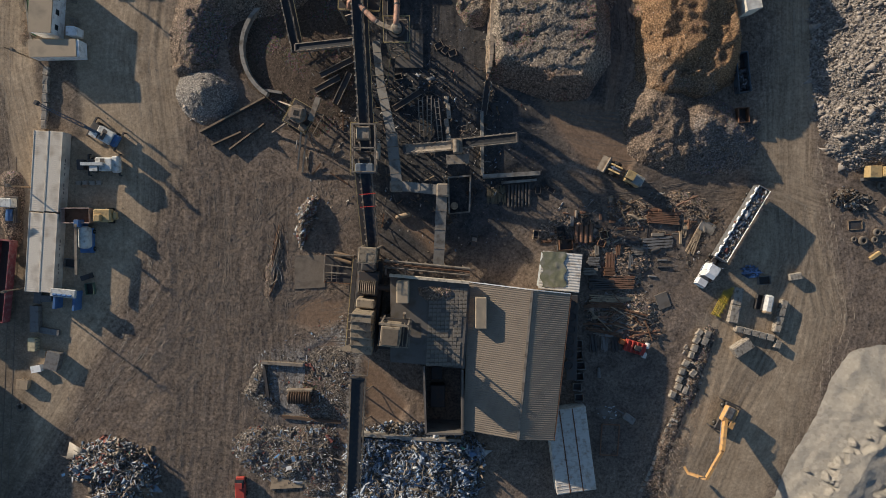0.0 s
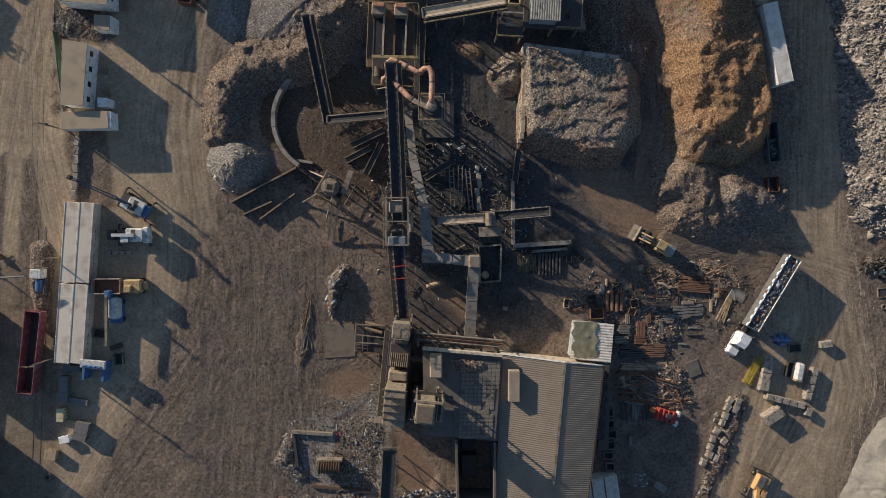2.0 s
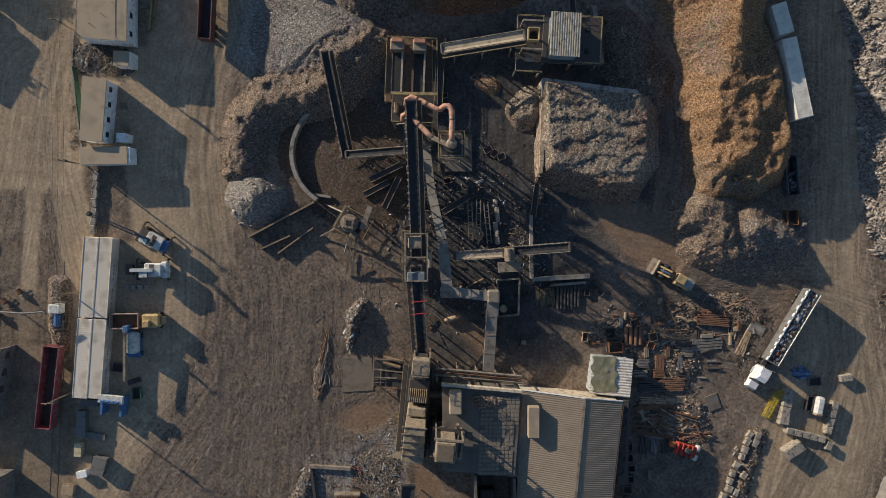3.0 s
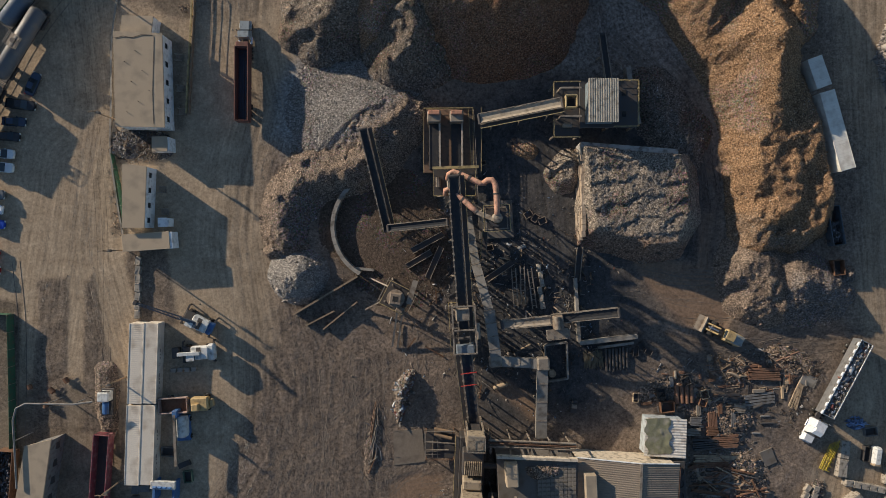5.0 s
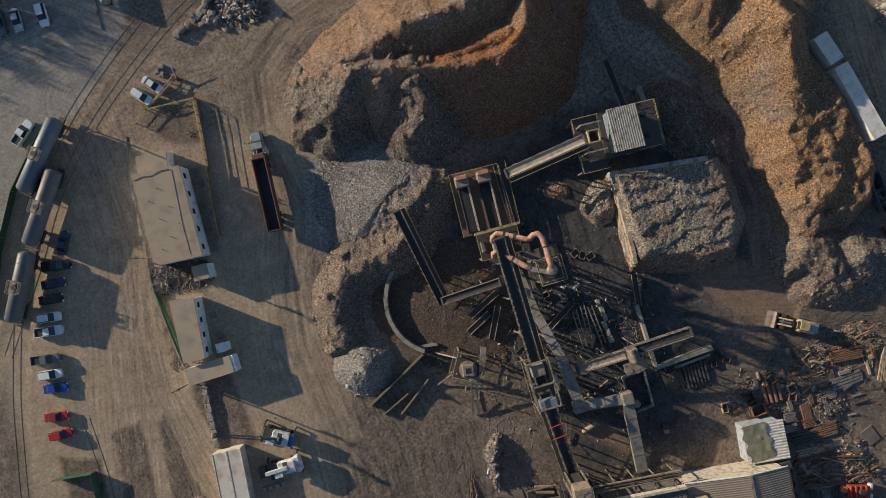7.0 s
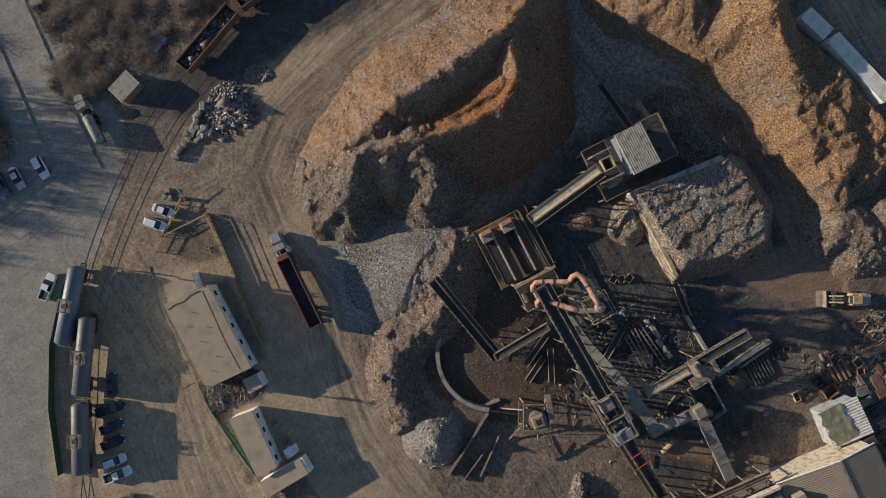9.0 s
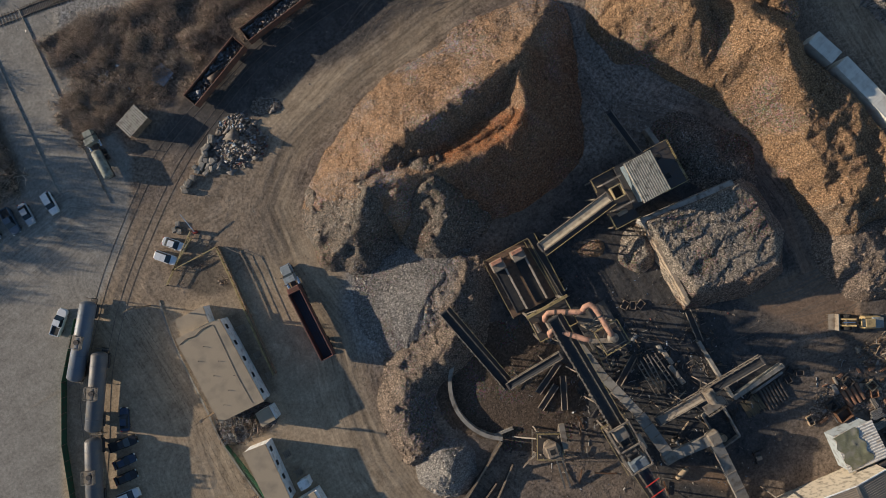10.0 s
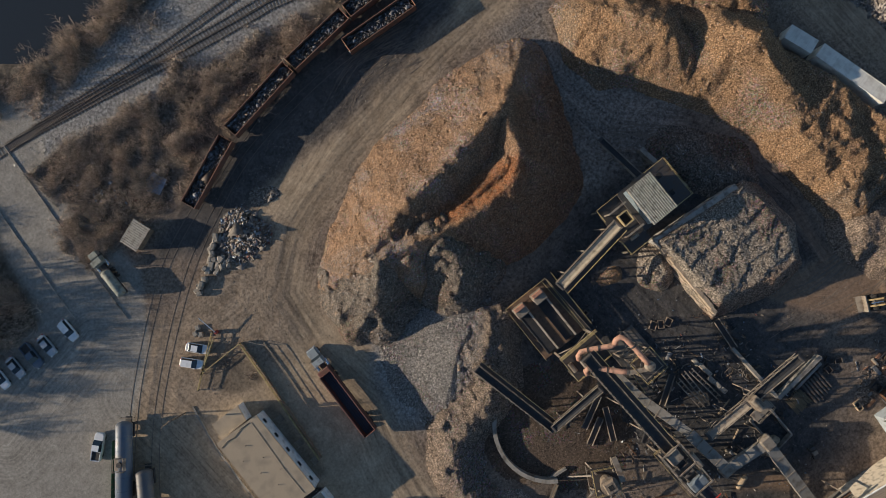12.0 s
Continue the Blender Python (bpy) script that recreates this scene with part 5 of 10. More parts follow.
part("exhaust_pipe", Mesh().cyl((-5.9, -20.0, 7.5), (-5.9, -17.6, 10.6), 0.3), steel, annex)

shed = thing("small_shed", "small shed with a torn green tarpaulin on its ribbed roof", "shed")
part("wall", Mesh().prism([(20.3, -13.6), (27.6, -14.3), (28.1, -7.4), (21.2, -6.8)], -0.3, 3.5), mat("blue_grey_wall", (0.36, 0.40, 0.42), 0.8), shed)
part("roof", corr(Mesh(), (20.9, -6.4, 3.65), (28.6, -7.1, 3.95), (28.0, -14.7, 3.95), (20.0, -13.9, 3.65), 14, 0.06), box_white, shed, "dirty white ribbed roof")

bt = thing("white_storage_container", "long white roofed storage trailer with rusty roof ribs", "container", pose(27.1, -46.7, 0, 0, 0, 8.2))
part("body", Mesh().bbox(-4.0, 4.0, -8.6, 8.6, 0.0, 2.9, 0.08), box_white, bt)
for k in range(24):
    part("roof_rib", Mesh().bbox(-3.9, 3.9, -8.4 + k * 0.72, -8.25 + k * 0.72, 2.9, 2.95, 0.02), box_white, bt)
for x in (-1.3, 1.3):
    part("roof_seam", Mesh().bbox(x - 0.12, x + 0.12, -8.5, 8.5, 2.9, 2.98, 0.02), rust, bt, "rust-streaked roof seam")


def office(name, label, poly, h, roofm, windows=True, n=5, wall_m=None):
    """A site office: walls, an overhanging flat roof and a row of windows on its yard side (the edge from poly[1] to poly[2])."""
    o = thing(name, label, "site office")
    part("wall", Mesh().prism(poly, -0.3, h), wall_m or white, o, "white panel wall")
    cx, cy = sum(q[0] for q in poly) / len(poly), sum(q[1] for q in poly) / len(poly)
    big = [(cx + (x - cx) * 1.03, cy + (y - cy) * 1.015) for x, y in poly]
    part("roof", Mesh().prism(big, h, h + 0.22), roofm, o, "tan flat membrane roof")
    if windows:
        a, b = Vector((*poly[1], 0)), Vector((*poly[2], 0))
        d = (b - a).normalized()
        out = Vector((d.y, -d.x, 0)) * -1
        if out.dot(Vector((cx, cy, 0)) - a) > 0:
            out = -out
        for k in range(n):
            c = a.lerp(b, (k + 0.5) / n)
            wdw = part("window", Mesh().beam(c - d * 0.5 + out * 0.03 + Vector((0, 0, h * 0.62)), c + d * 0.5 + out * 0.03 + Vector((0, 0, h * 0.62)), 0.1, 0.95), dark_steel, o)
            part("pane", Mesh().beam(c - d * 0.42 + out * 0.07 + Vector((0, 0, h * 0.62)), c + d * 0.42 + out * 0.07 + Vector((0, 0, h * 0.62)), 0.06, 0.8), glass_mat(), wdw)
    return o


# corners run counter-clockwise from the south-west one
off1 = office("office_building", "single-storey office with a tan flat roof and white walls", [(-77.2, 54.6), (-68.2, 53.9), (-67.7, 71.4), (-76.6, 72.2)], 4.4, tan_roof, n=5)
off1b = office("office_annex", "corrugated tan lean-to at the end of the office", [(-75.8, 72.3), (-70.2, 72.0), (-69.6, 75.2), (-75.4, 75.6)], 3.3, tan_roof, False)
off2 = office("office_trailer", "white site trailer with a tan roof and dark windows", [(-77.4, 35.3), (-73.3, 35.1), (-72.2, 46.6), (-76.7, 47.3)], 4.0, tan_roof, n=4)

# ---- the shredding plant ----
def conveyor(label, a, b, width=1.6, depth=0.9, legs=(), walk_side=0, rollers=True, beltm=None, framem=None, cover=False):
    """A trough conveyor from a to b: belt, two lattice side frames, idler brackets, legs to the ground, and a railed walkway."""
    a, b = Vector(a), Vector(b)
    d = (b - a).normalized()
    s = d.cross(Vector((0, 0, 1))).normalized()
    u = s.cross(d)
    framem = framem or steel
    t = thing("conveyor", label, "conveyor")
    belt = Mesh()
    prof = [(-0.5, 0.22), (-0.22, 0.0), (0.22, 0.0), (0.5, 0.22)]
    q = []
    for p0 in (a, b):
        q += [p0 + s * (x * width * 0.82) + u * z for x, z in prof] + [p0 + s * (x * width * 0.82) + u * (z - 0.06) for x, z in prof]
    belt.add(q, [(i, i + 1, 8 + i + 1, 8 + i) for i in range(3)] + [(4 + i + 1, 4 + i, 12 + i, 12 + i + 1) for i in range(3)])
    part("belt", belt, beltm or belt_m, t, "dark rubber belt")
    length = (b - a).length
    for sg in (-1, 1):
        m = Mesh()
        o = s * (sg * width * 0.5)
        m.beam(a + o + u * 0.25, b + o + u * 0.25, 0.12, 0.14)
        m.beam(a + o - u * depth, b + o - u * depth, 0.12, 0.14)
        k = max(2, int(length / 2.0))
        for i in range(k):
            p0, p1 = a.lerp(b, i / k), a.lerp(b, (i + 1) / k)
            lo, hi = (-u * depth, u * 0.25) if i % 2 else (u * 0.25, -u * depth)
            m.beam(p0 + o + lo, p1 + o + hi, 0.08)
            m.beam(p0 + o - u * depth, p0 + o + u * 0.25, 0.08)
        part("side_frame", m, framem, t)
    if rollers:
        k = int(length / 1.2)
        for i in range(k):
            p0 = a.lerp(b, (i + 0.5) / k)
            part("idler_bracket", Mesh().beam(p0 - s * width * 0.60 + u * 0.30, p0 - s * width * 0.42 + u * 0.34, 0.28, 0.12).beam(p0 - s * width * 0.5 - u * 0.12, p0 + s * width * 0.5 - u * 0.12, 0.14), framem, t)
    part("head_drum", Mesh().cyl(b - s * width * 0.48, b + s * width * 0.48, 0.32), dark_steel, t)
    part("tail_drum", Mesh().cyl(a - s * width * 0.48, a + s * width * 0.48, 0.30), dark_steel, t)
    if cover:
        part("cover", Mesh().beam(a + u * 0.55, b + u * 0.55, width * 1.08, 0.5), framem, t, "dusty sheet cover")
    for f in legs:
        p0 = a.lerp(b, f)
        for sg in (-1, 1):
            o = s * (sg * width * 0.55)
            part("support_leg", Mesh().beam(p0 + o - u * depth, (p0.x + o.x * 1.5, p0.y + o.y * 1.5, -0.2), 0.22), framem, t)
        part("leg_brace", Mesh().beam(p0 - s * width * 0.6 - Vector((0, 0, p0.z * 0.5)), p0 + s * width * 0.6 - Vector((0, 0, p0.z * 0.85)), 0.1), framem, t)
    if walk_side:
        o = s * (walk_side * (width * 0.5 + 0.5))
        part("walkway", Mesh().beam(a + o - u * 0.35, b + o - u * 0.35, 0.75, 0.06), dark_steel, t)
        m = Mesh()
        o2 = s * (walk_side * (width * 0.5 + 0.9))
        for h in (0.35, 0.75):
            m.beam(a + o2 + u * h, b + o2 + u * h, 0.06)
        k = int(length / 2)
        for i in range(k + 1):
            p0 = a.lerp(b, i / k)
            m.beam(p0 + o2 - u * 0.35, p0 + o2 + u * 0.75, 0.06)
        part("handrail", m, yellow_rail, t, "dusty yellow handrail")
    return t


def railing(m, pts, h=1.05, gap=1.8):
    pts = [Vector(q) for q in pts]
    for a, b in zip(pts, pts[1:]):
        for z in (h * 0.55, h):
            m.beam(a + Vector((0, 0, z)), b + Vector((0, 0, z)), 0.07)
        k = max(1, int((b - a).length / gap))
        for i in range(k + 1):
            p0 = a.lerp(b, i / k)
            m.beam(p0, p0 + Vector((0, 0, h)), 0.07)
    return m


conveyor("main inclined conveyor with a black belt and dusty frame", (-13.5, 12.5, 5.6), (-14.2, 41.0, 12.6), 2.0, 1.3, (0.12, 0.36, 0.6, 0.84), 1)
conveyor("discharge conveyor with a glossy black belt", (-12.4, -6.2, 3.4), (-13.6, 11.2, 6.6), 2.2, 0.9, (0.3, 0.7), -1, beltm=mat("wet_belt", (0.018, 0.022, 0.03), 0.35))
conveyor("stacker conveyor over the brown berm", (-27.2, 32.2, 2.4), (-30.4, 51.2, 6.8), 1.5, 0.9, (0.35, 0.7), 1)
conveyor("short transfer conveyor feeding the stacker", (-15.6, 33.2, 5.6), (-27.0, 32.6, 3.4), 1.4, 0.7, (0.3, 0.8))
conveyor("overhead conveyor with a worn metal deck", (-6.2, 13.1, 4.6), (3.2, 13.7, 6.4), 1.7, 0.8, (0.2, 0.6), 0, beltm=steel)
conveyor("dusty loading-out boom conveyor with dark belt", (3.0, 13.9, 6.4), (15.0, 14.9, 8.9), 1.7, 0.8, (0.15,), 0)
conveyor("pale belt conveyor leading to the picking cabin", (-8.6, 52.3, 5.0), (6.8, 54.2, 7.2), 1.9, 0.8, (0.15, 0.5, 0.85), 1, rollers=False, beltm=mat("dusty_belt", (0.40, 0.335, 0.25), 0.8))
conveyor("infeed apron conveyor with dark plates rising to the shredder", (-17.3, -62.0, 0.4), (-15.2, -31.0, 5.8), 2.9, 1.2, (0.4, 0.7, 0.9), 0)

gal = thing("covered_conveyor", "cranked covered conveyor of grey-tan sheet steel", "conveyor")
gpts = [(-11.6, 34.0, 3.4), (-10.6, 25.0, 4.2), (-8.6, 16.2, 4.9), (-7.6, 6.2, 4.2), (1.1, 5.3, 4.8), (0.4, -9.4, 3.0)]
gw = [1.5, 1.7, 2.1, 1.9, 2.1]
for (a, b), wd in zip(zip(gpts, gpts[1:]), gw):
    part("cover_section", Mesh().beam(a, b, wd, 1.0), mat("dusty_sheet", (0.27, 0.25, 0.22), 0.75, 0.1, scale=0.7, dirty=0.35), gal)
    for i in range(4):
        p0, p1 = Vector(a).lerp(Vector(b), i / 4), Vector(a).lerp(Vector(b), i / 4 + 0.02)
        part("cover_seam", Mesh().beam(p0 + Vector((0, 0, 0.02)), p1 + Vector((0, 0, 0.02)), wd + 0.06, 1.06), steel, gal)
    mid = Vector(a).lerp(Vector(b), 0.5)
    part("support_leg", Mesh().beam(mid + Vector((0.7, 0, -0.4)), (mid.x + 0.9, mid.y, -0.2), 0.25).beam(mid + Vector((-0.7, 0, -0.4)), (mid.x - 0.9, mid.y, -0.2), 0.25), steel, gal)
part("elbow_hood", Mesh().bbox(0.0, 2.4, 4.0, 6.6, 4.2, 5.7, 0.3), steel, gal, "bent sheet hood at the corner")
part("elbow_hood", Mesh().bbox(-9.0, -6.4, 5.0, 7.2, 3.6, 4.9, 0.3), steel, gal)

tt = thing("transfer_tower", "open steel transfer tower between two conveyors", "tower")
for x in (-15.6, -11.4):
    for y in (8.6, 13.0, 17.4):
        part("column", Mesh().beam((x, y, -0.2), (x, y, 8.4), 0.3), steel, tt)
for z in (5.4, 8.4):
    part("deck_frame", Mesh().beam((-15.6, 8.6, z), (-15.6, 17.4, z), 0.25).beam((-11.4, 8.6, z), (-11.4, 17.4, z), 0.25).beam((-15.6, 8.6, z), (-11.4, 8.6, z), 0.25).beam((-15.6, 13, z), (-11.4, 13, z), 0.25).beam((-15.6, 17.4, z), (-11.4, 17.4, z), 0.25), steel, tt)
part("chute", Mesh().bbox(-15.2, -11.8, 8.4, 10.2, 5.2, 7.8, 0.2), mat("blue_grey_sheet", (0.15, 0.18, 0.21), 0.6), tt, "blue-grey chute hood")
part("chute", Mesh().bbox(-15.0, -12.4, 14.6, 17.0, 6.0, 8.0, 0.2), steel, tt)
part("motor", Mesh().cyl((-11.0, 11, 6.8), (-11.0, 14, 6.8), 0.5), steel, tt)
part("handrail", railing(Mesh(), [(-16.2, 8, 5.5), (-16.2, 18, 5.5), (-11, 18, 5.5)]), yellow_rail, tt)
for y, z in ((4.4, 6.15), (2.0, 5.75)):
    single("warning_bar", Mesh().beam((-14.6, y, z), (-11.6, y + 0.25, z), 0.14), mat("red_paint", (0.55, 0.05, 0.04), 0.5), "thin red bar across the belt", "bar", group="belt bars")

hop = thing("separator_deck", "raised separator deck with two magnetic drum troughs and rusty hoods", "machine", pose(-14.6, 49.0, 0, 0, 0, -2.5))
part("deck", Mesh().bbox(-4.8, 4.8, -6.2, 6.2, 1.2, 1.8, 0.1), mat("rusty_deck", (0.20, 0.128, 0.088), 0.8, dirty=0.4), hop, "rust-brown oily deck")
for x in (-4.7, 4.7, 0):
    for y in (-6, 0, 6):
        part("column", Mesh().beam((x, y, -0.2), (x, y, 1.3), 0.3), steel, hop)
for x in (-2.7, 1.6):
    part("drum_trough", Mesh().bbox(x - 1.0, x + 1.0, -5.6, 3.2, 1.8, 2.4, 0.1), belt_m, hop)
    part("trough_edge", Mesh().beam((x + 1.05, -5.6, 3.2), (x + 1.05, 3.2, 3.2), 0.35, 0.5), mat("pale_dust", (0.42, 0.35, 0.28), 0.85), hop, "dusty pale trough lip")
    part("drum_head", Mesh().bbox(x - 1.3, x + 1.3, 3.2, 5.4, 1.8, 4.2, 0.15), steel, hop)
    part("hood", Mesh().bbox(x - 1.1, x + 1.1, 4.6, 5.4, 4.2, 4.7, 0.1), mat("salmon_paint", (0.46, 0.23, 0.15), 0.7), hop, "salmon-orange hood")
part("handrail", railing(Mesh(), [(-4.8, -6.2, 1.8), (-4.8, 6.2, 1.8), (4.8, 6.2, 1.8), (4.8, -6.2, 1.8)]), yellow_rail, hop, "dusty yellow handrail")
part("side_walkway", Mesh().bbox(4.8, 6.4, -6.2, 6.6, 1.5, 1.7, 0.02), dark_steel, hop)
part("handrail", railing(Mesh(), [(6.4, -6, 1.7), (6.4, 6.4, 1.7)]), yellow_rail, hop)

plat = thing("head_platform", "yellow-railed platform at the head of the main conveyor", "platform", pose(-14.2, 40.2, 0, 0, 0, -2.5))
part("deck", Mesh().bbox(-3.6, 4.0, -2.4, 2.8, 8.2, 8.5, 0.02), dark_steel, plat)
for x in (-3.4, 3.8):
    for y in (-2.2, 2.6):
        part("column", Mesh().beam((x, y, -0.2), (x, y, 8.3), 0.35), steel, plat)
        part("brace", Mesh().beam((x, y, 4.5), (0.2, y, 8.2), 0.16), steel, plat)
part("handrail", railing(Mesh(), [(-3.6, -2.4, 8.5), (-3.6, 2.8, 8.5), (4.0, 2.8, 8.5), (4.0, -2.4, 8.5), (-3.6, -2.4, 8.5)], 1.1, 1.2), yellow_rail, plat, "yellow handrail")
part("beam", Mesh().beam((-3.8, 2.6, 9.6), (4.6, 2.8, 9.6), 0.5, 0.4), yellow_rail, plat, "yellow crossbeam")
part("head_box", Mesh().bbox(-1.2, 1.4, -1.6, 0.6, 8.5, 9.6, 0.2), steel, plat)
part("motor", Mesh().cyl((-2.8, -0.8, 9), (-2.8, 1.0, 9), 0.45), steel, plat)

cyc = thing("cyclone", "dust cyclone on a lattice stand with salmon-pink ducts", "machine")
salmon = mat("salmon_duct", (0.46, 0.255, 0.18), 0.6, dirty=0.35)
CX, CY = -7.0, 33.2
part("body", Mesh().lathe((CX, CY, 6.4), (0, 0, 1), [(0, 0.35), (4.2, 1.25), (6.8, 1.25), (6.9, 1.05), (7.0, 1.0)], 24), steel, cyc)
part("top_ring", Mesh().lathe((CX, CY, 13.3), (0, 0, 1), [(0, 1.5), (0.2, 1.5), (0.2, 1.1), (0.1, 1.0)], 24), dark_steel, cyc)
part("scroll_hood", Mesh().lathe((CX, CY, 13.4), (0, 0, 1), [(0, 0.95), (0.7, 0.95), (1.1, 0.7), (1.2, 0.2)], 18), steel, cyc)
part("inlet_box", Mesh().beam((-10.4, 34.4, 12.9), (-7.6, 33.0, 13.4), 0.8, 0.7), steel, cyc)
for x in (-1.9, 1.9):
    for y in (-1.9, 1.9):
        part("stand_leg", Mesh().beam((CX + x, CY + y, -0.2), (CX + x, CY + y, 12.6), 0.26), steel, cyc)
        part("stand_brace", Mesh().beam((CX + x, CY + y, 0.5), (CX - x, CY + y, 6.2), 0.12).beam((CX + x, CY + y, 6.2), (CX - x, CY + y, 12.2), 0.12), steel, cyc)
for z in (6.2, 12.4):
    part("stand_ring", Mesh().beam((CX - 1.9, CY - 1.9, z), (CX + 1.9, CY - 1.9, z), 0.22).beam((CX + 1.9, CY - 1.9, z), (CX + 1.9, CY + 1.9, z), 0.22).beam((CX + 1.9, CY + 1.9, z), (CX - 1.9, CY + 1.9, z), 0.22).beam((CX - 1.9, CY + 1.9, z), (CX - 1.9, CY - 1.9, z), 0.22), steel, cyc)
part("platform", Mesh().bbox(CX - 2.3, CX + 2.3, CY - 2.3, CY + 2.3, 12.4, 12.5, 0.02), dark_steel, cyc, "steel grating platform")
part("platform_rail", railing(Mesh(), [(CX - 2.3, CY - 2.3, 12.5), (CX + 2.3, CY - 2.3, 12.5), (CX + 2.3, CY + 2.3, 12.5), (CX - 2.3, CY + 2.3, 12.5), (CX - 2.3, CY - 2.3, 12.5)], 1.0, 0.9), yellow_rail, cyc)
part("duct", Mesh().pipe([(-15.2, 40.9, 9.4), (-15.0, 41.6, 10.3), (-14.2, 42.0, 10.8), (-13.0, 41.5, 11.1), (-9.6, 39.6, 11.9), (-8.6, 39.5, 12.3)], 0.5, 14), salmon, cyc, "salmon-pink duct", True)
part("duct", Mesh().pipe([(-8.9, 39.6, 12.2), (-8.3, 40.0, 12.6), (-7.5, 40.0, 12.9), (-7.0, 39.3, 13.1), (-6.9, 37.5, 13.4), (-7.0, 34.6, 14.0), (-7.0, 33.6, 14.2)], 0.52, 14), salmon, cyc, "salmon-pink duct", True)
part("duct", Mesh().pipe([(-15.8, 38.0, 9.6), (-15.7, 38.8, 10.4), (-15.0, 39.0, 10.9), (-14.0, 38.2, 11.3), (-11.2, 35.2, 12.4), (-10.2, 34.4, 12.8)], 0.5, 14), salmon, cyc, "salmon-pink duct", True)
for p0, p1 in (((-11.5, 40.7, 11.4), (-11.2, 40.5, 11.5)), ((-12.9, 37.0, 11.75), (-12.7, 36.8, 11.8)), ((-6.9, 37.6, 13.4), (-6.9, 37.3, 13.4)), ((-13.2, 41.6, 11.05), (-12.95, 41.45, 11.1)), ((-10.5, 34.65, 12.7), (-10.3, 34.45, 12.8))):
    part("duct_flange", Mesh().cyl(p0, p1, 0.6, n=16), dark_steel, cyc)
single("concrete_pad", Mesh().bbox(-9.4, -2.6, 29.6, 37.0, -0.2, 0.5, 0.05), dark_conc, "concrete footing under the cyclone stand", "slab")

cabn = thing("picking_cabin", "raised picking cabin with a ribbed tan roof and yellow rails", "cabin", pose(14.0, 53.9, 0, 0, 0, -2.5))
part("floor", Mesh().bbox(-3.6, 7.4, -4.4, 4.4, 5.0, 5.4, 0.05), dark_steel, cabn)
for x in (-3.2, 2.2, 7.0):
    for y in (-4, 4):
        part("column", Mesh().beam((x, y, -0.2), (x, y, 5.1), 0.4), steel, cabn)
part("wall", Mesh().bbox(-2.5, 2.5, -3.7, 3.7, 5.4, 8.6, 0.05), mat("blue_grey_panel", (0.20, 0.25, 0.28), 0.6), cabn)
part("roof", corr(Mesh(), (-2.8, 4.0, 8.9), (-2.8, -4.0, 8.9), (2.9, -4.0, 8.6), (2.9, 4.0, 8.6), 13, 0.12), mat("tan_ribbed_sheet", (0.46, 0.41, 0.33), 0.65, dirty=0.3), cabn, "tan ribbed roof")
part("handrail", railing(Mesh(), [(7.3, -4.3, 5.4), (7.3, 4.3, 5.4), (2.8, 4.3, 5.4)], 1.1, 1.4), yellow_rail, cabn)
part("handrail", railing(Mesh(), [(7.3, -4.3, 5.4), (2.8, -4.3, 5.4)], 1.1, 1.4), yellow_rail, cabn)
part("floor_hatch", Mesh().bbox(4.4, 5.2, 1.6, 2.6, 5.4, 5.5, 0.02), black, cabn)
part("floor_hatch", Mesh().bbox(4.4, 5.2, -2.4, -1.4, 5.4, 5.5, 0.02), black, cabn)
tw = thing("drive_station", "steel drive station with yellow-edged walkways at the conveyor head", "machine", pose(7.9, 53.6, 0, 0, 0, -2.5))
part("deck", Mesh().bbox(-2.4, 2.6, -5.6, 4.8, 4.6, 4.8, 0.02), dark_steel, tw)
for x in (-2.2, 2.4):
    for y in (-5.2, 4.4):
        part("column", Mesh().beam((x, y, -0.2), (x, y, 4.7), 0.3), steel, tw)
part("handrail", railing(Mesh(), [(2.6, -5.6, 4.8), (-2.4, -5.6, 4.8), (-2.4, -2.4, 4.8)], 1.1, 1.4), yellow_rail, tw)
part("handrail", railing(Mesh(), [(2.6, 4.8, 4.8), (-2.4, 4.8, 4.8), (-2.4, 2.2, 4.8)], 1.1, 1.4), yellow_rail, tw)
part("hopper", Mesh().beam((-0.6, -0.5, 7.6), (-0.6, 1.7, 7.6), 0.2, 1.2).beam((1.4, -0.5, 7.6), (1.4, 1.7, 7.6), 0.2, 1.2).beam((-0.6, -0.5, 7.6), (1.4, -0.5, 7.6), 0.2, 1.2).beam((-0.6, 1.7, 7.6), (1.4, 1.7, 7.6), 0.2, 1.2), mat("ochre_paint", (0.44, 0.34, 0.18), 0.7), tw, "ochre feed hopper")
part("hopper_floor", Mesh().bbox(-0.5, 1.3, -0.4, 1.6, 6.6, 6.8, 0.05), belt_m, tw)
for yy in (3.0, -2.2):
    part("gantry", Mesh().beam((-1.6, yy, 8.2), (2.2, yy, 8.2), 0.3).beam((-1.6, yy, 4.8), (-1.6, yy, 8.2), 0.25), steel, tw)
part("motor", Mesh().cyl((-0.8, -3.4, 5.4), (1.0, -3.4, 5.4), 0.4), steel, tw)
for a, b in (((21.0, 61.5), (21.4, 57.6)), ((21.4, 57.4), (22.6, 50.4))):
    single("curved_deflector", Mesh().beam((*a, 1.1), (*b, 1.1), 0.9, 2.2), conc, "worn concrete deflector wall", "wall", group="deflector walls")
conveyor("thin reject conveyor behind the cabin", (16.5, 57.5, 4.4), (16.2, 68.0, 2.2), 1.2, 0.5, (0.6,), rollers=False)

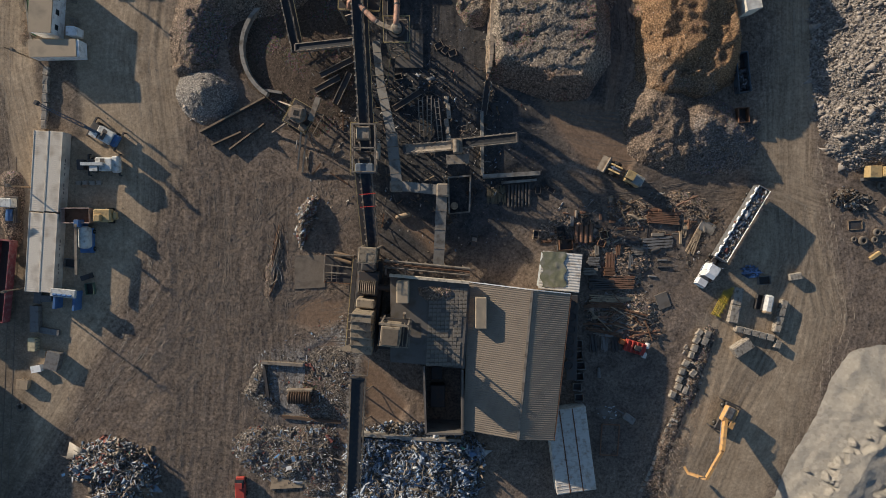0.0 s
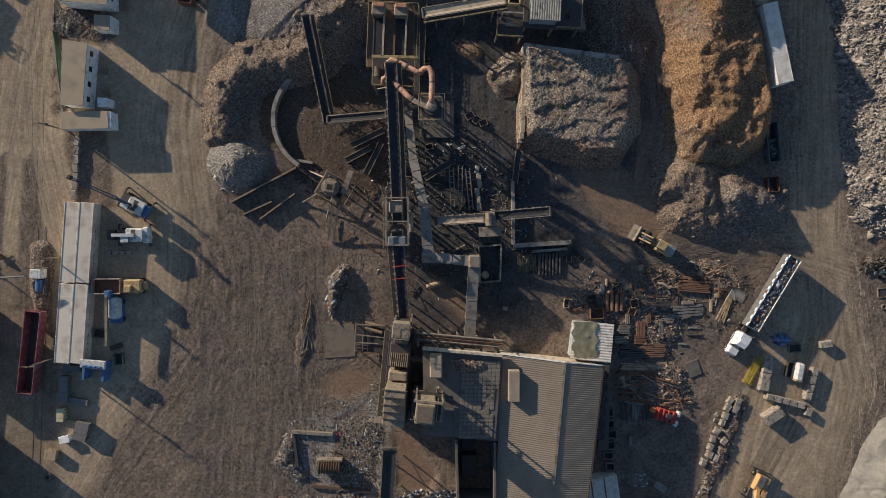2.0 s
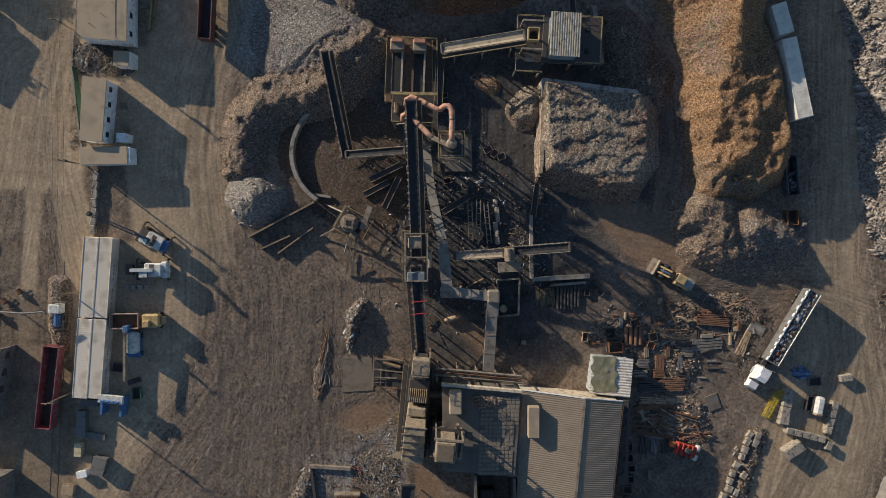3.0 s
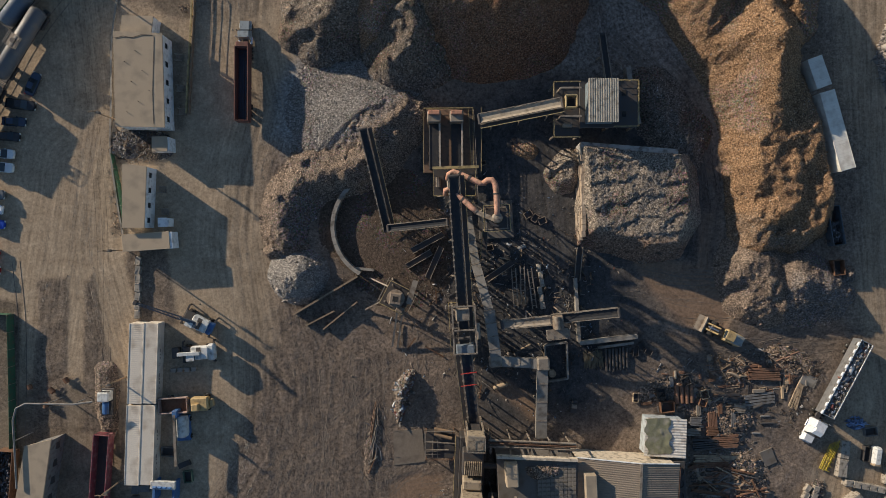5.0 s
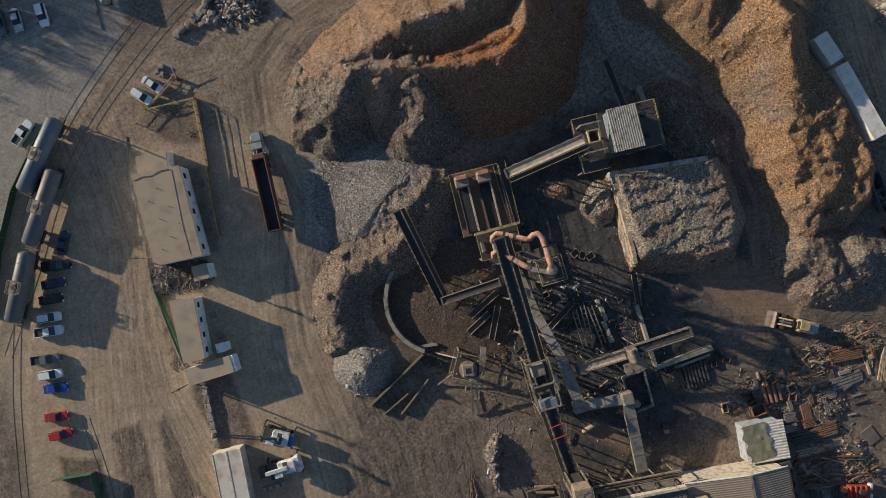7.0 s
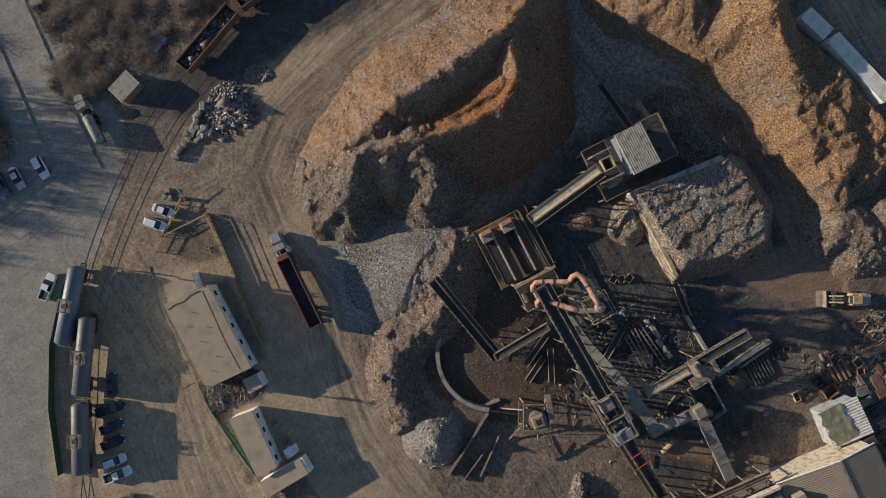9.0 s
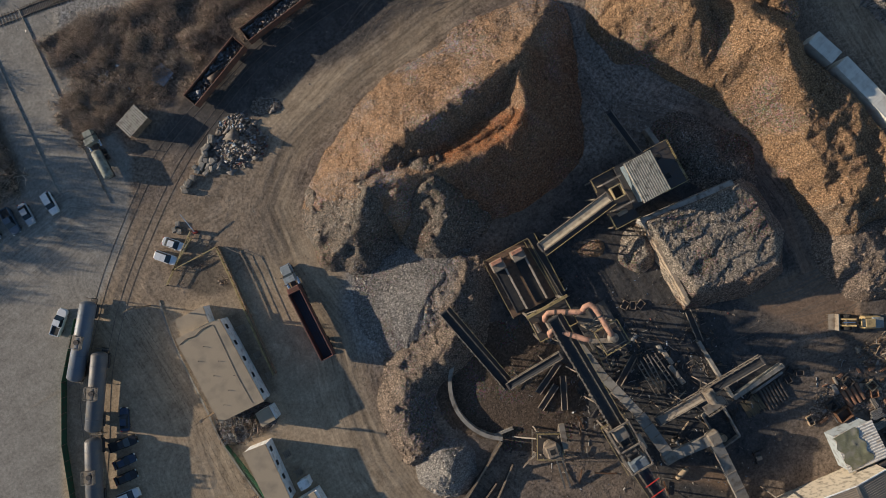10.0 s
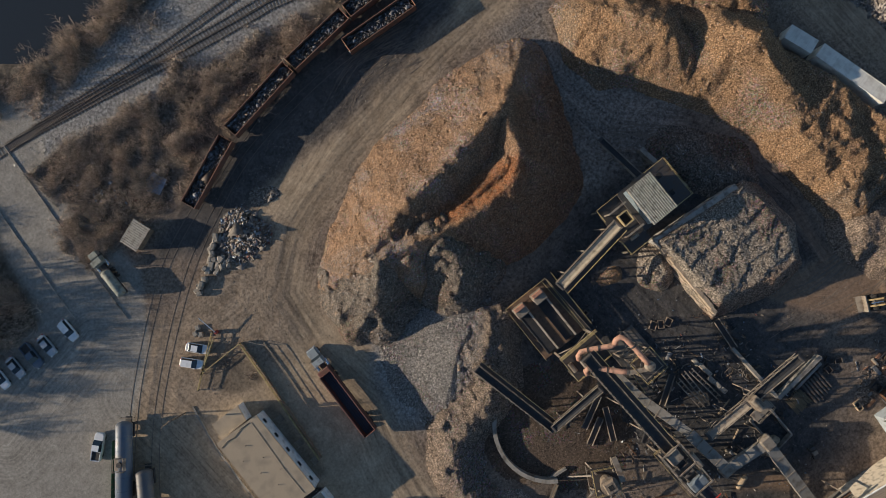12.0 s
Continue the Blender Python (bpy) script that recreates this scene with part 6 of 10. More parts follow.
pen = thing("round_pen_wall", "curved concrete wall of a round pen", "wall")
rad, cx, cy = 10.6, -27.4, 33.0
for k in range(17):
    a0, a1 = radians(98 + k * 8.2), radians(98 + (k + 1) * 8.2 - 0.3)
    q = []
    for r0, z in ((rad - 0.45, -0.2), (rad + 0.45, -0.2), (rad + 0.38, 1.7), (rad - 0.38, 1.7)):
        for a in (a0, a1):
            q.append((cx + r0 * math.cos(a), cy + r0 * math.sin(a), z))
    part("wall_block", Mesh().add(q, [(0, 1, 3, 2), (2, 3, 5, 4), (4, 5, 7, 6), (6, 7, 1, 0), (0, 2, 4, 6), (1, 7, 5, 3)]), conc, pen)
single("pen_sill", Mesh().beam((-34.4, 25.2, 0.5), (-30.4, 24.6, 0.5), 0.5, 0.9), conc, "short concrete sill closing the pen", "wall")
for a, b, wd, hh in (((-46.5, 16.8), (-33.6, 23.6), 1.0, 1.6), ((-44.4, 14.4), (-38.6, 17.0), 0.9, 0.8), ((-41.0, 13.5), (-34.0, 18.6), 0.8, 0.9)):
    rt = thing("retaining_panel", "leaning steel and timber retaining panel", "panel", group="retaining panels")
    part("panel", Mesh().beam((*a, hh / 2), (*b, hh / 2), 0.35, hh), dark_steel, rt)
    part("cap_rail", Mesh().beam((*a, hh), (*b, hh), wd * 0.35, 0.18), wood, rt, "weathered timber cap rail")

dust_steel = mat("caked_steel", (0.24, 0.19, 0.145), 0.85, scale=1.5, dirt=(0.13, 0.10, 0.075), dirty=0.45)
rtw = thing("shaker_tower", "small shaker tower with a square chute and splayed rails", "machine", pose(-26.0, 19.4, 0, 0, 0, -30))
part("drum", Mesh().lathe((0, 0, 4.4), (0, 0, 1), [(0, 1.2), (2.6, 1.7), (3.0, 1.7), (3.1, 1.1)], 16), dust_steel, rtw)
part("chute_mouth", Mesh().box(0, 0, 7.8, 2.3, 2.3, 0.9, 20, 0.8), dust_steel, rtw)
part("deck", Mesh().bbox(-2.5, 2.5, -2.5, 2.5, 4.2, 4.35, 0.02), dark_steel, rtw)
part("drive_box", Mesh().bbox(0.9, 2.3, -2.3, -1.0, 4.4, 5.6, 0.12), dust_steel, rtw)
part("side_frame", Mesh().beam((-3.0, -2.0, 3.0), (3.4, -2.0, 3.0), 0.16).beam((-3.0, 2.0, 3.0), (3.4, 2.0, 3.0), 0.16).beam((-3.0, -2.6, 2.6), (-3.0, 2.6, 2.6), 0.16).beam((3.2, -2.6, 2.6), (3.2, 2.6, 2.6), 0.16), steel, rtw)
part("stair", Mesh().beam((2.5, -2.4, 4.2), (5.4, -4.6, 0.0), 0.12).beam((3.1, -1.7, 4.2), (6.0, -3.9, 0.0), 0.12), steel, rtw)
part("chute_throat", Mesh().box(0, 0, 8.26, 0.95, 0.95, 0.06, 20), black, rtw)
for x in (-2, 2):
    for y in (-2, 2):
        part("leg", Mesh().beam((x * 1.3, y * 1.3, -0.2), (x * 0.8, y * 0.8, 5), 0.28), steel, rtw)
part("deck_ring", railing(Mesh(), [(-2.4, -2.4, 4.4), (2.4, -2.4, 4.4), (2.4, 2.4, 4.4), (-2.4, 2.4, 4.4), (-2.4, -2.4, 4.4)], 1.0, 1.2), yellow_rail, rtw)
part("trough", Mesh().box(2.2, 2.4, 6.6, 1.0, 4.6, 0.7, 10), steel, rtw)
part("inclined_rail", Mesh().beam((1.0, -1.5, 4.0), (3.6, -9.5, 0.4), 0.3).beam((2.0, -1.2, 4.0), (4.6, -9.2, 0.4), 0.3), steel, rtw)
part("inclined_rail", Mesh().beam((-1.5, -1, 3.4), (-4.5, -5.5, 0.3), 0.25).beam((-2.2, 1.0, 3.4), (-6.5, 0.5, 0.3), 0.25), steel, rtw)

sh = thing("shredder", "big tan-dusted scrap shredder with ribbed rotor cover and stepped infeed hood", "machine", pose(-13.6, -17.4, 0, 0, 0, -5.5))
dust = mat("dusty_shredder", (0.30, 0.245, 0.18), 0.85, 0.0, scale=1.4, dirt=(0.12, 0.092, 0.068), dirty=0.5)
part("base", Mesh().bbox(-2.6, 2.6, -9, 9, 0, 3.8, 0.2), dark_steel, sh)
part("head_box", Mesh().bbox(-1.6, 1.6, 9.2, 12.0, 9.0, 12.1, 0.15), dust, sh)
for x in (-1.5, 1.5):
    for y in (9.3, 11.9):
        part("tower_leg", Mesh().beam((x, y, -0.2), (x, y, 9.2), 0.3), steel, sh)
part("chute", Mesh().bbox(-1.4, 1.4, 7.3, 11.6, 2.5, 8.0, 0.3), dark_steel, sh)
part("head_rail", railing(Mesh(), [(-1.6, 9.2, 12.1), (1.6, 9.2, 12.1), (1.6, 12.0, 12.1), (-1.6, 12.0, 12.1), (-1.6, 9.2, 12.1)], 0.9, 0.9), steel, sh)
part("rotor_housing", Mesh().bbox(-2.0, 2.0, 2.6, 7.2, 3.8, 6.6, 0.2), dark_steel, sh)
for k in range(9):
    part("rotor_rib", Mesh().bbox(-1.6 + k * 0.38, -1.42 + k * 0.38, 3.0, 5.4, 6.6, 7.6, 0.06), dust, sh)
part("rotor_cap", Mesh().bbox(-1.8, 1.8, 0.2, 2.0, 3.8, 7.6, 0.25), dust, sh)
for k in range(5):
    part("infeed_hood", Mesh().bbox(-1.9 - 0.05 * k, 1.9 + 0.05 * k, -1.7 - 1.7 * k, -0.1 - 1.7 * k, 4.0, 12.4 - 1.15 * k, 0.12), dust, sh)
    part("hood_rail", Mesh().beam((-2.4, -0.2 - 1.7 * k, 12.5 - 1.15 * k), (2.2, -0.2 - 1.7 * k, 12.5 - 1.15 * k), 0.14, 0.2), steel, sh)
part("chute_cage", railing(Mesh(), [(-1.8, -12.8, 6), (1.6, -12.8, 6), (1.6, -9.6, 6.4), (-1.8, -9.6, 6.4), (-1.8, -12.8, 6)], 1.0, 0.8), steel, sh)
part("side_plate", Mesh().prism([(-2.0, -8.8), (-2.1, -7.2), (-5.2, -8.6)], 5.4, 5.5), dust, sh, "tan wedge plate")
part("walkway", Mesh().bbox(-3.4, -2.6, -8, 9, 3.6, 3.7, 0.02), dark_steel, sh)
part("handrail", railing(Mesh(), [(-3.4, -8, 3.7), (-3.4, 9, 3.7)], 1.1, 1.5), yellow_rail, sh)
part("drive_shaft", Mesh().cyl((2.0, 4.2, 5.2), (4.6, 4.2, 5.2), 0.6), dark_steel, sh)
mh = thing("shredder_motor", "dusty square motor housing on a steel frame", "machine", pose(-8.2, -21.0, 0, 0, 0, -5.5))
part("housing", Mesh().bbox(-1.75, 1.75, -1.9, 1.75, 9.5, 15.6, 0.15), dust, mh)
part("lid_dirt", Mesh().bbox(-1.45, 1.45, -1.6, 1.4, 15.6, 15.75, 0.1), mat("lid_crust", (0.19, 0.15, 0.11), 0.95, scale=1.5, fine=6), mh, "crust of brown dirt")
for z in (5.4, 9.3):
    part("deck", Mesh().bbox(-2.5, 3.2, -2.9, 2.3, z, z + 0.14, 0.02), dark_steel, mh)
    part("deck_rail", railing(Mesh(), [(-2.5, -2.9, z + 0.1), (3.2, -2.9, z + 0.1), (3.2, 2.3, z + 0.1)], 1.0, 1.2), steel, mh)
for y in (-2.1, 2.1):
    part("brace", Mesh().beam((-2.0, y, 0.2), (3.0, y, 5.2), 0.16).beam((3.0, y, 5.6), (-2.0, y, 9.2), 0.16), steel, mh)
part("frame", Mesh().beam((-2.2, 2.1, 15.2), (3.0, 2.1, 15.2), 0.4, 0.3), dust, mh)
part("side_frame", Mesh().beam((3.0, 2.1, 12.2), (3.0, -2.4, 12.2), 0.24).beam((2.2, 2.1, 12.2), (2.2, -2.2, 12.2), 0.2), dust, mh)
for x in (-2.0, 3.2):
    for y in (-2.3, 2.3):
        part("leg", Mesh().beam((x * 0.92, y * 0.9, -0.2), (x * 0.92, y * 0.9, 15.2 if y > 0 else 12.2), 0.28), steel, mh)
part("handrail", railing(Mesh(), [(3.4, -3, 9.4), (3.4, 2.2, 9.4)], 1.0, 1.2), steel, mh)

side = thing("side_platform", "rusty pipe-railed platform beside the shredder", "platform", pose(-19.5, -9.5, 0, 0, 0, -3))
part("deck", Mesh().bbox(-2.6, 3.2, -3.4, 2.2, 1.4, 1.6, 0.02), dark_steel, side)
for x in (-2.4, 3.0):
    for y in (-3.2, 2.0):
        part("post", Mesh().beam((x, y, -0.2), (x, y, 2.8), 0.2), rust, side)
part("rail", Mesh().beam((-2.6, 2.2, 2.6), (3.2, 2.2, 2.6), 0.2).beam((-2.6, 0.2, 2.6), (3.2, -0.2, 2.6), 0.2).beam((-2.6, -1.4, 2.6), (2.0, -1.4, 2.6), 0.2).beam((-2.6, 2.2, 2.6), (-2.6, -3.4, 2.6), 0.2), steel, side)
part("roller", Mesh().cyl((-0.8, 1.6, 2.3), (2.6, 0.7, 2.3), 0.35).cyl((-0.8, 2.6, 2.3), (2.6, 1.9, 2.3), 0.35), mat("ochre_roller", (0.27, 0.185, 0.115), 0.7), side, "ochre rollers")
part("grate", Mesh().beam((-2.4, -2.6, 1.75), (0.4, -2.6, 1.75), 0.1).beam((-2.4, -2.0, 1.75), (0.4, -2.0, 1.75), 0.1).beam((-1.2, -3.2, 1.8), (-1.2, 0.2, 1.8), 0.12).beam((-0.2, -3.2, 1.8), (-0.2, 0.2, 1.8), 0.12), steel, side)
part("guard_rail", railing(Mesh(), [(-2.6, -3.4, 1.6), (3.2, -3.4, 1.6)], 1.0, 1.0), rust, side)
part("guard_rail", railing(Mesh(), [(-2.6, -3.4, 1.6), (-2.6, 2.2, 1.6)], 1.0, 1.0), rust, side)
br = thing("pipe_bridge", "pipe rack running along the annex parapet", "rack")
for y0 in (0, 0.7, 1.3):
    part("pipe", Mesh().cyl((-10.0, -9.4 + y0, 6.4 + y0 * 0.3), (6.4, -11.0 + y0, 6.4 + y0 * 0.3), 0.22, n=8), rust if y0 == 0.7 else steel, br)
for k in range(5):
    part("bracket", Mesh().beam((-9.5 + k * 3.7, -7.8 - k * 0.36, 6.1), (-9.7 + k * 3.7, -10.9 - k * 0.36, 6.1), 0.3).beam((-9.5 + k * 3.7, -8.2 - k * 0.36, -0.2), (-9.5 + k * 3.7, -8.2 - k * 0.36, 6.1), 0.2), steel, br)

# bunker walls
pale_block = mat("pale_block", (0.44, 0.41, 0.37), 0.9, scale=0.8, dirty=0.4)
bw = thing("bunker_wall", "concrete block wall holding back the pale heap", "wall")
for k in range(10):
    x = 10.8 + k * 1.86
    part("wall_block", Mesh().beam((x, 46.75 - k * 0.235, 1.6), (x + 1.82, 46.75 - k * 0.235 - 0.23, 1.7), 1.0, 4.2), pale_block, bw)
part("end_block", Mesh().beam((10.75, 46.9, 1.5), (11.15, 44.7, 1.5), 0.4, 3.7), pale_block, bw, "pale end block")
lean_m = mat("tan_block", (0.42, 0.33, 0.245), 0.9, scale=1.2, dirty=0.3)
for k in range(13):
    for lay in range(3):
        y = 44.2 - k * 1.22 - (0.6 if lay == 1 else 0)
        x = 10.7 - 0.045 * k + rr.uniform(-0.1, 0.1) + 0.16 * lay
        if lay < 2 or rr.random() < 0.75:
            part("wall_block", Mesh().box(x, y, 0.6 + lay * 1.25, 0.75, 1.15, 1.22, rr.uniform(-6, 6) + 88 - 90), lean_m, bw)



# ---- more of the plant's steelwork ----
bd = thing("belt_drive", "dusty drive box with a railed side platform on the cross conveyor", "machine", pose(4.0, 13.4, 0, 0, 0, 3))
part("housing", Mesh().bbox(-0.9, 0.9, -1.3, 1.3, 6.4, 8.3, 0.15), dust_steel, bd)
part("roller_cover", Mesh().lathe((-0.3, -1.2, 8.3), (0, 1, 0), [(0, 0.3), (0.05, 0.5), (2.35, 0.5), (2.4, 0.3)], 14), steel, bd)
part("platform", Mesh().bbox(-2.2, 2.0, -3.2, -1.4, 6.2, 6.35, 0.02), steel, bd)
part("platform_rail", railing(Mesh(), [(-2.2, -1.4, 6.3), (-2.2, -3.2, 6.3), (2.0, -3.2, 6.3), (2.0, -1.4, 6.3)], 1.0, 1.0), steel, bd)
for x in (-2.0, 1.8):
    part("leg", Mesh().beam((x, -3.0, -0.2), (x, -3.0, 6.3), 0.2), steel, bd)
part("upper_rail", railing(Mesh(), [(-2.0, 1.5, 6.6), (3.0, 1.5, 6.6)], 1.0, 1.2), steel, bd)
for k, (x, y, rz, sx, sy, h) in enumerate(((-8.0, 44.5, 8, 1.2, 0.8, 1.0), (0.5, 34.0, 30, 1.6, 1.2, 0.5), (1.8, 33.2, 55, 1.5, 1.1, 0.5), (3.2, 32.6, 20, 1.5, 1.2, 0.5), (-7.5, 27.8, 12, 1.4, 1.0, 0.8))):
    cr = thing("open_crate", "small open dusty steel crate near the cyclone", "crate", pose(x, y, 0, 0, 0, rz), "plant crates")
    for a, b in (((-sx / 2, -sy / 2), (sx / 2, -sy / 2)), ((sx / 2, -sy / 2), (sx / 2, sy / 2)), ((sx / 2, sy / 2), (-sx / 2, sy / 2)), ((-sx / 2, sy / 2), (-sx / 2, -sy / 2))):
        part("side", Mesh().beam((*a, h / 2), (*b, h / 2), 0.1, h), dust_steel, cr)
    part("floor", Mesh().bbox(-sx / 2, sx / 2, -sy / 2, sy / 2, 0.0, 0.1, 0.01), dark_steel, cr)
for a, b in (((-9.9, 36.8, 0), (-9.9, 54.6, 0)), ((-9.0, 26.0, 0), (-8.4, 31.0, 0))):
    wk = thing("walkway", "narrow railed steel walkway beside the plant", "walkway", group="plant walkways")
    A, B = Vector(a), Vector(b)
    d = (B - A).normalized()
    s = Vector((-d.y, d.x, 0))
    up = Vector((0, 0, 1.9))
    part("grating", Mesh().beam(A + up, B + up, 1.0, 0.1), dark_steel, wk)
    for sg in (-0.5, 0.5):
        part("handrail", railing(Mesh(), [tuple(A + s * sg + up), tuple(B + s * sg + up)], 1.0, 1.6), yellow_rail if sg > 0 else steel, wk)
    n = max(2, int((B - A).length / 4))
    for i in range(n + 1):
        q = A.lerp(B, i / n)
        part("post", Mesh().beam(q + Vector((0, 0, -0.2)), q + up, 0.16), steel, wk)

# ---- vehicles ----
PAINT = {
    "white": (0.78, 0.78, 0.78), "silver": (0.42, 0.44, 0.46), "dark blue": (0.03, 0.05, 0.09), "blue": (0.02, 0.07, 0.42), "black": (0.02, 0.022, 0.026),
    "red": (0.42, 0.03, 0.035), "grey": (0.16, 0.165, 0.17), "slate": (0.09, 0.12, 0.16)}


def paint(key):
    return mat("paint_" + key.replace(" ", "_"), PAINT[key], 0.25, 0.1, var=0.05, bump=0.0, dirty=0.08, spec=0.6)


tyre_m = mat("tyre_rubber", (0.022, 0.021, 0.02), 0.85, dirty=0.3)
rim_m = mat("steel_rim", (0.45, 0.45, 0.45), 0.4, 0.7)
lamp_m = mat("lamp_lens", (0.70, 0.70, 0.66), 0.15)
tail_m = mat("tail_lens", (0.35, 0.02, 0.02), 0.2)
chrome = mat("chrome", (0.75, 0.75, 0.76), 0.15, 0.95, var=0.05, bump=0, dirty=0.05)


def wheel(parent, x, y, r=0.34, w=0.24, name="wheel"):
    o = part(name, Mesh().lathe((x, y - w / 2, r), (0, 1, 0), [(0, r * 0.62), (0.02, r * 0.92), (0.06, r), (w - 0.06, r), (w - 0.02, r * 0.92), (w, r * 0.62)], 16), tyre_m, parent)
    part("rim", Mesh().lathe((x, y - w / 2 - 0.01, r), (0, 1, 0), [(0, r * 0.2), (0.03, r * 0.58), (w - 0.01, r * 0.58), (w + 0.02, r * 0.2)], 12), rim_m, o)
    return o


def taper(m, x0, x1, w, z0, X0, X1, W, z1):
    """A frustum between a lower and an upper rectangle."""
    q = [(x0, -w / 2, z0), (x1, -w / 2, z0), (x1, w / 2, z0), (x0, w / 2, z0), (X0, -W / 2, z1), (X1, -W / 2, z1), (X1, W / 2, z1), (X0, W / 2, z1)]
    return m.add(q, [(3, 2, 1, 0), (4, 5, 6, 7), (0, 1, 5, 4), (1, 2, 6, 5), (2, 3, 7, 6), (3, 0, 4, 7)])


def car(x, y, ang, key, label, kind="sedan", group="parked cars", z=0.0):
    t = thing("pickup_truck" if kind == "pickup" else "car", label, "pickup" if kind == "pickup" else "car", pose(x, y, z, 0, 0, ang), group)
    pm = paint(key)
    L, W = {"sedan": (4.7, 1.82), "suv": (4.7, 1.88), "pickup": (5.7, 1.98)}[kind]
    body = Mesh()
    # plan outline with rounded corners, drawn up in three rings so that the flanks curve
    def ring(k, zz, ins):
        h, b = L / 2 - ins, W / 2 - ins * 0.7
        return [(h - 0.05, -b * 0.55, zz), (h, 0, zz), (h - 0.05, b * 0.55, zz), (h - 0.35, b * 0.92, zz), (h - 0.9, b, zz), (-h + 0.6, b, zz), (-h + 0.2, b * 0.93, zz), (-h, b * 0.6, zz), (-h, -b * 0.6, zz), (-h + 0.2, -b * 0.93, zz), (-h + 0.6, -b, zz), (h - 0.9, -b, zz), (h - 0.35, -b * 0.92, zz)]
    top = {"sedan": 0.92, "suv": 1.0, "pickup": 1.08}[kind]
    rings = [ring(0, 0.28, 0.10), ring(1, 0.55, 0.0), ring(2, top - 0.08, 0.04), ring(3, top, 0.16)]
    n = 13
    q = [p0 for r0 in rings for p0 in r0]
    f = [tuple(range(n - 1, -1, -1))]
    for k in range(3):
        f += [(k * n + i, k * n + (i + 1) % n, (k + 1) * n + (i + 1) % n, (k + 1) * n + i) for i in range(n)]
    f.append(tuple(range(3 * n, 4 * n)))
    body.add(q, f)
    part("body", body, pm, t)
    g = Mesh()
    if kind == "sedan":
        taper(g, -1.75, 1.05, 1.62, top - 0.02, -1.05, 0.25, 1.22, 1.42)
        rf = (-1.02, 0.22, 1.2, 1.425)
    elif kind == "suv":
        taper(g, -2.1, 1.1, 1.66, top - 0.02, -1.85, 0.35, 1.32, 1.66)
        rf = (-1.85, 0.30, 1.32, 1.665)
    else:
        taper(g, -0.75, 1.35, 1.74, top - 0.02, -0.6, 0.65, 1.40, 1.82)
        rf = (-0.58, 0.60, 1.38, 1.825)
    part("window_glass", g, glass_mat(), t, "dark tinted windows")
    part("roof_panel", Mesh().bbox(rf[0], rf[1], -rf[2] / 2, rf[2] / 2, rf[3] - 0.04, rf[3] + 0.05, 0.05), pm, t)
    if kind == "pickup":
        part("bed", Mesh().bbox(-2.55, -0.95, -0.78, 0.78, top - 0.02, top + 0.015, 0.01), mat("bed_liner", (0.03, 0.03, 0.032), 0.7), t, "dark empty bed")
        for yy in (-0.86, 0.86):
            part("bed_rail", Mesh().bbox(-2.7, -0.8, yy - 0.07, yy + 0.07, top - 0.05, top + 0.22, 0.03), pm, t)
        part("tailgate", Mesh().bbox(-2.74, -2.62, -0.84, 0.84, top - 0.3, top + 0.2, 0.03), pm, t)
    for yy in (-0.62, 0.62):
        part("headlight", Mesh().bbox(L / 2 - 0.2, L / 2 + 0.0, yy - 0.2, yy + 0.2, 0.62, 0.78, 0.03), lamp_m, t)
        part("tail_light", Mesh().bbox(-L / 2 - 0.01, -L / 2 + 0.12, yy - 0.2, yy + 0.2, 0.68, 0.86, 0.03), tail_m, t)
        part("side_mirror", Mesh().bbox(0.55, 0.75, yy * 1.5 - 0.09, yy * 1.5 + 0.09, top, top + 0.14, 0.03), pm, t)
    for xx in (L * 0.30, -L * 0.29):
        for yy in (-W / 2 + 0.12, W / 2 - 0.12):
            wheel(t, xx, yy, 0.39 if kind == "pickup" else 0.33)
    return t


# two cars by the fence corner, the west lot, the row beside the tank wagons
car(-69.4, 88.9, -50, "white", "clean white parked sedan with dark glass", "sedan")
car(-72.1, 87.4, -49, "white", "clean white parked crossover with dark glass", "suv")
car(-86.3, 108.2, -90, "white", "white parked crossover by the street edge", "suv")
car(-91.4, 108.7, -90, "silver", "silver-blue parked sedan on the street lot", "sedan")
car(-94.8, 109.1, -91, "slate", "slate-grey parked pickup on the street lot", "pickup")
car(-98.8, 109.5, -91, "silver", "silver parked sedan on the street lot", "sedan")
car(-102.4, 109.8, -92, "white", "white parked sedan at the lot's end", "sedan")
car(-96.4, 87.1, 40, "white", "white pickup with an empty black bed", "pickup", "pickups")
car(-94.9, 64.3, 63, "dark blue", "dark blue parked sedan near the tank wagons", "sedan")
car(-97.4, 60.4, -10, "black", "black parked pickup in the row of cars", "pickup")
car(-99.0, 57.2, -6, "dark blue", "dark blue parked sedan in the row of cars", "sedan")
car(-100.3, 54.4, -7, "black", "black parked sedan in the row of cars", "sedan")
car(-101.6, 51.1, -8, "white", "white parked crossover in the row of cars", "suv")
car(-102.4, 48.5, -8, "white", "white parked pickup in the row of cars", "pickup")
car(-104.5, 43.4, -9, "grey", "dusty grey parked pickup in the row of cars", "pickup")
car(-104.5, 40.3, -6, "white", "white parked crossover with dark glass in the row", "suv")
car(-104.3, 37.5, -9, "blue", "bright blue parked sedan in the row of cars", "sedan")
car(-105.7, 32.1, -10, "red", "red parked sedan at the end of the row", "sedan")
car(-105.8, 28.5, -4, "red", "faded red parked crossover at the end of the row", "suv")


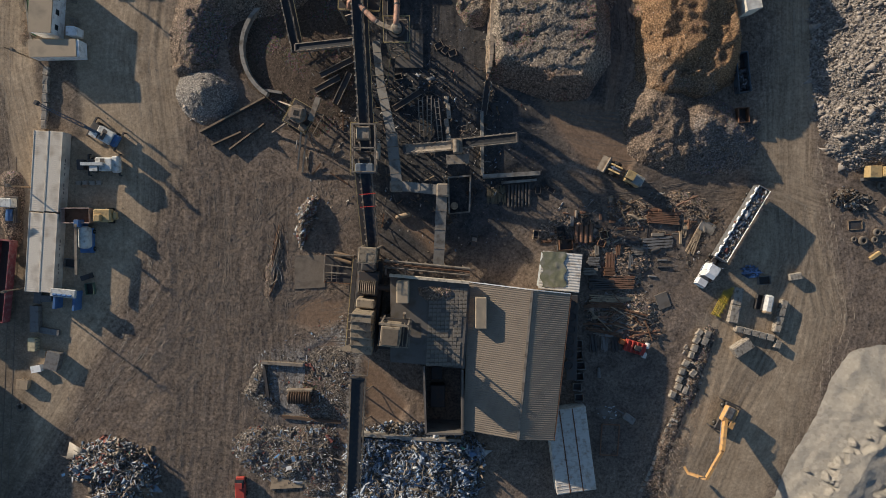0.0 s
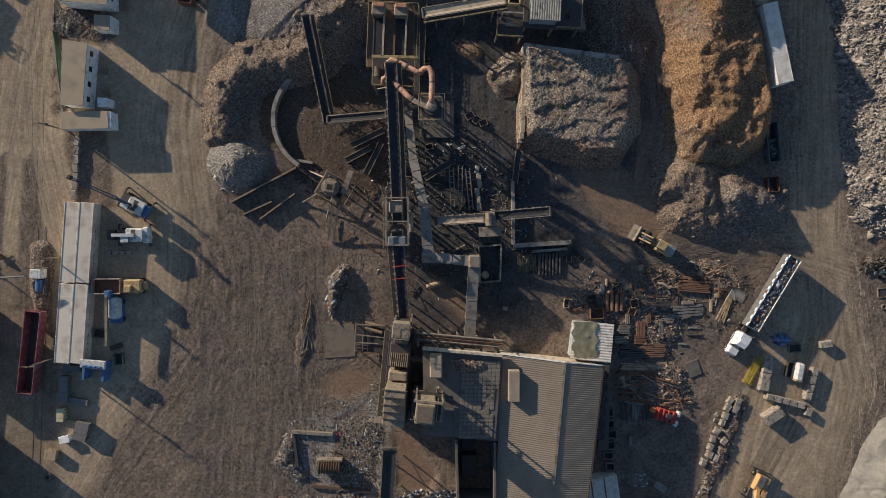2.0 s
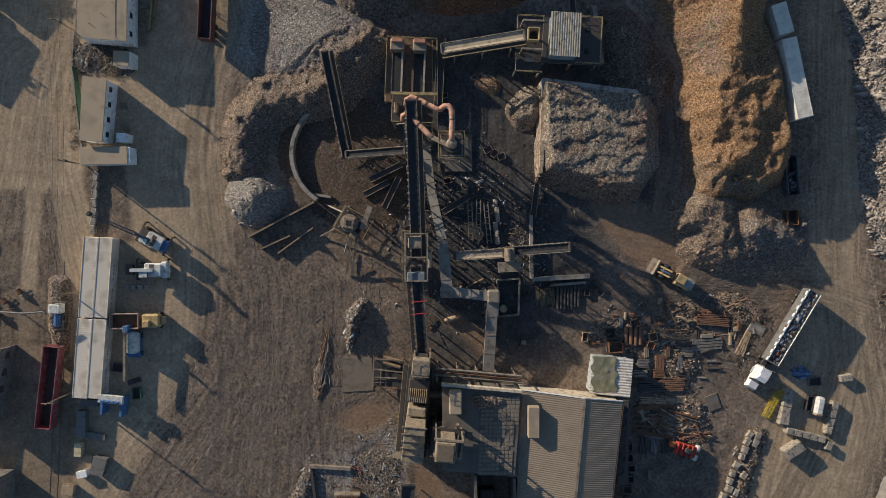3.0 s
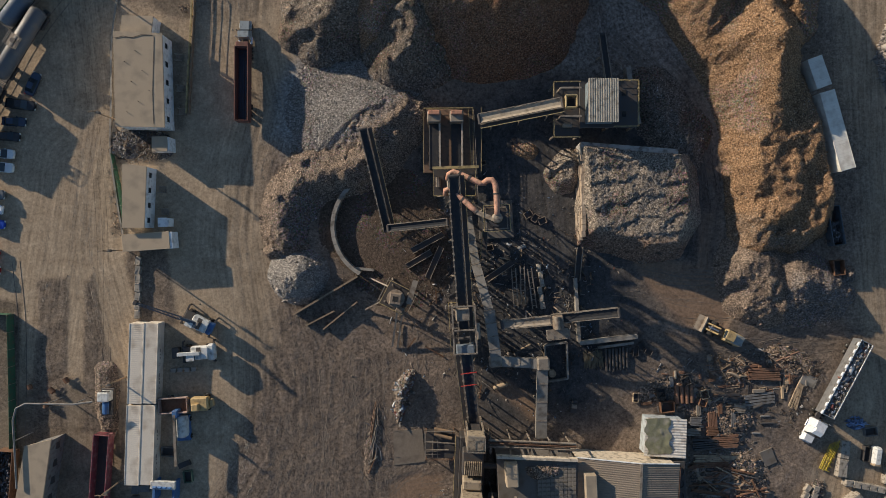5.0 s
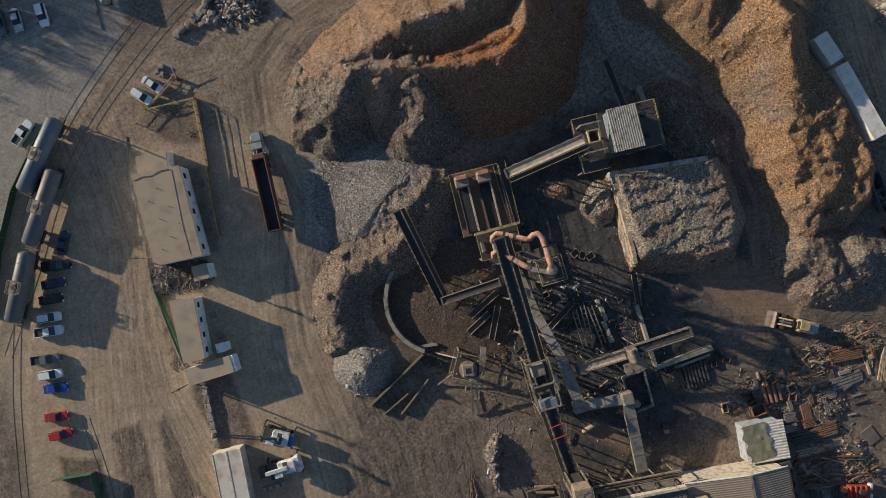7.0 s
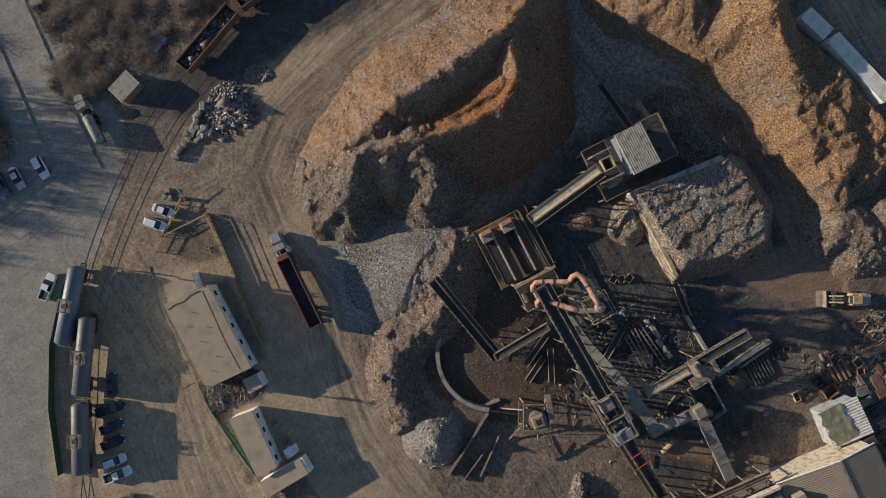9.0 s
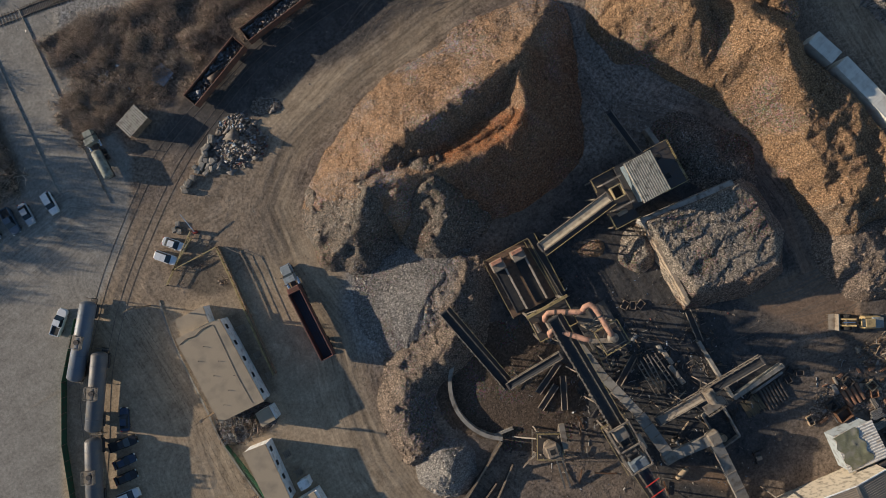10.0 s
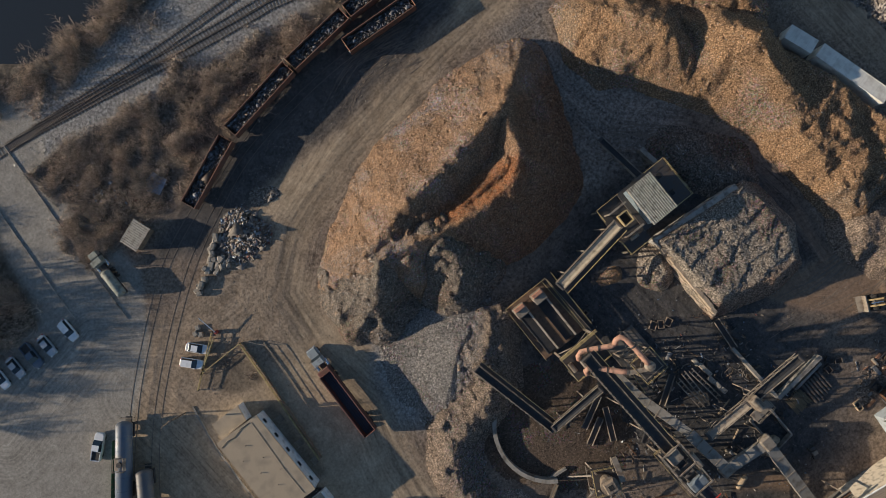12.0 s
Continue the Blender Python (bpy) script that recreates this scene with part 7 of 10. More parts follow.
def truck_cab(t, x, pm, h=3.0, hood=1.9, W=2.35, sleeper=1.2):
    """A conventional tractor with its front at x, facing +x."""
    part("chassis", Mesh().bbox(x - hood - 5.6, x - 0.3, -0.5, 0.5, 0.6, 1.0, 0.05), dark_steel, t)
    part("hood", taper(Mesh(), x - hood, x, W * 0.86, 0.6, x - hood, x - 0.25, W * 0.70, 1.75), pm, t)
    part("fender", Mesh().bbox(x - 1.5, x - 0.3, -W / 2, -W / 2 + 0.5, 0.5, 1.15, 0.15), pm, t)
    part("fender", Mesh().bbox(x - 1.5, x - 0.3, W / 2 - 0.5, W / 2, 0.5, 1.15, 0.15), pm, t)
    part("bumper", Mesh().bbox(x - 0.12, x + 0.08, -W / 2 + 0.1, W / 2 - 0.1, 0.4, 0.8, 0.04), chrome, t)
    part("cab", taper(Mesh(), x - hood - 1.7, x - hood, W, 0.8, x - hood - 1.7, x - hood - 0.55, W * 0.86, h - 0.3), pm, t)
    part("windshield", taper(Mesh(), x - hood - 0.6, x - hood + 0.02, W * 0.9, 1.75, x - hood - 0.62, x - hood - 0.50, W * 0.80, h - 0.38), glass_mat(), t)
    if sleeper:
        part("sleeper", Mesh().bbox(x - hood - 1.7 - sleeper, x - hood - 1.5, -W / 2, W / 2, 0.8, h, 0.25), pm, t)
        part("wind_fairing", taper(Mesh(), x - hood - 1.9, x - hood - 0.5, W * 0.8, h - 0.32, x - hood - 1.9, x - hood - 1.3, W * 0.7, h + 0.25), pm, t)
    for yy in (-W / 2 - 0.05, W / 2 + 0.05):
        part("exhaust_stack", Mesh().cyl((x - hood - 1.85 - sleeper, yy * 0.9, 0.9), (x - hood - 1.85 - sleeper, yy * 0.9, h + 0.5), 0.09), chrome, t)
        part("fuel_tank", Mesh().cyl((x - hood - 2.6, yy * 0.9, 0.75), (x - hood - 1.2, yy * 0.9, 0.75), 0.32), chrome, t)
        part("side_mirror", Mesh().bbox(x - hood - 0.3, x - hood - 0.15, yy * 1.12 - 0.1, yy * 1.12 + 0.1, 1.7, 2.3, 0.03), dark_steel, t)
        wheel(t, x - 0.95, yy * 0.88, 0.5, 0.3)
        for k in (0, 1.3):
            wheel(t, x - hood - 3.6 - k, yy * 0.82, 0.5, 0.55)


def tub(t, x0, x1, W, z0, z1, pm, floorm, inner="dark worn floor"):
    """An open-topped trailer tub."""
    th = 0.12
    part("floor", Mesh().bbox(x0 + th, x1 - th, -W / 2 + th, W / 2 - th, z0, z0 + 0.12, 0.01), floorm, t, inner)
    for yy in (-W / 2 + th / 2, W / 2 - th / 2):
        part("side_wall", Mesh().bbox(x0, x1, yy - th / 2, yy + th / 2, z0, z1, 0.03), pm, t)
        part("top_rail", Mesh().bbox(x0, x1, yy - 0.1, yy + 0.1, z1, z1 + 0.1, 0.03), pm, t)
        k = int((x1 - x0) / 1.2)
        for i in range(k):
            sg = 1 if yy > 0 else -1
            part("side_post", Mesh().bbox(x0 + (i + 0.5) * 1.2 - 0.06, x0 + (i + 0.5) * 1.2 + 0.06, yy + sg * 0.07 - 0.05, yy + sg * 0.07 + 0.05, z0, z1, 0.02), pm, t)
    for xx in (x0, x1 - th):
        part("end_wall", Mesh().bbox(xx, xx + th, -W / 2, W / 2, z0, z1 + 0.05, 0.03), pm, t)


def load(parent, x0, x1, W, z, n, seed, big=0.45, m=None):
    r = np.random.RandomState(seed)
    n = int(n * 2.6)
    pts = np.stack([r.uniform(x0, x1, n), r.uniform(-W / 2, W / 2, n), z + r.rand(n) * 0.4], -1)
    ob = new("scrap_load", chips_mesh("scrap_load", pts, big * 0.62, m or load_bits, 0.6, seed))
    ob.parent = parent
    ob["kind"] = "stuff"


semi = thing("semi_trailer_truck", "white tractor with a silver open-top trailer of dark scrap", "truck", pose(58.6, -4.0, 0, 0, 0, 239.5))
truck_cab(semi, 11.2, paint("white"), 3.3, 1.6, 2.5, 1.6)
silver = mat("bare_aluminium", (0.55, 0.55, 0.55), 0.35, 0.8, var=0.1, dirty=0.2)
tub(semi, -11.4, 4.8, 2.6, 1.3, 3.6, silver, dark_steel)
load(semi, -11.1, 4.5, 2.2, 3.0, 700, 5, 0.32, mixed_bits)
for k in range(10):
    part("tarp_bow", Mesh().lathe((-10.8 + k * 1.65, -1.42, 3.55), (1, 0, 0), [(0, 0.12), (0.15, 0.24), (0.75, 0.24), (0.9, 0.12)], 10), paint("white"), semi, "rolled white tarpaulin bulge")
for k in range(2):
    for yy in (-1.05, 1.05):
        wheel(semi, -9.6 + k * 1.4, yy, 0.5, 0.55)

dmp = thing("dump_truck", "grey tractor with an empty rust-red open trailer", "truck", pose(-53.4, 64.2, 0, 0, 0, 86.5))
truck_cab(dmp, 10.2, mat("paint_greygreen", (0.33, 0.36, 0.37), 0.4, 0.1, bump=0), 2.9, 1.9, 2.4, 0.0)
redrust = mat("faded_red_steel", (0.17, 0.078, 0.062), 0.7, 0.1, dirty=0.3)
tub(dmp, -9.6, 4.6, 2.6, 1.3, 3.5, redrust, mat("trailer_floor", (0.07, 0.085, 0.12), 0.5, 0.3))
for k in range(5):
    part("floor_rib", Mesh().bbox(-9.3, 4.2, -0.9 + k * 0.45, -0.8 + k * 0.45, 1.42, 1.5, 0.02), dark_steel, dmp)
part("headboard", Mesh().bbox(4.4, 5.6, -1.3, 1.3, 1.3, 3.1, 0.2), redrust, dmp)
for k in range(2):
    for yy in (-1.05, 1.05):
        wheel(dmp, -7.8 + k * 1.4, yy, 0.5, 0.55)

tkr = thing("tank_truck", "dusty pale green truck with a cylindrical tank", "truck", pose(-73.0, 111.3, 0, 0, 0, 88))
pale_g = mat("dusty_green_paint", (0.30, 0.31, 0.26), 0.6, dirty=0.35)
truck_cab(tkr, 5.4, pale_g, 2.7, 1.4, 2.3, 0.0)
part("tank", Mesh().lathe((-5.2, 0, 2.0), (1, 0, 0), [(0, 0.5), (0.2, 0.85), (0.4, 0.95), (5.4, 0.95), (5.6, 0.85), (5.8, 0.5)], 18), pale_g, tkr, "dusty cylindrical tank", True)
part("tank_saddle", Mesh().bbox(-5.0, 1.0, -0.7, 0.7, 0.7, 1.2, 0.05), dark_steel, tkr)

# white box trailer beside the orange ridge
greyst = mat("grey_stock", (0.22, 0.21, 0.20), 0.7, 0.3, dirty=0.3)
cream_p = mat("trailer_cream", (0.70, 0.665, 0.59), 0.6, var=0.12, scale=0.6, dirt=(0.45, 0.38, 0.30), dirty=0.25)
for nm, x, y, rz, half, top, lb in (("white_box_trailer", 58.1, 46.5, 103.1, 7.6, 6.9, "white ribbed box trailer stacked against the orange ridge"), ("white_box_trailer", 55.3, 57.6, 107, 2.9, 6.6, "short white box with a torn corner in line behind the trailer")):
    low = thing("storage_container", "dark weathered container half buried under a white box", "container", pose(x, y, 0, 0, 0, rz), "buried containers")
    part("box", Mesh().bbox(-half + 0.1, half - 0.1, -1.25, 1.25, -0.1, 2.9, 0.06), greyst, low)
    for k in range(int(half * 2)):
        part("side_rib", Mesh().bbox(-half + 0.4 + k * 0.96, -half + 0.6 + k * 0.96, -1.3, 1.3, 0.1, 2.8, 0.02), greyst, low)
    wt = thing(nm, lb, "trailer", pose(x, y, 2.9, 0, 0, rz), "white boxes")
    part("box", Mesh().bbox(-half, half, -1.4, 1.4, 0.0, top - 2.9, 0.06), cream_p, wt)
    for k in range(int(half / 0.3)):
        part("roof_bow", Mesh().bbox(-half + 0.1 + k * 0.6, -half + 0.2 + k * 0.6, -1.35, 1.35, top - 2.9, top - 2.888, 0.004), cream_p, wt)
    for k in range(int(half * 2)):
        part("side_rib", Mesh().bbox(-half + 0.3 + k * 0.96, -half + 0.38 + k * 0.96, 1.4, 1.44, 0.1, top - 3.1, 0.01), cream_p, wt)
    for yy in (-1.4, 1.4):
        part("roof_rail", Mesh().bbox(-half, half, yy - 0.05, yy + 0.05, top - 3.0, top - 2.86, 0.02), cream_p, wt)
    if half > 5:
        for k in range(2):
            part("sprayed_mark", Mesh().pipe([(1.4 + k * 1.1, 1.46, 1.4), (1.9 + k * 1.1, 1.46, 1.3), (2.1 + k * 1.1, 1.46, 1.8), (1.7 + k * 1.1, 1.46, 2.3), (1.3 + k * 1.1, 1.46, 2.0)], 0.06, 5), mat("faded_print", (0.08, 0.08, 0.11), 0.7), wt, "dark sprayed scrawl")
        part("roof_patch", Mesh().bbox(5.0, 7.2, -1.1, 1.1, top - 2.886, top - 2.86, 0.01), cream_p, wt, "raised patched roof sheet")
dk = thing("scrap_skip", "dark blue-grey open skip half sunk in the shreds", "skip", pose(60.4, 28.4, 0, 0, 0, 97))
tub(dk, -3.6, 4.2, 2.4, 0.1, 2.0, mat("skip_bluegrey", (0.10, 0.125, 0.15), 0.7, dirty=0.35), dark_steel)
dk2 = thing("scrap_skip", "small open rust-red skip at the end of the grey shreds", "skip", pose(60.9, 20.4, 0, 0, 0, 93))
tub(dk2, -1.5, 1.5, 2.2, 0.1, 1.5, rust, dark_steel)
load(dk, -3.2, 1.0, 1.9, 1.0, 40, 9, 0.5)

ylw = mat("machine_yellow", (0.46, 0.33, 0.16), 0.5, dirty=0.3)
orange_y = mat("machine_amber", (0.58, 0.33, 0.13), 0.55, dirt=(0.30, 0.21, 0.14), dirty=0.35)
blue_m = mat("machine_blue", (0.07, 0.16, 0.34), 0.5, dirty=0.2)
pale_m = mat("machine_white", (0.62, 0.62, 0.59), 0.5, dirty=0.25)

ldr = thing("wheel_loader", "dusty yellow wheel loader with a toothed bucket", "loader", pose(36.8, 9.0, 0, 0, 0, 151))
part("rear_body", Mesh().bbox(-4.3, -0.9, -1.2, 1.2, 1.0, 2.5, 0.25), ylw, ldr)
part("engine_hood", Mesh().bbox(-4.4, -2.3, -1.0, 1.0, 2.5, 2.9, 0.15), mat("dusty_grey_hood", (0.30, 0.32, 0.31), 0.6), ldr, "grey engine hood")
part("cab", taper(Mesh(), -2.2, -0.5, 1.6, 2.5, -2.1, -0.7, 1.4, 3.5), glass_mat(), ldr)
part("cab_roof", Mesh().bbox(-2.3, -0.5, -0.8, 0.8, 3.5, 3.62, 0.06), ylw, ldr)
part("front_frame", Mesh().bbox(-0.6, 2.0, -0.7, 0.7, 0.9, 1.7, 0.15), dark_steel, ldr)
for yy in (-0.6, 0.6):
    part("lift_arm", Mesh().beam((0.3, yy, 2.0), (3.2, yy, 0.9), 0.3, 0.45), ylw, ldr)
part("lift_cylinder", Mesh().cyl((0.4, 0, 1.9), (2.6, 0, 1.6), 0.14), chrome, ldr)
part("bucket", Mesh().side([(3.1, 0.1), (4.4, 0.1), (4.5, 0.2), (3.4, 0.5), (3.3, 1.5), (3.0, 1.4), (2.9, 0.5)], -1.6, 1.6), steel, ldr)
for k in range(8):
    part("bucket_tooth", Mesh().beam((4.4, -1.45 + k * 0.41, 0.15), (4.75, -1.45 + k * 0.41, 0.12), 0.14, 0.1), steel, ldr)
for xx in (-2.7, 1.4):
    for yy in (-1.15, 1.15):
        wheel(ldr, xx, yy, 0.85, 0.65)


def wheeled_handler(name, label, m, bodym, boom, hue, outriggers=True, cabside=0.8):
    """A wheeled crane or scrap handler: carrier, turntable, house, cab and a boom through the given points."""
    t = thing(name, label, "crane", m)
    part("carrier", Mesh().bbox(-3.0, 3.0, -1.1, 1.1, 0.7, 1.3, 0.15), dark_steel, t)
    for xx in (-2.0, 2.0):
        for yy in (-1.2, 1.2):
            wheel(t, xx, yy, 0.6, 0.5)
    if outriggers:
        for xx in (-3.0, 3.0):
            part("outrigger", Mesh().beam((xx, -2.0, 0.9), (xx, 2.0, 0.9), 0.3).beam((xx, -2.0, 0.9), (xx, -2.1, 0.0), 0.25).beam((xx, 2.0, 0.9), (xx, 2.1, 0.0), 0.25), dark_steel, t)
    part("turntable", Mesh().cyl((0, 0, 1.2), (0, 0, 1.6), 1.0, n=20), dark_steel, t)
    part("house", Mesh().bbox(-2.4, 0.9, -1.3, 1.3, 1.6, 2.7, 0.2), bodym, t)
    part("engine_cover", Mesh().bbox(-2.5, -1.2, -1.1, 1.1, 2.7, 3.0, 0.15), bodym, t)
    part("grille", Mesh().bbox(-1.1, -0.2, -1.1, -0.2, 2.7, 2.78, 0.02), dark_steel, t)
    part("cab", taper(Mesh(), 0.0, 1.5, 1.1, 1.7, 0.1, 1.2, 0.95, 3.2) if cabside == 0 else Mesh().bbox(0.1, 1.6, cabside - 0.5, cabside + 0.5, 1.7, 3.2, 0.15), glass_mat(), t)
    part("cab_roof", Mesh().bbox(0.05, 1.6, cabside - 0.52, cabside + 0.52, 3.2, 3.3, 0.05), bodym, t)
    for i, (a, b, wd) in enumerate(boom):
        part("boom", Mesh().beam(a, b, wd, wd * 1.3), hue, t)
    return t


exc = wheeled_handler("material_handler", "amber wheeled scrap handler with a long curved boom", pose(58.8, -40.4, 0, 0, 0, 245), orange_y, [((0.4, -0.3, 2.2), (6.0, -0.3, 6.0), 0.7), ((6.0, -0.3, 6.0), (12.4, -0.2, 5.2), 0.55), ((12.4, -0.2, 5.2), (13.4, -2.6, 2.6), 0.45)], orange_y)
part("engine_deck", Mesh().bbox(-2.45, -0.1, -1.25, 0.35, 2.98, 3.1, 0.05), greyst, exc, "grey slotted engine deck")
part("deck_rail", railing(Mesh(), [(-2.4, -1.2, 3.1), (-0.2, -1.2, 3.1)], 0.7, 0.7), dark_steel, exc)
part("stick_link", Mesh().beam((12.0, -0.1, 5.5), (12.9, -1.2, 4.4), 0.3), dark_steel, exc)
part("boom_cylinder", Mesh().cyl((1.2, 0.2, 2.2), (5.0, 0.15, 4.9), 0.14).cyl((1.2, -0.8, 2.2), (5.0, -0.75, 4.9), 0.14), chrome, exc)
part("grab_hook", Mesh().beam((13.4, -2.6, 2.6), (12.6, -3.6, 2.2), 0.4), orange_y, exc)
crn = wheeled_handler("telescopic_crane", "blue and white crane with its dark lattice boom half raised", pose(-65.2, 16.4, 0, 0, 0, 150), pale_m, [((0.0, 0.2, 2.6), (2.6, 0.2, 4.0), 0.5)], mat("dark_blue_boom", (0.10, 0.115, 0.14), 0.5))
for yy, zz in ((-0.1, 0.0), (0.5, 0.0), (-0.1, 0.55), (0.5, 0.55)):
    part("boom_chord", Mesh().beam((2.4, yy, 3.7 + zz), (9.8, 0.2 + (yy - 0.2) * 0.5, 7.9 + zz * 0.5), 0.1), MATS["dark_blue_boom"], crn)
for k in range(9):
    u, v = k / 9, (k + 1) / 9
    part("boom_lacing", Mesh().beam((2.4 + 7.4 * u, -0.1, 4.2 + 4.0 * u), (2.4 + 7.4 * v, 0.5, 4.2 + 4.0 * v), 0.06).beam((2.4 + 7.4 * u, 0.5, 4.2 + 4.0 * u), (2.4 + 7.4 * v, -0.1, 4.2 + 4.0 * v), 0.06), MATS["dark_blue_boom"], crn)
part("boom_head", Mesh().bbox(9.5, 10.2, -0.2, 0.6, 7.6, 8.4, 0.1), dark_steel, crn)
part("winch", Mesh().cyl((-0.8, -0.5, 3.0), (-0.8, 0.9, 3.0), 0.4, n=14), dark_steel, crn)
part("counterweight", Mesh().bbox(-3.4, -2.4, -1.2, 1.2, 1.4, 2.5, 0.2), blue_m, crn, "blue counterweight")
wtr = wheeled_handler("truck_crane", "white-painted rough terrain crane with no load", pose(-65.6, 10.4, 0, 0, 0, 180), pale_m, [((-1.0, 0, 3.0), (3.2, 0, 3.2), 0.6)], pale_m, True, 0.9)
part("hook_block", Mesh().bbox(3.6, 5.0, -1.0, 1.0, 0.5, 1.7, 0.1), dark_steel, wtr)
part("rear_weight", Mesh().bbox(-3.6, -2.2, -1.6, 1.6, 1.3, 2.6, 0.3), pale_m, wtr)
cru = thing("dump_hauler", "rust-pink open dump body on a yellow hauler", "hauler", pose(-68.4, 0.4, 0, 0, 0, 0))
tub(cru, -5.0, 0.6, 3.0, 1.3, 2.6, mat("faded_pink_steel", (0.42, 0.30, 0.25), 0.7), rust)
part("chassis", Mesh().bbox(-4.6, 5.0, -0.9, 0.9, 0.7, 1.3, 0.1), dark_steel, cru)
part("cab_body", Mesh().bbox(1.2, 4.6, -1.3, 1.3, 1.2, 2.6, 0.25), ylw, cru, "dusty yellow cab body")
part("cab", Mesh().bbox(1.6, 3.0, -1.2, 0.2, 2.6, 3.3, 0.15), ylw, cru)
part("nose", Mesh().bbox(4.6, 5.4, -0.8, 0.8, 1.1, 2.0, 0.2), ylw, cru)
for xx in (-3.4, 3.8):
    for yy in (-1.3, 1.3):
        wheel(cru, xx, yy, 0.7, 0.5)
wtk = thing("boom_lift", "white tank-bodied lift with a long grey boom", "lift", pose(-69.6, -4.0, 0, 0, 0, -90))
part("tank_body", Mesh().lathe((-2.3, 0.2, 1.6), (1, 0, 0), [(0, 0.6), (0.3, 1.15), (0.8, 1.25), (3.6, 1.25), (4.1, 1.15), (4.4, 0.6)], 16), pale_m, wtk, "", True)
part("boom", Mesh().beam((-2.8, -0.5, 3.2), (7.2, -0.8, 3.0), 0.5, 0.5), steel, wtk)
part("boom_foot", Mesh().bbox(-3.6, -2.2, -0.9, 0.1, 0.3, 3.4, 0.1), blue_m, wtk, "blue boom foot")
part("base", Mesh().bbox(-2.0, 3.0, -1.2, 1.4, 0.2, 1.0, 0.1), blue_m, wtk)
for xx in (-1.2, 2.2):
    for yy in (-1.2, 1.4):
        wheel(wtk, xx, yy, 0.45, 0.35)
bg = thing("blue_gantry", "blue steel bin frame with a white toothed top", "machine", pose(-73.2, -15.2, 0, 0, 0, -6))
for xx in (-1.9, 1.9):
    part("leg_panel", Mesh().bbox(xx - 0.25, xx + 0.25, -3.0, 0.8, 0, 2.6, 0.05), blue_m, bg)
part("top_tray", Mesh().bbox(-2.4, 2.4, -0.4, 1.2, 2.6, 3.2, 0.08), pale_m, bg, "white top tray")
for k in range(4):
    part("tooth", taper(Mesh(), -1.9 + k * 0.95, -1.1 + k * 0.95, 0.5, 3.2, -1.8 + k * 0.95, -1.2 + k * 0.95, 0.1, 3.5), blue_m, bg)
rdt = thing("red_tractor", "red stripped machine with white bumpers beside steel stock", "tractor", pose(40.4, -26.2, 0, 0, 0, -17))
redm = mat("bright_red", (0.42, 0.06, 0.045), 0.5, dirty=0.25)
part("body", Mesh().bbox(-2.4, 2.0, -1.2, 1.2, 0.6, 1.3, 0.1), redm, rdt)
for k in range(4):
    part("frame_bar", Mesh().bbox(-2.2 + k * 1.0, -1.9 + k * 1.0, -1.2, 1.2, 1.3, 1.7, 0.05), redm, rdt)
part("engine", Mesh().bbox(-0.6, 0.9, -0.5, 0.6, 1.3, 2.0, 0.1), dark_steel, rdt)
for yy in (-1.0, 1.0):
    part("bumper", Mesh().lathe((2.1, yy - 0.6, 0.9), (0, 1, 0), [(0, 0.3), (0.1, 0.5), (1.1, 0.5), (1.2, 0.3)], 12), pale_m, rdt)
part("chimney", Mesh().bbox(-3.6, -2.5, -0.2, 0.9, 0.5, 1.5, 0.2), mat("machine_orange", (0.55, 0.17, 0.06), 0.6), rdt)
rtk = thing("red_truck", "small red truck driving on the muddy yard", "truck", pose(-39.8, -54.6, 0, 0, 0, 90))
part("body", Mesh().bbox(-2.6, 0.6, -1.0, 1.0, 0.5, 1.5, 0.15), redm, rtk)
part("cab", taper(Mesh(), 0.0, 1.6, 1.7, 1.0, 0.1, 1.2, 1.4, 2.2), glass_mat(), rtk)
part("cab_roof", Mesh().bbox(0.05, 1.2, -0.72, 0.72, 2.2, 2.3, 0.05), redm, rtk)
part("hood", Mesh().bbox(0.6, 2.0, -0.9, 0.9, 0.5, 1.2, 0.15), redm, rtk)
for xx in (-1.6, 1.2):
    for yy in (-0.95, 0.95):
        wheel(rtk, xx, yy, 0.5, 0.35)
bdz = thing("bulldozer", "amber bulldozer hood beside scrap tyres", "bulldozer", pose(88.0, 9.2, 0, 0, 0, 0))
part("hood", Mesh().bbox(-2.2, 0.4, -1.2, 1.2, 0.7, 2.4, 0.15), ylw, bdz)
part("cab", Mesh().bbox(0.4, 2.6, -1.0, 1.0, 0.7, 3.0, 0.15), ylw, bdz)
for yy in (-1.4, 1.4):
    part("track", Mesh().side([(-2.4, 0.1), (2.2, 0.0), (2.6, 0.5), (2.2, 1.0), (-2.4, 1.0), (-2.8, 0.5)], yy - 0.3, yy + 0.3), dark_steel, bdz)

# ---- railway ----
rail_m = mat("rail_steel", (0.20, 0.16, 0.13), 0.55, 0.3)
tie_m = mat("sleeper_wood", (0.13, 0.108, 0.09), 0.9)


def smooth_line(pts, n=14):
    """Points along a smooth curve through pts."""
    out = []
    P = [Vector((*q, 0)) for q in pts]
    P = [P[0] * 2 - P[1]] + P + [P[-1] * 2 - P[-2]]
    for i in range(1, len(P) - 2):
        for k in range(n):
            u = k / n
            a, b, c, d = P[i - 1], P[i], P[i + 1], P[i + 2]
            out.append(0.5 * ((2 * b) + (c - a) * u + (2 * a - 5 * b + 4 * c - d) * u * u + (3 * b - a - 3 * c + d) * u**3))
    out.append(P[-2])
    return out


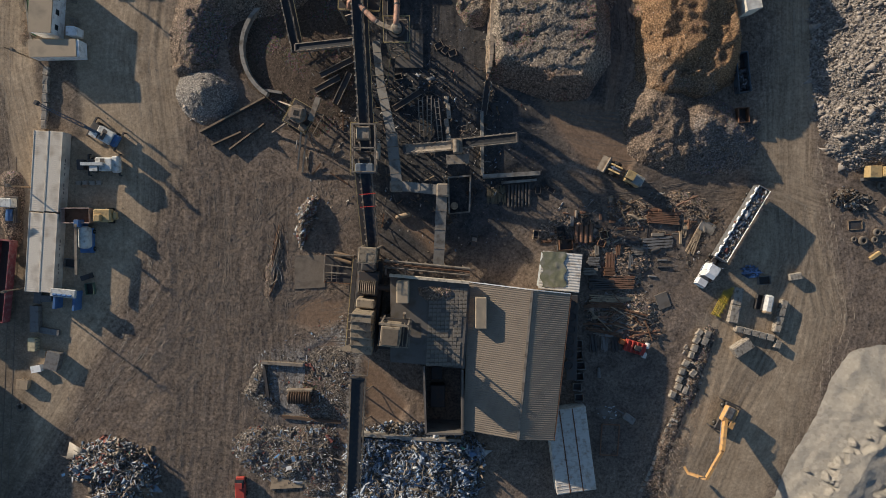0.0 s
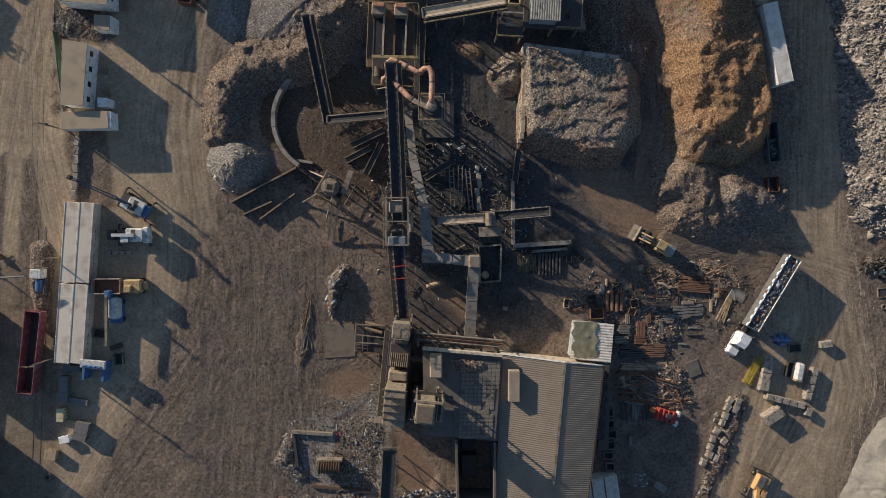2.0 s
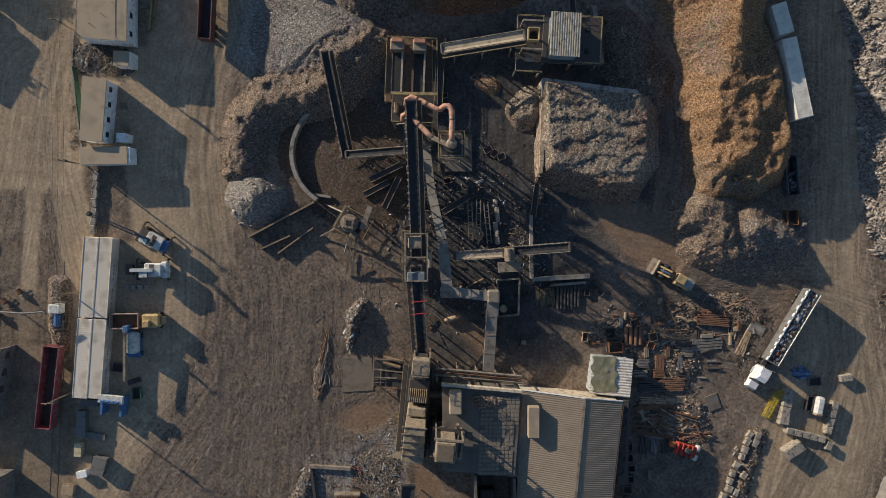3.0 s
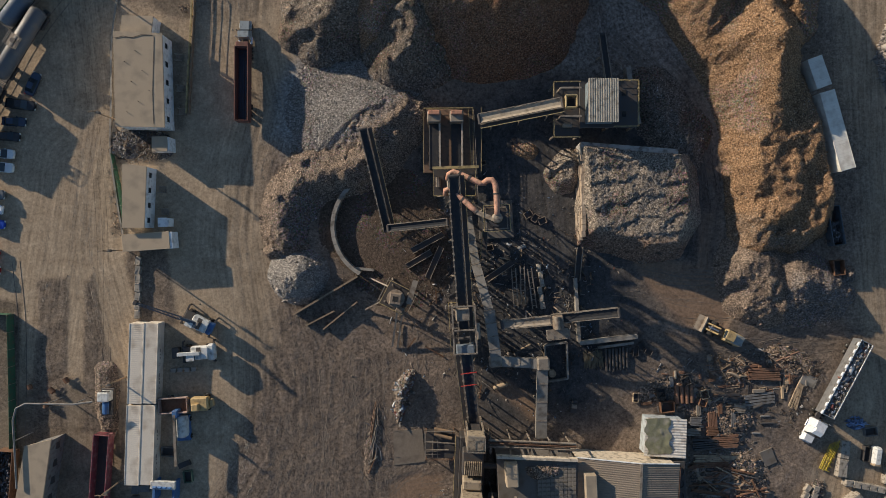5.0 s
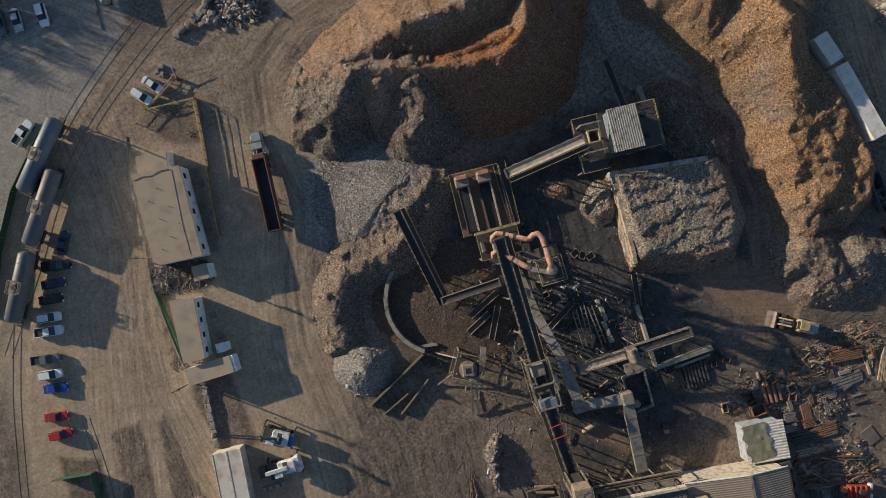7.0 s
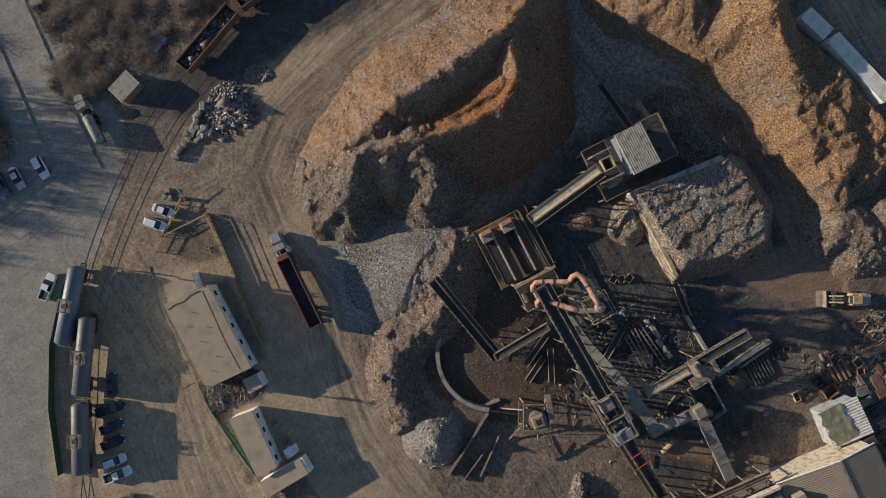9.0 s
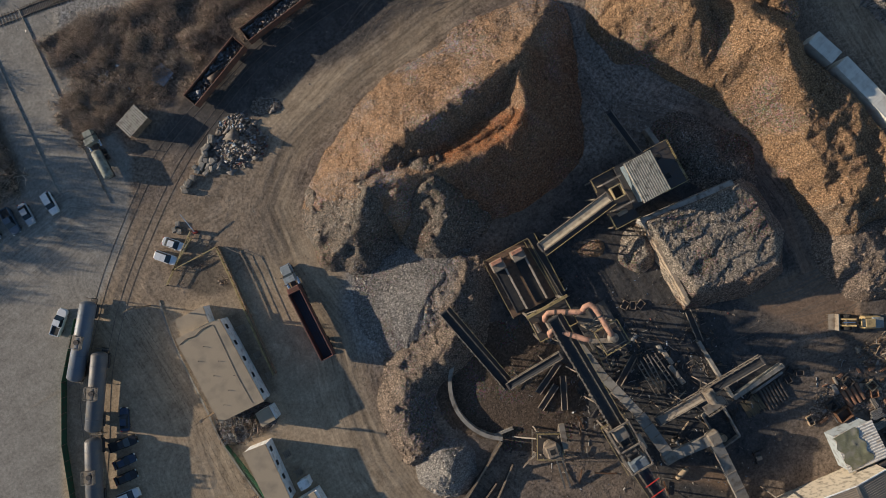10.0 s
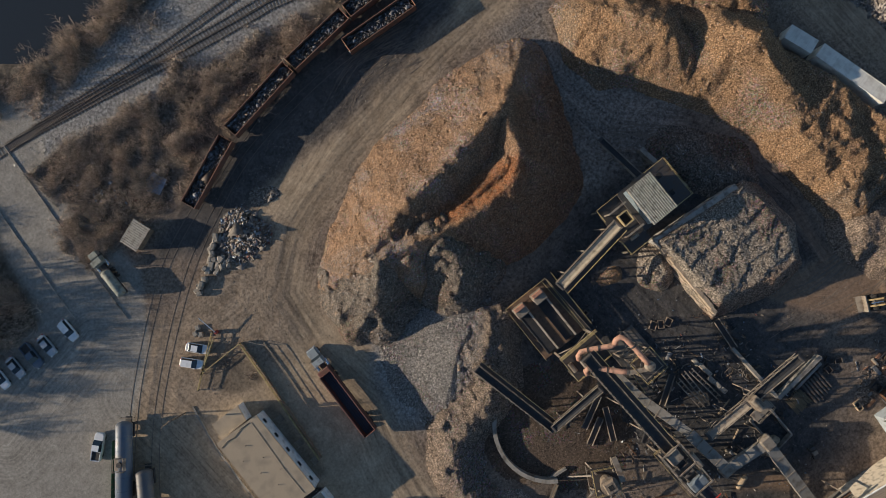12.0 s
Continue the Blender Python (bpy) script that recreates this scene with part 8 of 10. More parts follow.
def rail_track(label, pts, ties=True, z=0.12):
    t = thing("railway_track", label, "railway", kind="structure")
    line = smooth_line(pts)
    m = [Mesh(), Mesh()]
    for a, b in zip(line, line[1:]):
        d = (b - a).normalized()
        s = Vector((-d.y, d.x, 0))
        for k, sg in enumerate((-1, 1)):
            o = s * (sg * 0.75) + Vector((0, 0, z + 0.02))
            m[k].beam(a + o, b + o + d * 0.02, 0.08, 0.15)
    for k in range(2):
        part("rail", m[k], rail_m, t)
    if ties:
        tm = Mesh()
        acc = 0.0
        for a, b in zip(line, line[1:]):
            d = (b - a).normalized()
            s = Vector((-d.y, d.x, 0))
            L0 = (b - a).length
            while acc < L0:
                c = a + d * acc
                tm.beam(c - s * 1.2 + Vector((0, 0, z - 0.15)), c + s * 1.2 + Vector((0, 0, z - 0.15)), 0.2, 0.2)
                acc += 0.7
            acc -= L0
        tie = part("sleepers", tm, tie_m, t)
        tie["kind"] = "stuff"
    return t


rail_track("main line with dark sleepers in grey ballast", RAIL_MAIN[0])
rail_track("second main line beside the first in the ballast", RAIL_MAIN[1])
rail_track("third line branching off through a turnout", RAIL_MAIN[2])
rail_track("spur set in packed dirt leading to the wagons", [(-117.5, 14), (-114.8, 28), (-111.9, 40.4), (-106.4, 57), (-99, 74), (-88.5, 86.4), (-77.0, 96.3), (-63.5, 105.6), (-51, 110.5), (-36, 115.0), (-18, 118.3), (2, 119.0), (20, 117)], False, -0.05)
rail_track("spur set in packed dirt beside the rock pile", [(-112, 46), (-101, 62), (-94, 73), (-84.4, 83.8), (-73.3, 93.0), (-61.0, 101.4), (-49.5, 107.0), (-35, 111.8), (-12.5, 113.6), (12, 111)], False, -0.05)
rail_track("siding beside the container row", [(-84.2, 12), (-84.3, 0), (-85.5, -20), (-88.5, -60)], False, -0.05)
rail_track("siding set in the western dirt", [(-100.8, 30), (-100.4, 16), (-101.6, -2), (-103.5, -24), (-106, -60)], False, -0.05)

gon_m = mat("gondola_brown", (0.19, 0.10, 0.07), 0.75, dirty=0.35)


def bogie(t, x):
    part("bogie_frame", Mesh().bbox(x - 1.4, x + 1.4, -1.0, 1.0, 0.5, 0.9, 0.08), dark_steel, t)
    for dx in (-0.9, 0.9):
        part("axle_wheel", Mesh().cyl((x + dx, -0.85, 0.55), (x + dx, 0.85, 0.55), 0.42, n=14), dark_steel, t)


def gondola(a, b, label, load_m, hue=None, filled=420, W=3.05, seed=1):
    a, b = Vector((*a, 0)), Vector((*b, 0))
    d = b - a
    L0 = d.length
    c = (a + b) / 2
    t = thing("gondola_wagon", label, "rail wagon", pose(c.x, c.y, 0.15, 0, 0, math.degrees(math.atan2(d.y, d.x))), "gondola wagons")
    tub(t, -L0 / 2, L0 / 2, W, 1.1, 3.1, hue or gon_m, dark_steel)
    part("sill", Mesh().bbox(-L0 / 2 - 0.3, L0 / 2 + 0.3, -0.3, 0.3, 0.8, 1.1, 0.05), dark_steel, t)
    bogie(t, -L0 / 2 + 2.2)
    bogie(t, L0 / 2 - 2.2)
    if filled:
        load(t, -L0 / 2 + 0.4, L0 / 2 - 0.4, W - 0.7, 2.2, filled, seed, 0.3, load_m)
    return t


gondola((-52.0, 110.6), (-38.1, 115.7), "brown gondola wagon loaded with grey scrap", load_bits, seed=2)
gondola((-36.6, 116.2), (-20.0, 118.2), "brown gondola wagon filled with broken scrap", load_bits, seed=3)
gondola((-19.4, 118.3), (-5.0, 119.0), "rusty gondola wagon filled with pale scrap", load_bits, seed=4)
gondola((-4.4, 119.0), (11, 118.2), "dark gondola wagon with scrap at the row's end", load_bits, seed=6)
gondola((-8.9, 114.0), (6.6, 112.4), "brown gondola wagon loaded with rubble-like scrap", load_bits, seed=5)
gondola((-84.3, -4.4), (-86.4, -20.5), "crimson-edged empty gondola beside the containers", load_bits, mat("crimson_steel", (0.20, 0.055, 0.065), 0.7, dirt=(0.30, 0.20, 0.19), dirty=0.35), 0)
gondola((-103.0, -6.5), (-105, -22), "rusty gondola with dark scrap on the far siding", load_bits, rust, 160, seed=8)
tank_p = mat("tank_bluegrey", (0.13, 0.155, 0.19), 0.45, 0.1, var=0.15, scale=0.5, dirt=(0.24, 0.20, 0.16), dirty=0.3)
tank_d = mat("tank_brownblack", (0.115, 0.12, 0.13), 0.5, 0.1, var=0.15, scale=0.5, dirt=(0.22, 0.18, 0.14), dirty=0.35)


def tank_wagon(a, b, label, m):
    a, b = Vector((*a, 0)), Vector((*b, 0))
    d = b - a
    L0 = d.length
    c = (a + b) / 2
    t = thing("tank_wagon", label, "rail wagon", pose(c.x, c.y, 0.15, 0, 0, math.degrees(math.atan2(d.y, d.x))), "tank wagons")
    R = 1.5
    part("tank", Mesh().lathe((-L0 / 2, 0, 2.75), (1, 0, 0), [(0, 0.3), (0.08, 0.8), (0.3, 1.25), (0.6, R), (L0 / 2, R + 0.03), (L0 - 0.6, R), (L0 - 0.3, 1.25), (L0 - 0.08, 0.8), (L0, 0.3)], 28), m, t, "", True)
    for k in range(1, 6):
        part("weld_band", Mesh().lathe((-L0 / 2 + k * L0 / 6, 0, 2.75), (1, 0, 0), [(0, R + 0.01), (0.02, R + 0.05), (0.1, R + 0.05), (0.12, R + 0.01)], 28), m, t)
    part("dome", Mesh().cyl((0, 0, 4.2), (0, 0, 4.65), 0.5, n=16), dark_steel, t)
    part("dome_platform", Mesh().bbox(-1.2, 1.2, -1.1, 1.1, 4.15, 4.22, 0.01), steel, t)
    part("platform_rail", railing(Mesh(), [(-1.2, -1.1, 4.2), (1.2, -1.1, 4.2), (1.2, 1.1, 4.2), (-1.2, 1.1, 4.2), (-1.2, -1.1, 4.2)], 0.9, 1.1), steel, t)
    part("ladder", Mesh().beam((0.2, -1.55, 0.8), (0.2, -1.2, 4.2), 0.06).beam((-0.3, -1.55, 0.8), (-0.3, -1.2, 4.2), 0.06), steel, t)
    part("sill", Mesh().bbox(-L0 / 2 - 0.5, L0 / 2 + 0.5, -0.6, 0.6, 0.8, 1.15, 0.05), dark_steel, t)
    part("end_rail", railing(Mesh(), [(L0 / 2 + 0.4, -1.3, 1.1), (L0 / 2 + 0.4, 1.3, 1.1)], 0.9, 1.0), steel, t)
    part("end_rail", railing(Mesh(), [(-L0 / 2 - 0.4, -1.3, 1.1), (-L0 / 2 - 0.4, 1.3, 1.1)], 0.9, 1.0), steel, t)
    bogie(t, -L0 / 2 + 2.0)
    bogie(t, L0 / 2 - 2.0)
    return t


tank_wagon((-88.2, 87.2), (-98.2, 75.4), "blue-grey tank wagon with a railed dome platform", tank_p)
tank_wagon((-91.2, 77.8), (-100.0, 65.2), "grimy grey tank wagon on the inner spur", tank_d)
tank_wagon((-100.6, 64.2), (-107.2, 52.0), "dusty grey tank wagon at the car row", tank_d)

# ---- offices' surroundings and the container row ----
cont_m = mat("container_cream", (0.66, 0.595, 0.50), 0.7, var=0.18, scale=0.45, fine=5, dirt=(0.42, 0.34, 0.26), dirty=0.35)
print_m = mat("dark_print", (0.10, 0.10, 0.105), 0.7)
for i, (x, y) in enumerate(((-77.2, 9.0), (-74.4, 8.9), (-78.6, -6.8), (-75.8, -6.9))):
    c = thing("shipping_container", "long cream shipping container with rust-streaked ribbed roof", "container", pose(x + (0.1 if i < 2 else 0), y, 0, 0, 0, -5.2), "row of containers")
    part("box", Mesh().bbox(-1.33, 1.33, -7.8, 7.8, 0.1, 2.9, 0.05), cont_m, c)
    part("roof_sheet", corr(Mesh(), (-1.3, 7.75, 2.92), (1.3, 7.75, 2.92), (1.3, -7.75, 2.92), (-1.3, -7.75, 2.92), 40, 0.009), cont_m, c)
    for xx in (-1.33, 1.33):
        part("roof_rail", Mesh().bbox(xx - 0.06, xx + 0.06, -7.8, 7.8, 2.86, 3.0, 0.02), cont_m, c)
    part("door_bar", Mesh().beam((-0.6, -7.85, 0.3), (-0.6, -7.85, 2.7), 0.06).beam((0.6, -7.85, 0.3), (0.6, -7.85, 2.7), 0.06), steel, c)
    if i % 2:
        for k in range(10):
            part("print_bar", Mesh().bbox(1.335, 1.35, -5.2 + k * 0.8 + 0.25 * (k % 3), -4.9 + k * 0.8 + 0.4 * (k % 2), 1.5, 1.75, 0.004), print_m, c, "bar of faded dark print")

bx = thing("box_trailer", "white box trailer with a tan tarpaulin roof beside the office", "trailer", pose(-73.4, 32.5, 0, 0, 0, 1))
part("box", Mesh().bbox(-4.6, 4.9, -1.7, 1.5, 0.5, 3.2, 0.06), white, bx)
part("roof", Mesh().bbox(-4.7, 4.4, -1.75, 1.6, 3.2, 3.34, 0.06), tan_roof, bx, "tan roof")
for xx in (-3, 3):
    part("jack_leg", Mesh().bbox(xx - 0.15, xx + 0.15, -1.5, -1.2, -0.1, 0.5, 0.02).bbox(xx - 0.15, xx + 0.15, 1.0, 1.3, -0.1, 0.5, 0.02), dark_steel, bx)
for nm, lb, x, y, sx, sy, h, m in (("storage_shed", "small tan-roofed shed with a white end", -69.8, 51.0, 3.2, 2.7, 2.8, tan_roof), ("white_tank_box", "white plastic tank box beside the trailer", -70.4, 36.0, 2.0, 1.6, 2.2, white)):
    s0 = thing(nm, lb, "shed", pose(x, y, 0, 0, 0, -2))
    part("wall", Mesh().bbox(-sx / 2, sx / 2, -sy / 2, sy / 2, -0.1, h, 0.04), white, s0)
    part("roof", Mesh().bbox(-sx / 2 - 0.1, sx / 2 - 0.3, -sy / 2 - 0.1, sy / 2 + 0.1, h, h + 0.15, 0.04), m, s0)
for x, y in ((-71.6, 42.5), (-71.4, 38.2), (-66.9, 62), (-66.8, 57.5), (-66.8, 68)):
    st = thing("entrance_steps", "short steel entrance steps with a railing", "steps", pose(x, y, 0, 0, 0, -3), "office steps")
    for k in range(4):
        part("tread", Mesh().bbox(0.3 * k, 0.3 * k + 0.28, -0.6, 0.6, 0.62 - 0.17 * k, 0.68 - 0.17 * k, 0.01), steel, st)
    part("handrail", railing(Mesh(), [(0, -0.6, 0.6), (1.2, -0.6, 0.1)], 0.9, 1.0), steel, st)
    part("handrail", railing(Mesh(), [(0, 0.6, 0.6), (1.2, 0.6, 0.1)], 0.9, 1.0), steel, st)
for k in range(7):
    part("roof_pipe", Mesh().cyl((-74.9 + 1.1 * (k * 2 % 5), 57 + k * 1.9, 4.6), (-74.9 + 1.1 * (k * 2 % 5), 57 + k * 1.9, 4.95), 0.06, n=8), dark_steel, off1)
part("roof_cable", Mesh().pipe([(-69.1, 71.0, 4.66), (-69.5, 66, 4.66), (-70.0, 60.4, 4.66), (-70.1, 54.6, 4.66)], 0.03, 6), dark_steel, off1)
part("roof_hose", Mesh().pipe([(-76.4, 71.0, 4.68), (-74.8, 71.3, 4.7), (-73.2, 70.9, 4.68), (-71.4, 71.4, 4.7), (-69.4, 71.2, 4.68)], 0.045, 6), black, off1)

fence_y = thing("barrier_fence", "long yellow-railed barrier with plank fence behind the office", "fence")
fl = [(-62.5, 84.2), (-63.2, 76), (-64.4, 66), (-65.3, 57.0)]
for a, b in zip(fl, fl[1:]):
    for z, w0 in ((0.7, 0.12), (1.3, 0.22)):
        part("rail", Mesh().beam((*a, z), (*b, z), w0, 0.14), yellow_rail, fence_y)
    part("kick_board", Mesh().beam((a[0] + 0.35, a[1], 0.5), (b[0] + 0.35, b[1], 0.5), 0.14, 1.0), wood, fence_y)
    for k in range(5):
        part("post", Mesh().beam((a[0] + (b[0] - a[0]) * k / 5, a[1] + (b[1] - a[1]) * k / 5, -0.2), (a[0] + (b[0] - a[0]) * k / 5, a[1] + (b[1] - a[1]) * k / 5, 1.4), 0.16), yellow_rail, fence_y)
for a, b in (((-62.5, 84.2), (-72.0, 84.6)), ((-65.2, 89.4), (-74.6, 82.6)), ((-72.0, 84.6), (-65.8, 88.2))):
    f0 = thing("fence_panel", "yellowed steel fence panel at the lot corner", "fence", group="corner fence")
    part("rail", Mesh().beam((*a, 1.1), (*b, 1.1), 0.2, 0.14).beam((*a, 0.5), (*b, 0.5), 0.1, 0.1), yellow_rail, f0)
    for k in range(4):
        part("post", Mesh().beam((a[0] + (b[0] - a[0]) * k / 3, a[1] + (b[1] - a[1]) * k / 3, -0.2), (a[0] + (b[0] - a[0]) * k / 3, a[1] + (b[1] - a[1]) * k / 3, 1.3), 0.14), steel, f0)
sc = thing("scale_rail", "low pipe railing along the truck scale", "railing")
part("rail", railing(Mesh(), [(-61.2, 83.6, 0), (-58.9, 80.5, 0), (-60.4, 66, 0)], 1.0, 3.4), steel, sc)
gar = thing("road_barrier", "red and white road barrier arm raised at the gate", "barrier")
part("post", Mesh().bbox(-64.9, -64.3, 88.6, 89.2, -0.1, 1.1, 0.05), redm, gar)
part("arm", Mesh().beam((-64.6, 88.9, 1.1), (-64.8, 92.9, 2.4), 0.14), white, gar)

green_m = mat("green_screen", (0.04, 0.115, 0.07), 0.85, dirty=0.35)


def screen_fence(label, pts, h=1.8):
    t = thing("screen_fence", label, "fence", group="green screen fences")
    for a, b in zip(pts, pts[1:]):
        part("mesh_screen", Mesh().beam((*a, h / 2), (*b, h / 2), 0.06, h), green_m, t)
        k = max(1, int(math.hypot(b[0] - a[0], b[1] - a[1]) / 3))
        for i in range(k + 1):
            x, y = a[0] + (b[0] - a[0]) * i / k, a[1] + (b[1] - a[1]) * i / k
            part("post", Mesh().cyl((x, y, -0.2), (x, y, h + 0.15), 0.06, n=8), steel, t)


screen_fence("green screen fence leaning beside the tank wagons", [(-93.0, 86.0), (-101.3, 76.6), (-107.4, 66), (-112, 54)], 1.8)
screen_fence("green screen fence along the office trailer", [(-80.3, 50), (-79.4, 44), (-78.6, 35.5)], 1.4)
screen_fence("green screen fence round the western plot", [(-109.5, 20.5), (-101.9, 19.6), (-102.4, 6), (-103.2, -10)], 2.0)

# large blocks along the drive
blk = mat("pale_stone_block", (0.33, 0.29, 0.24), 0.9, scale=2.0, dirty=0.4)


def block(x, y, rz, s, name="stone_block", label="rough pale concrete block lying on the dirt", group="blocks", h=None):
    m = Mesh().bbox(-s[0] / 2, s[0] / 2, -s[1] / 2, s[1] / 2, 0, s[2], 0.12)
    m.v = [(a + rr.uniform(-0.09, 0.09), b + rr.uniform(-0.09, 0.09), c + rr.uniform(-0.06, 0.06)) for a, b, c in m.v]
    return single(name, m, blk, label, "block", group, m=pose(x, y, h if h is not None else ground_z(x, y) - 0.08, 0, 0, rz))


for k in range(7):
    block(-76.6 - k * 0.14, 28.8 - k * 1.75, 85 + rr.uniform(-9, 9), (1.7, 1.1, 0.8), label="pale stone block in a row by the drive", group="drive blocks")
for k in range(4):
    block(-71.0 + k * 1.35, 6.9, rr.uniform(-6, 6), (1.1, 0.9, 0.7), label="grey concrete block beside the crane", group="crane blocks")
for k in range(15):
    u = k / 14
    block(-62.8 + 9.9 * u + rr.gauss(0, 0.25), 96.8 + 5.9 * u + rr.gauss(0, 0.3), 31 + rr.gauss(0, 22), (rr.uniform(0.9, 1.8), rr.uniform(0.8, 1.1), rr.uniform(0.7, 1.1)), label="squared pale stone in a row at the rubble pile", group="pile stones")
for k in range(12):
    block(-55.0 + rr.gauss(0, 1.5), 98.9 + rr.gauss(0, 0.9), rr.uniform(0, 90), (rr.uniform(0.7, 1.6), rr.uniform(0.6, 1.0), rr.uniform(0.4, 0.9)), label="broken grey stone at the rubble pile", group="pile stones")
for x, y in ((-68, 91.4), (-66.9, 92.0), (-67.3, 90.6)):
    block(x, y, rr.uniform(0, 90), (1.1, 0.9, 0.7), label="rounded boulder by the gate arm", group="gate boulders")
for k in range(9):
    u = k / 8
    for row in ((0.0, 1.0) if k in (0, 1, 5, 7) else (0.0,)):
        block(53.6 - 5.2 * u + row * 1.7 + rr.gauss(0, 0.2), -23.0 - 13.0 * u - row * 0.4 + rr.gauss(0, 0.15), 66 + rr.gauss(0, 7), (rr.uniform(1.3, 1.7), rr.uniform(1.0, 1.3), rr.uniform(0.8, 1.0)), label="squared concrete block in the row edging the haul road", group="roadside blocks")
for k in range(15):
    block(55.0 - 5.0 * rr.random() + rr.gauss(0, 0.6), -25 - 9 * rr.random(), rr.uniform(0, 90), (rr.uniform(0.4, 0.9), rr.uniform(0.3, 0.7), rr.uniform(0.25, 0.5)), label="small grey rubble lump beside the block row", group="rubble lumps")
for k in range(16):
    u = k / 15
    block(49.2 - 6.8 * u + rr.gauss(0, 0.15), -39 - 17 * u, 66 + rr.gauss(0, 8), (rr.uniform(0.8, 1.1), rr.uniform(0.5, 0.8), rr.uniform(0.3, 0.5)), "kerb_stone", "dark sunken kerb stone along the haul road", "kerb stones")
heap("rubble_strip", "strip of small rubble among the roadside blocks", crest([(55, -24, 0.3), (52, -34, 0.4), (47, -48, 0.2), (44, -58, 0.15)], 0.7, 0.4), brown, shard_brown, (38, 64, -62, -18), rough=0.3, chip=0.13, dens=4, seed=51, strips=(500, 0.4, 0.1, dull_bits, None))
for a, b, nn in (((61.2, -13.9), (60.0, -21.2), 2), ((60.6, -22.3), (68.6, -24.4), 5), ((70.6, -16.6), (69.0, -23.2), 4)):
    for k in range(nn):
        u = (k + 0.5) / nn
        L0 = math.hypot(b[0] - a[0], b[1] - a[1]) / nn
        block(a[0] + (b[0] - a[0]) * u, a[1] + (b[1] - a[1]) * u, math.degrees(math.atan2(b[1] - a[1], b[0] - a[0])), (L0 * 0.97, 1.9 if nn < 4 else 1.3, 1.3), label="big concrete block of a three-sided bay", group="bay blocks")
block(69.4, -25.6, 70, (1.8, 1.3, 1.2), label="big concrete block of a three-sided bay", group="bay blocks")
block(72.6, -11.8, 10, (2.4, 1.4, 1.2), label="concrete block with a painted red mark", group="bay blocks")
block(62.0, -26.2, 34, (4.0, 2.2, 1.9), label="pale concrete block casting a long shadow", group="bay blocks")

# ---- scrub and bare trees ----
twig = mat("dry_scrub", (0.47, 0.375, 0.295), 0.9, chips=1.5, bump=0, scale=0.12, dirt=(0.30, 0.265, 0.235), dirty=0.4, world_space=True)
bark = mat("grey_bark", (0.22, 0.19, 0.16), 0.9)


def scrub(name, label, polys, n, size, seed, k=7):
    """A thicket of thin bent twigs, uncountable, as one mesh of narrow three-sided stems."""
    r = np.random.RandomState(seed)
    pts = []
    for poly in polys:
        px, py = [q[0] for q in poly], [q[1] for q in poly]
        X, Y = r.uniform(min(px), max(px), n * 4), r.uniform(min(py), max(py), n * 4)
        edge = poly_in(X + 5 * fbm(X, Y + 40, 6, 3), Y + 5 * fbm(X + 40, Y, 6, 3), poly)
        ok = edge * 0.10 + 1.3 * fbm(X, Y, 7, 4) + 0.16 * r.randn(len(X)) > 0.10
        pts.append(np.stack([X[ok][:n], Y[ok][:n]], -1))
    pts = np.concatenate(pts)
    bush = np.clip(vnoise(pts[:, 0] / 2.6 + 9, pts[:, 1] / 2.6) * 1.3 + fbm(pts[:, 0] + 9, pts[:, 1], 9, 3), 0, 1.5)
    hh = size * (0.25 + 1.1 * bush**1.6)
    nb = len(pts)
    a = r.rand(nb, k) * 2 * np.pi
    lean = r.uniform(0.3, 1.1, (nb, k))
    L0 = hh[:, None] * r.uniform(0.5, 1.2, (nb, k))
    w0 = 0.022 + 0.03 * r.rand(nb, k)
    co = np.zeros((nb, k, 3, 3, 3), np.float32)
    for j, u in enumerate((0.0, 0.55, 1.0)):
        aa = a + u * r.randn(nb, k) * 0.5
        x = pts[:, :1] + np.cos(aa) * lean * L0 * u
        y = pts[:, 1:] + np.sin(aa) * lean * L0 * u
        z = L0 * (1.2 - 0.45 * lean) * u ** 0.8 - 0.08
        ww = w0 * (1.0 - 0.55 * u)
        for i, (p0, q0) in enumerate(((1, 0), (-0.5, 0.8), (-0.5, -0.8))):
            co[:, :, j, i] = np.stack([x - np.sin(aa) * ww * p0, y + np.cos(aa) * ww * p0, z + ww * q0], -1)
    f = [(j * 3 + i, j * 3 + (i + 1) % 3, j * 3 + 3 + (i + 1) % 3, j * 3 + 3 + i) for j in range(2) for i in range(3)]
    f = (np.array(f)[None] + (np.arange(nb * k) * 9)[:, None, None]).reshape(-1, 4)
    me = bpy.data.meshes.new(name)
    me.vertices.add(nb * k * 9)
    me.vertices.foreach_set("co", co.ravel())
    me.loops.add(f.size)
    me.loops.foreach_set("vertex_index", f.ravel().astype(np.int32))
    me.polygons.add(len(f))
    me.polygons.foreach_set("loop_start", (np.arange(len(f)) * 4).astype(np.int32))
    me.update(calc_edges=True)
    me.materials.append(twig)
    tagged(new(name, me), label, "scrub", kind="stuff")


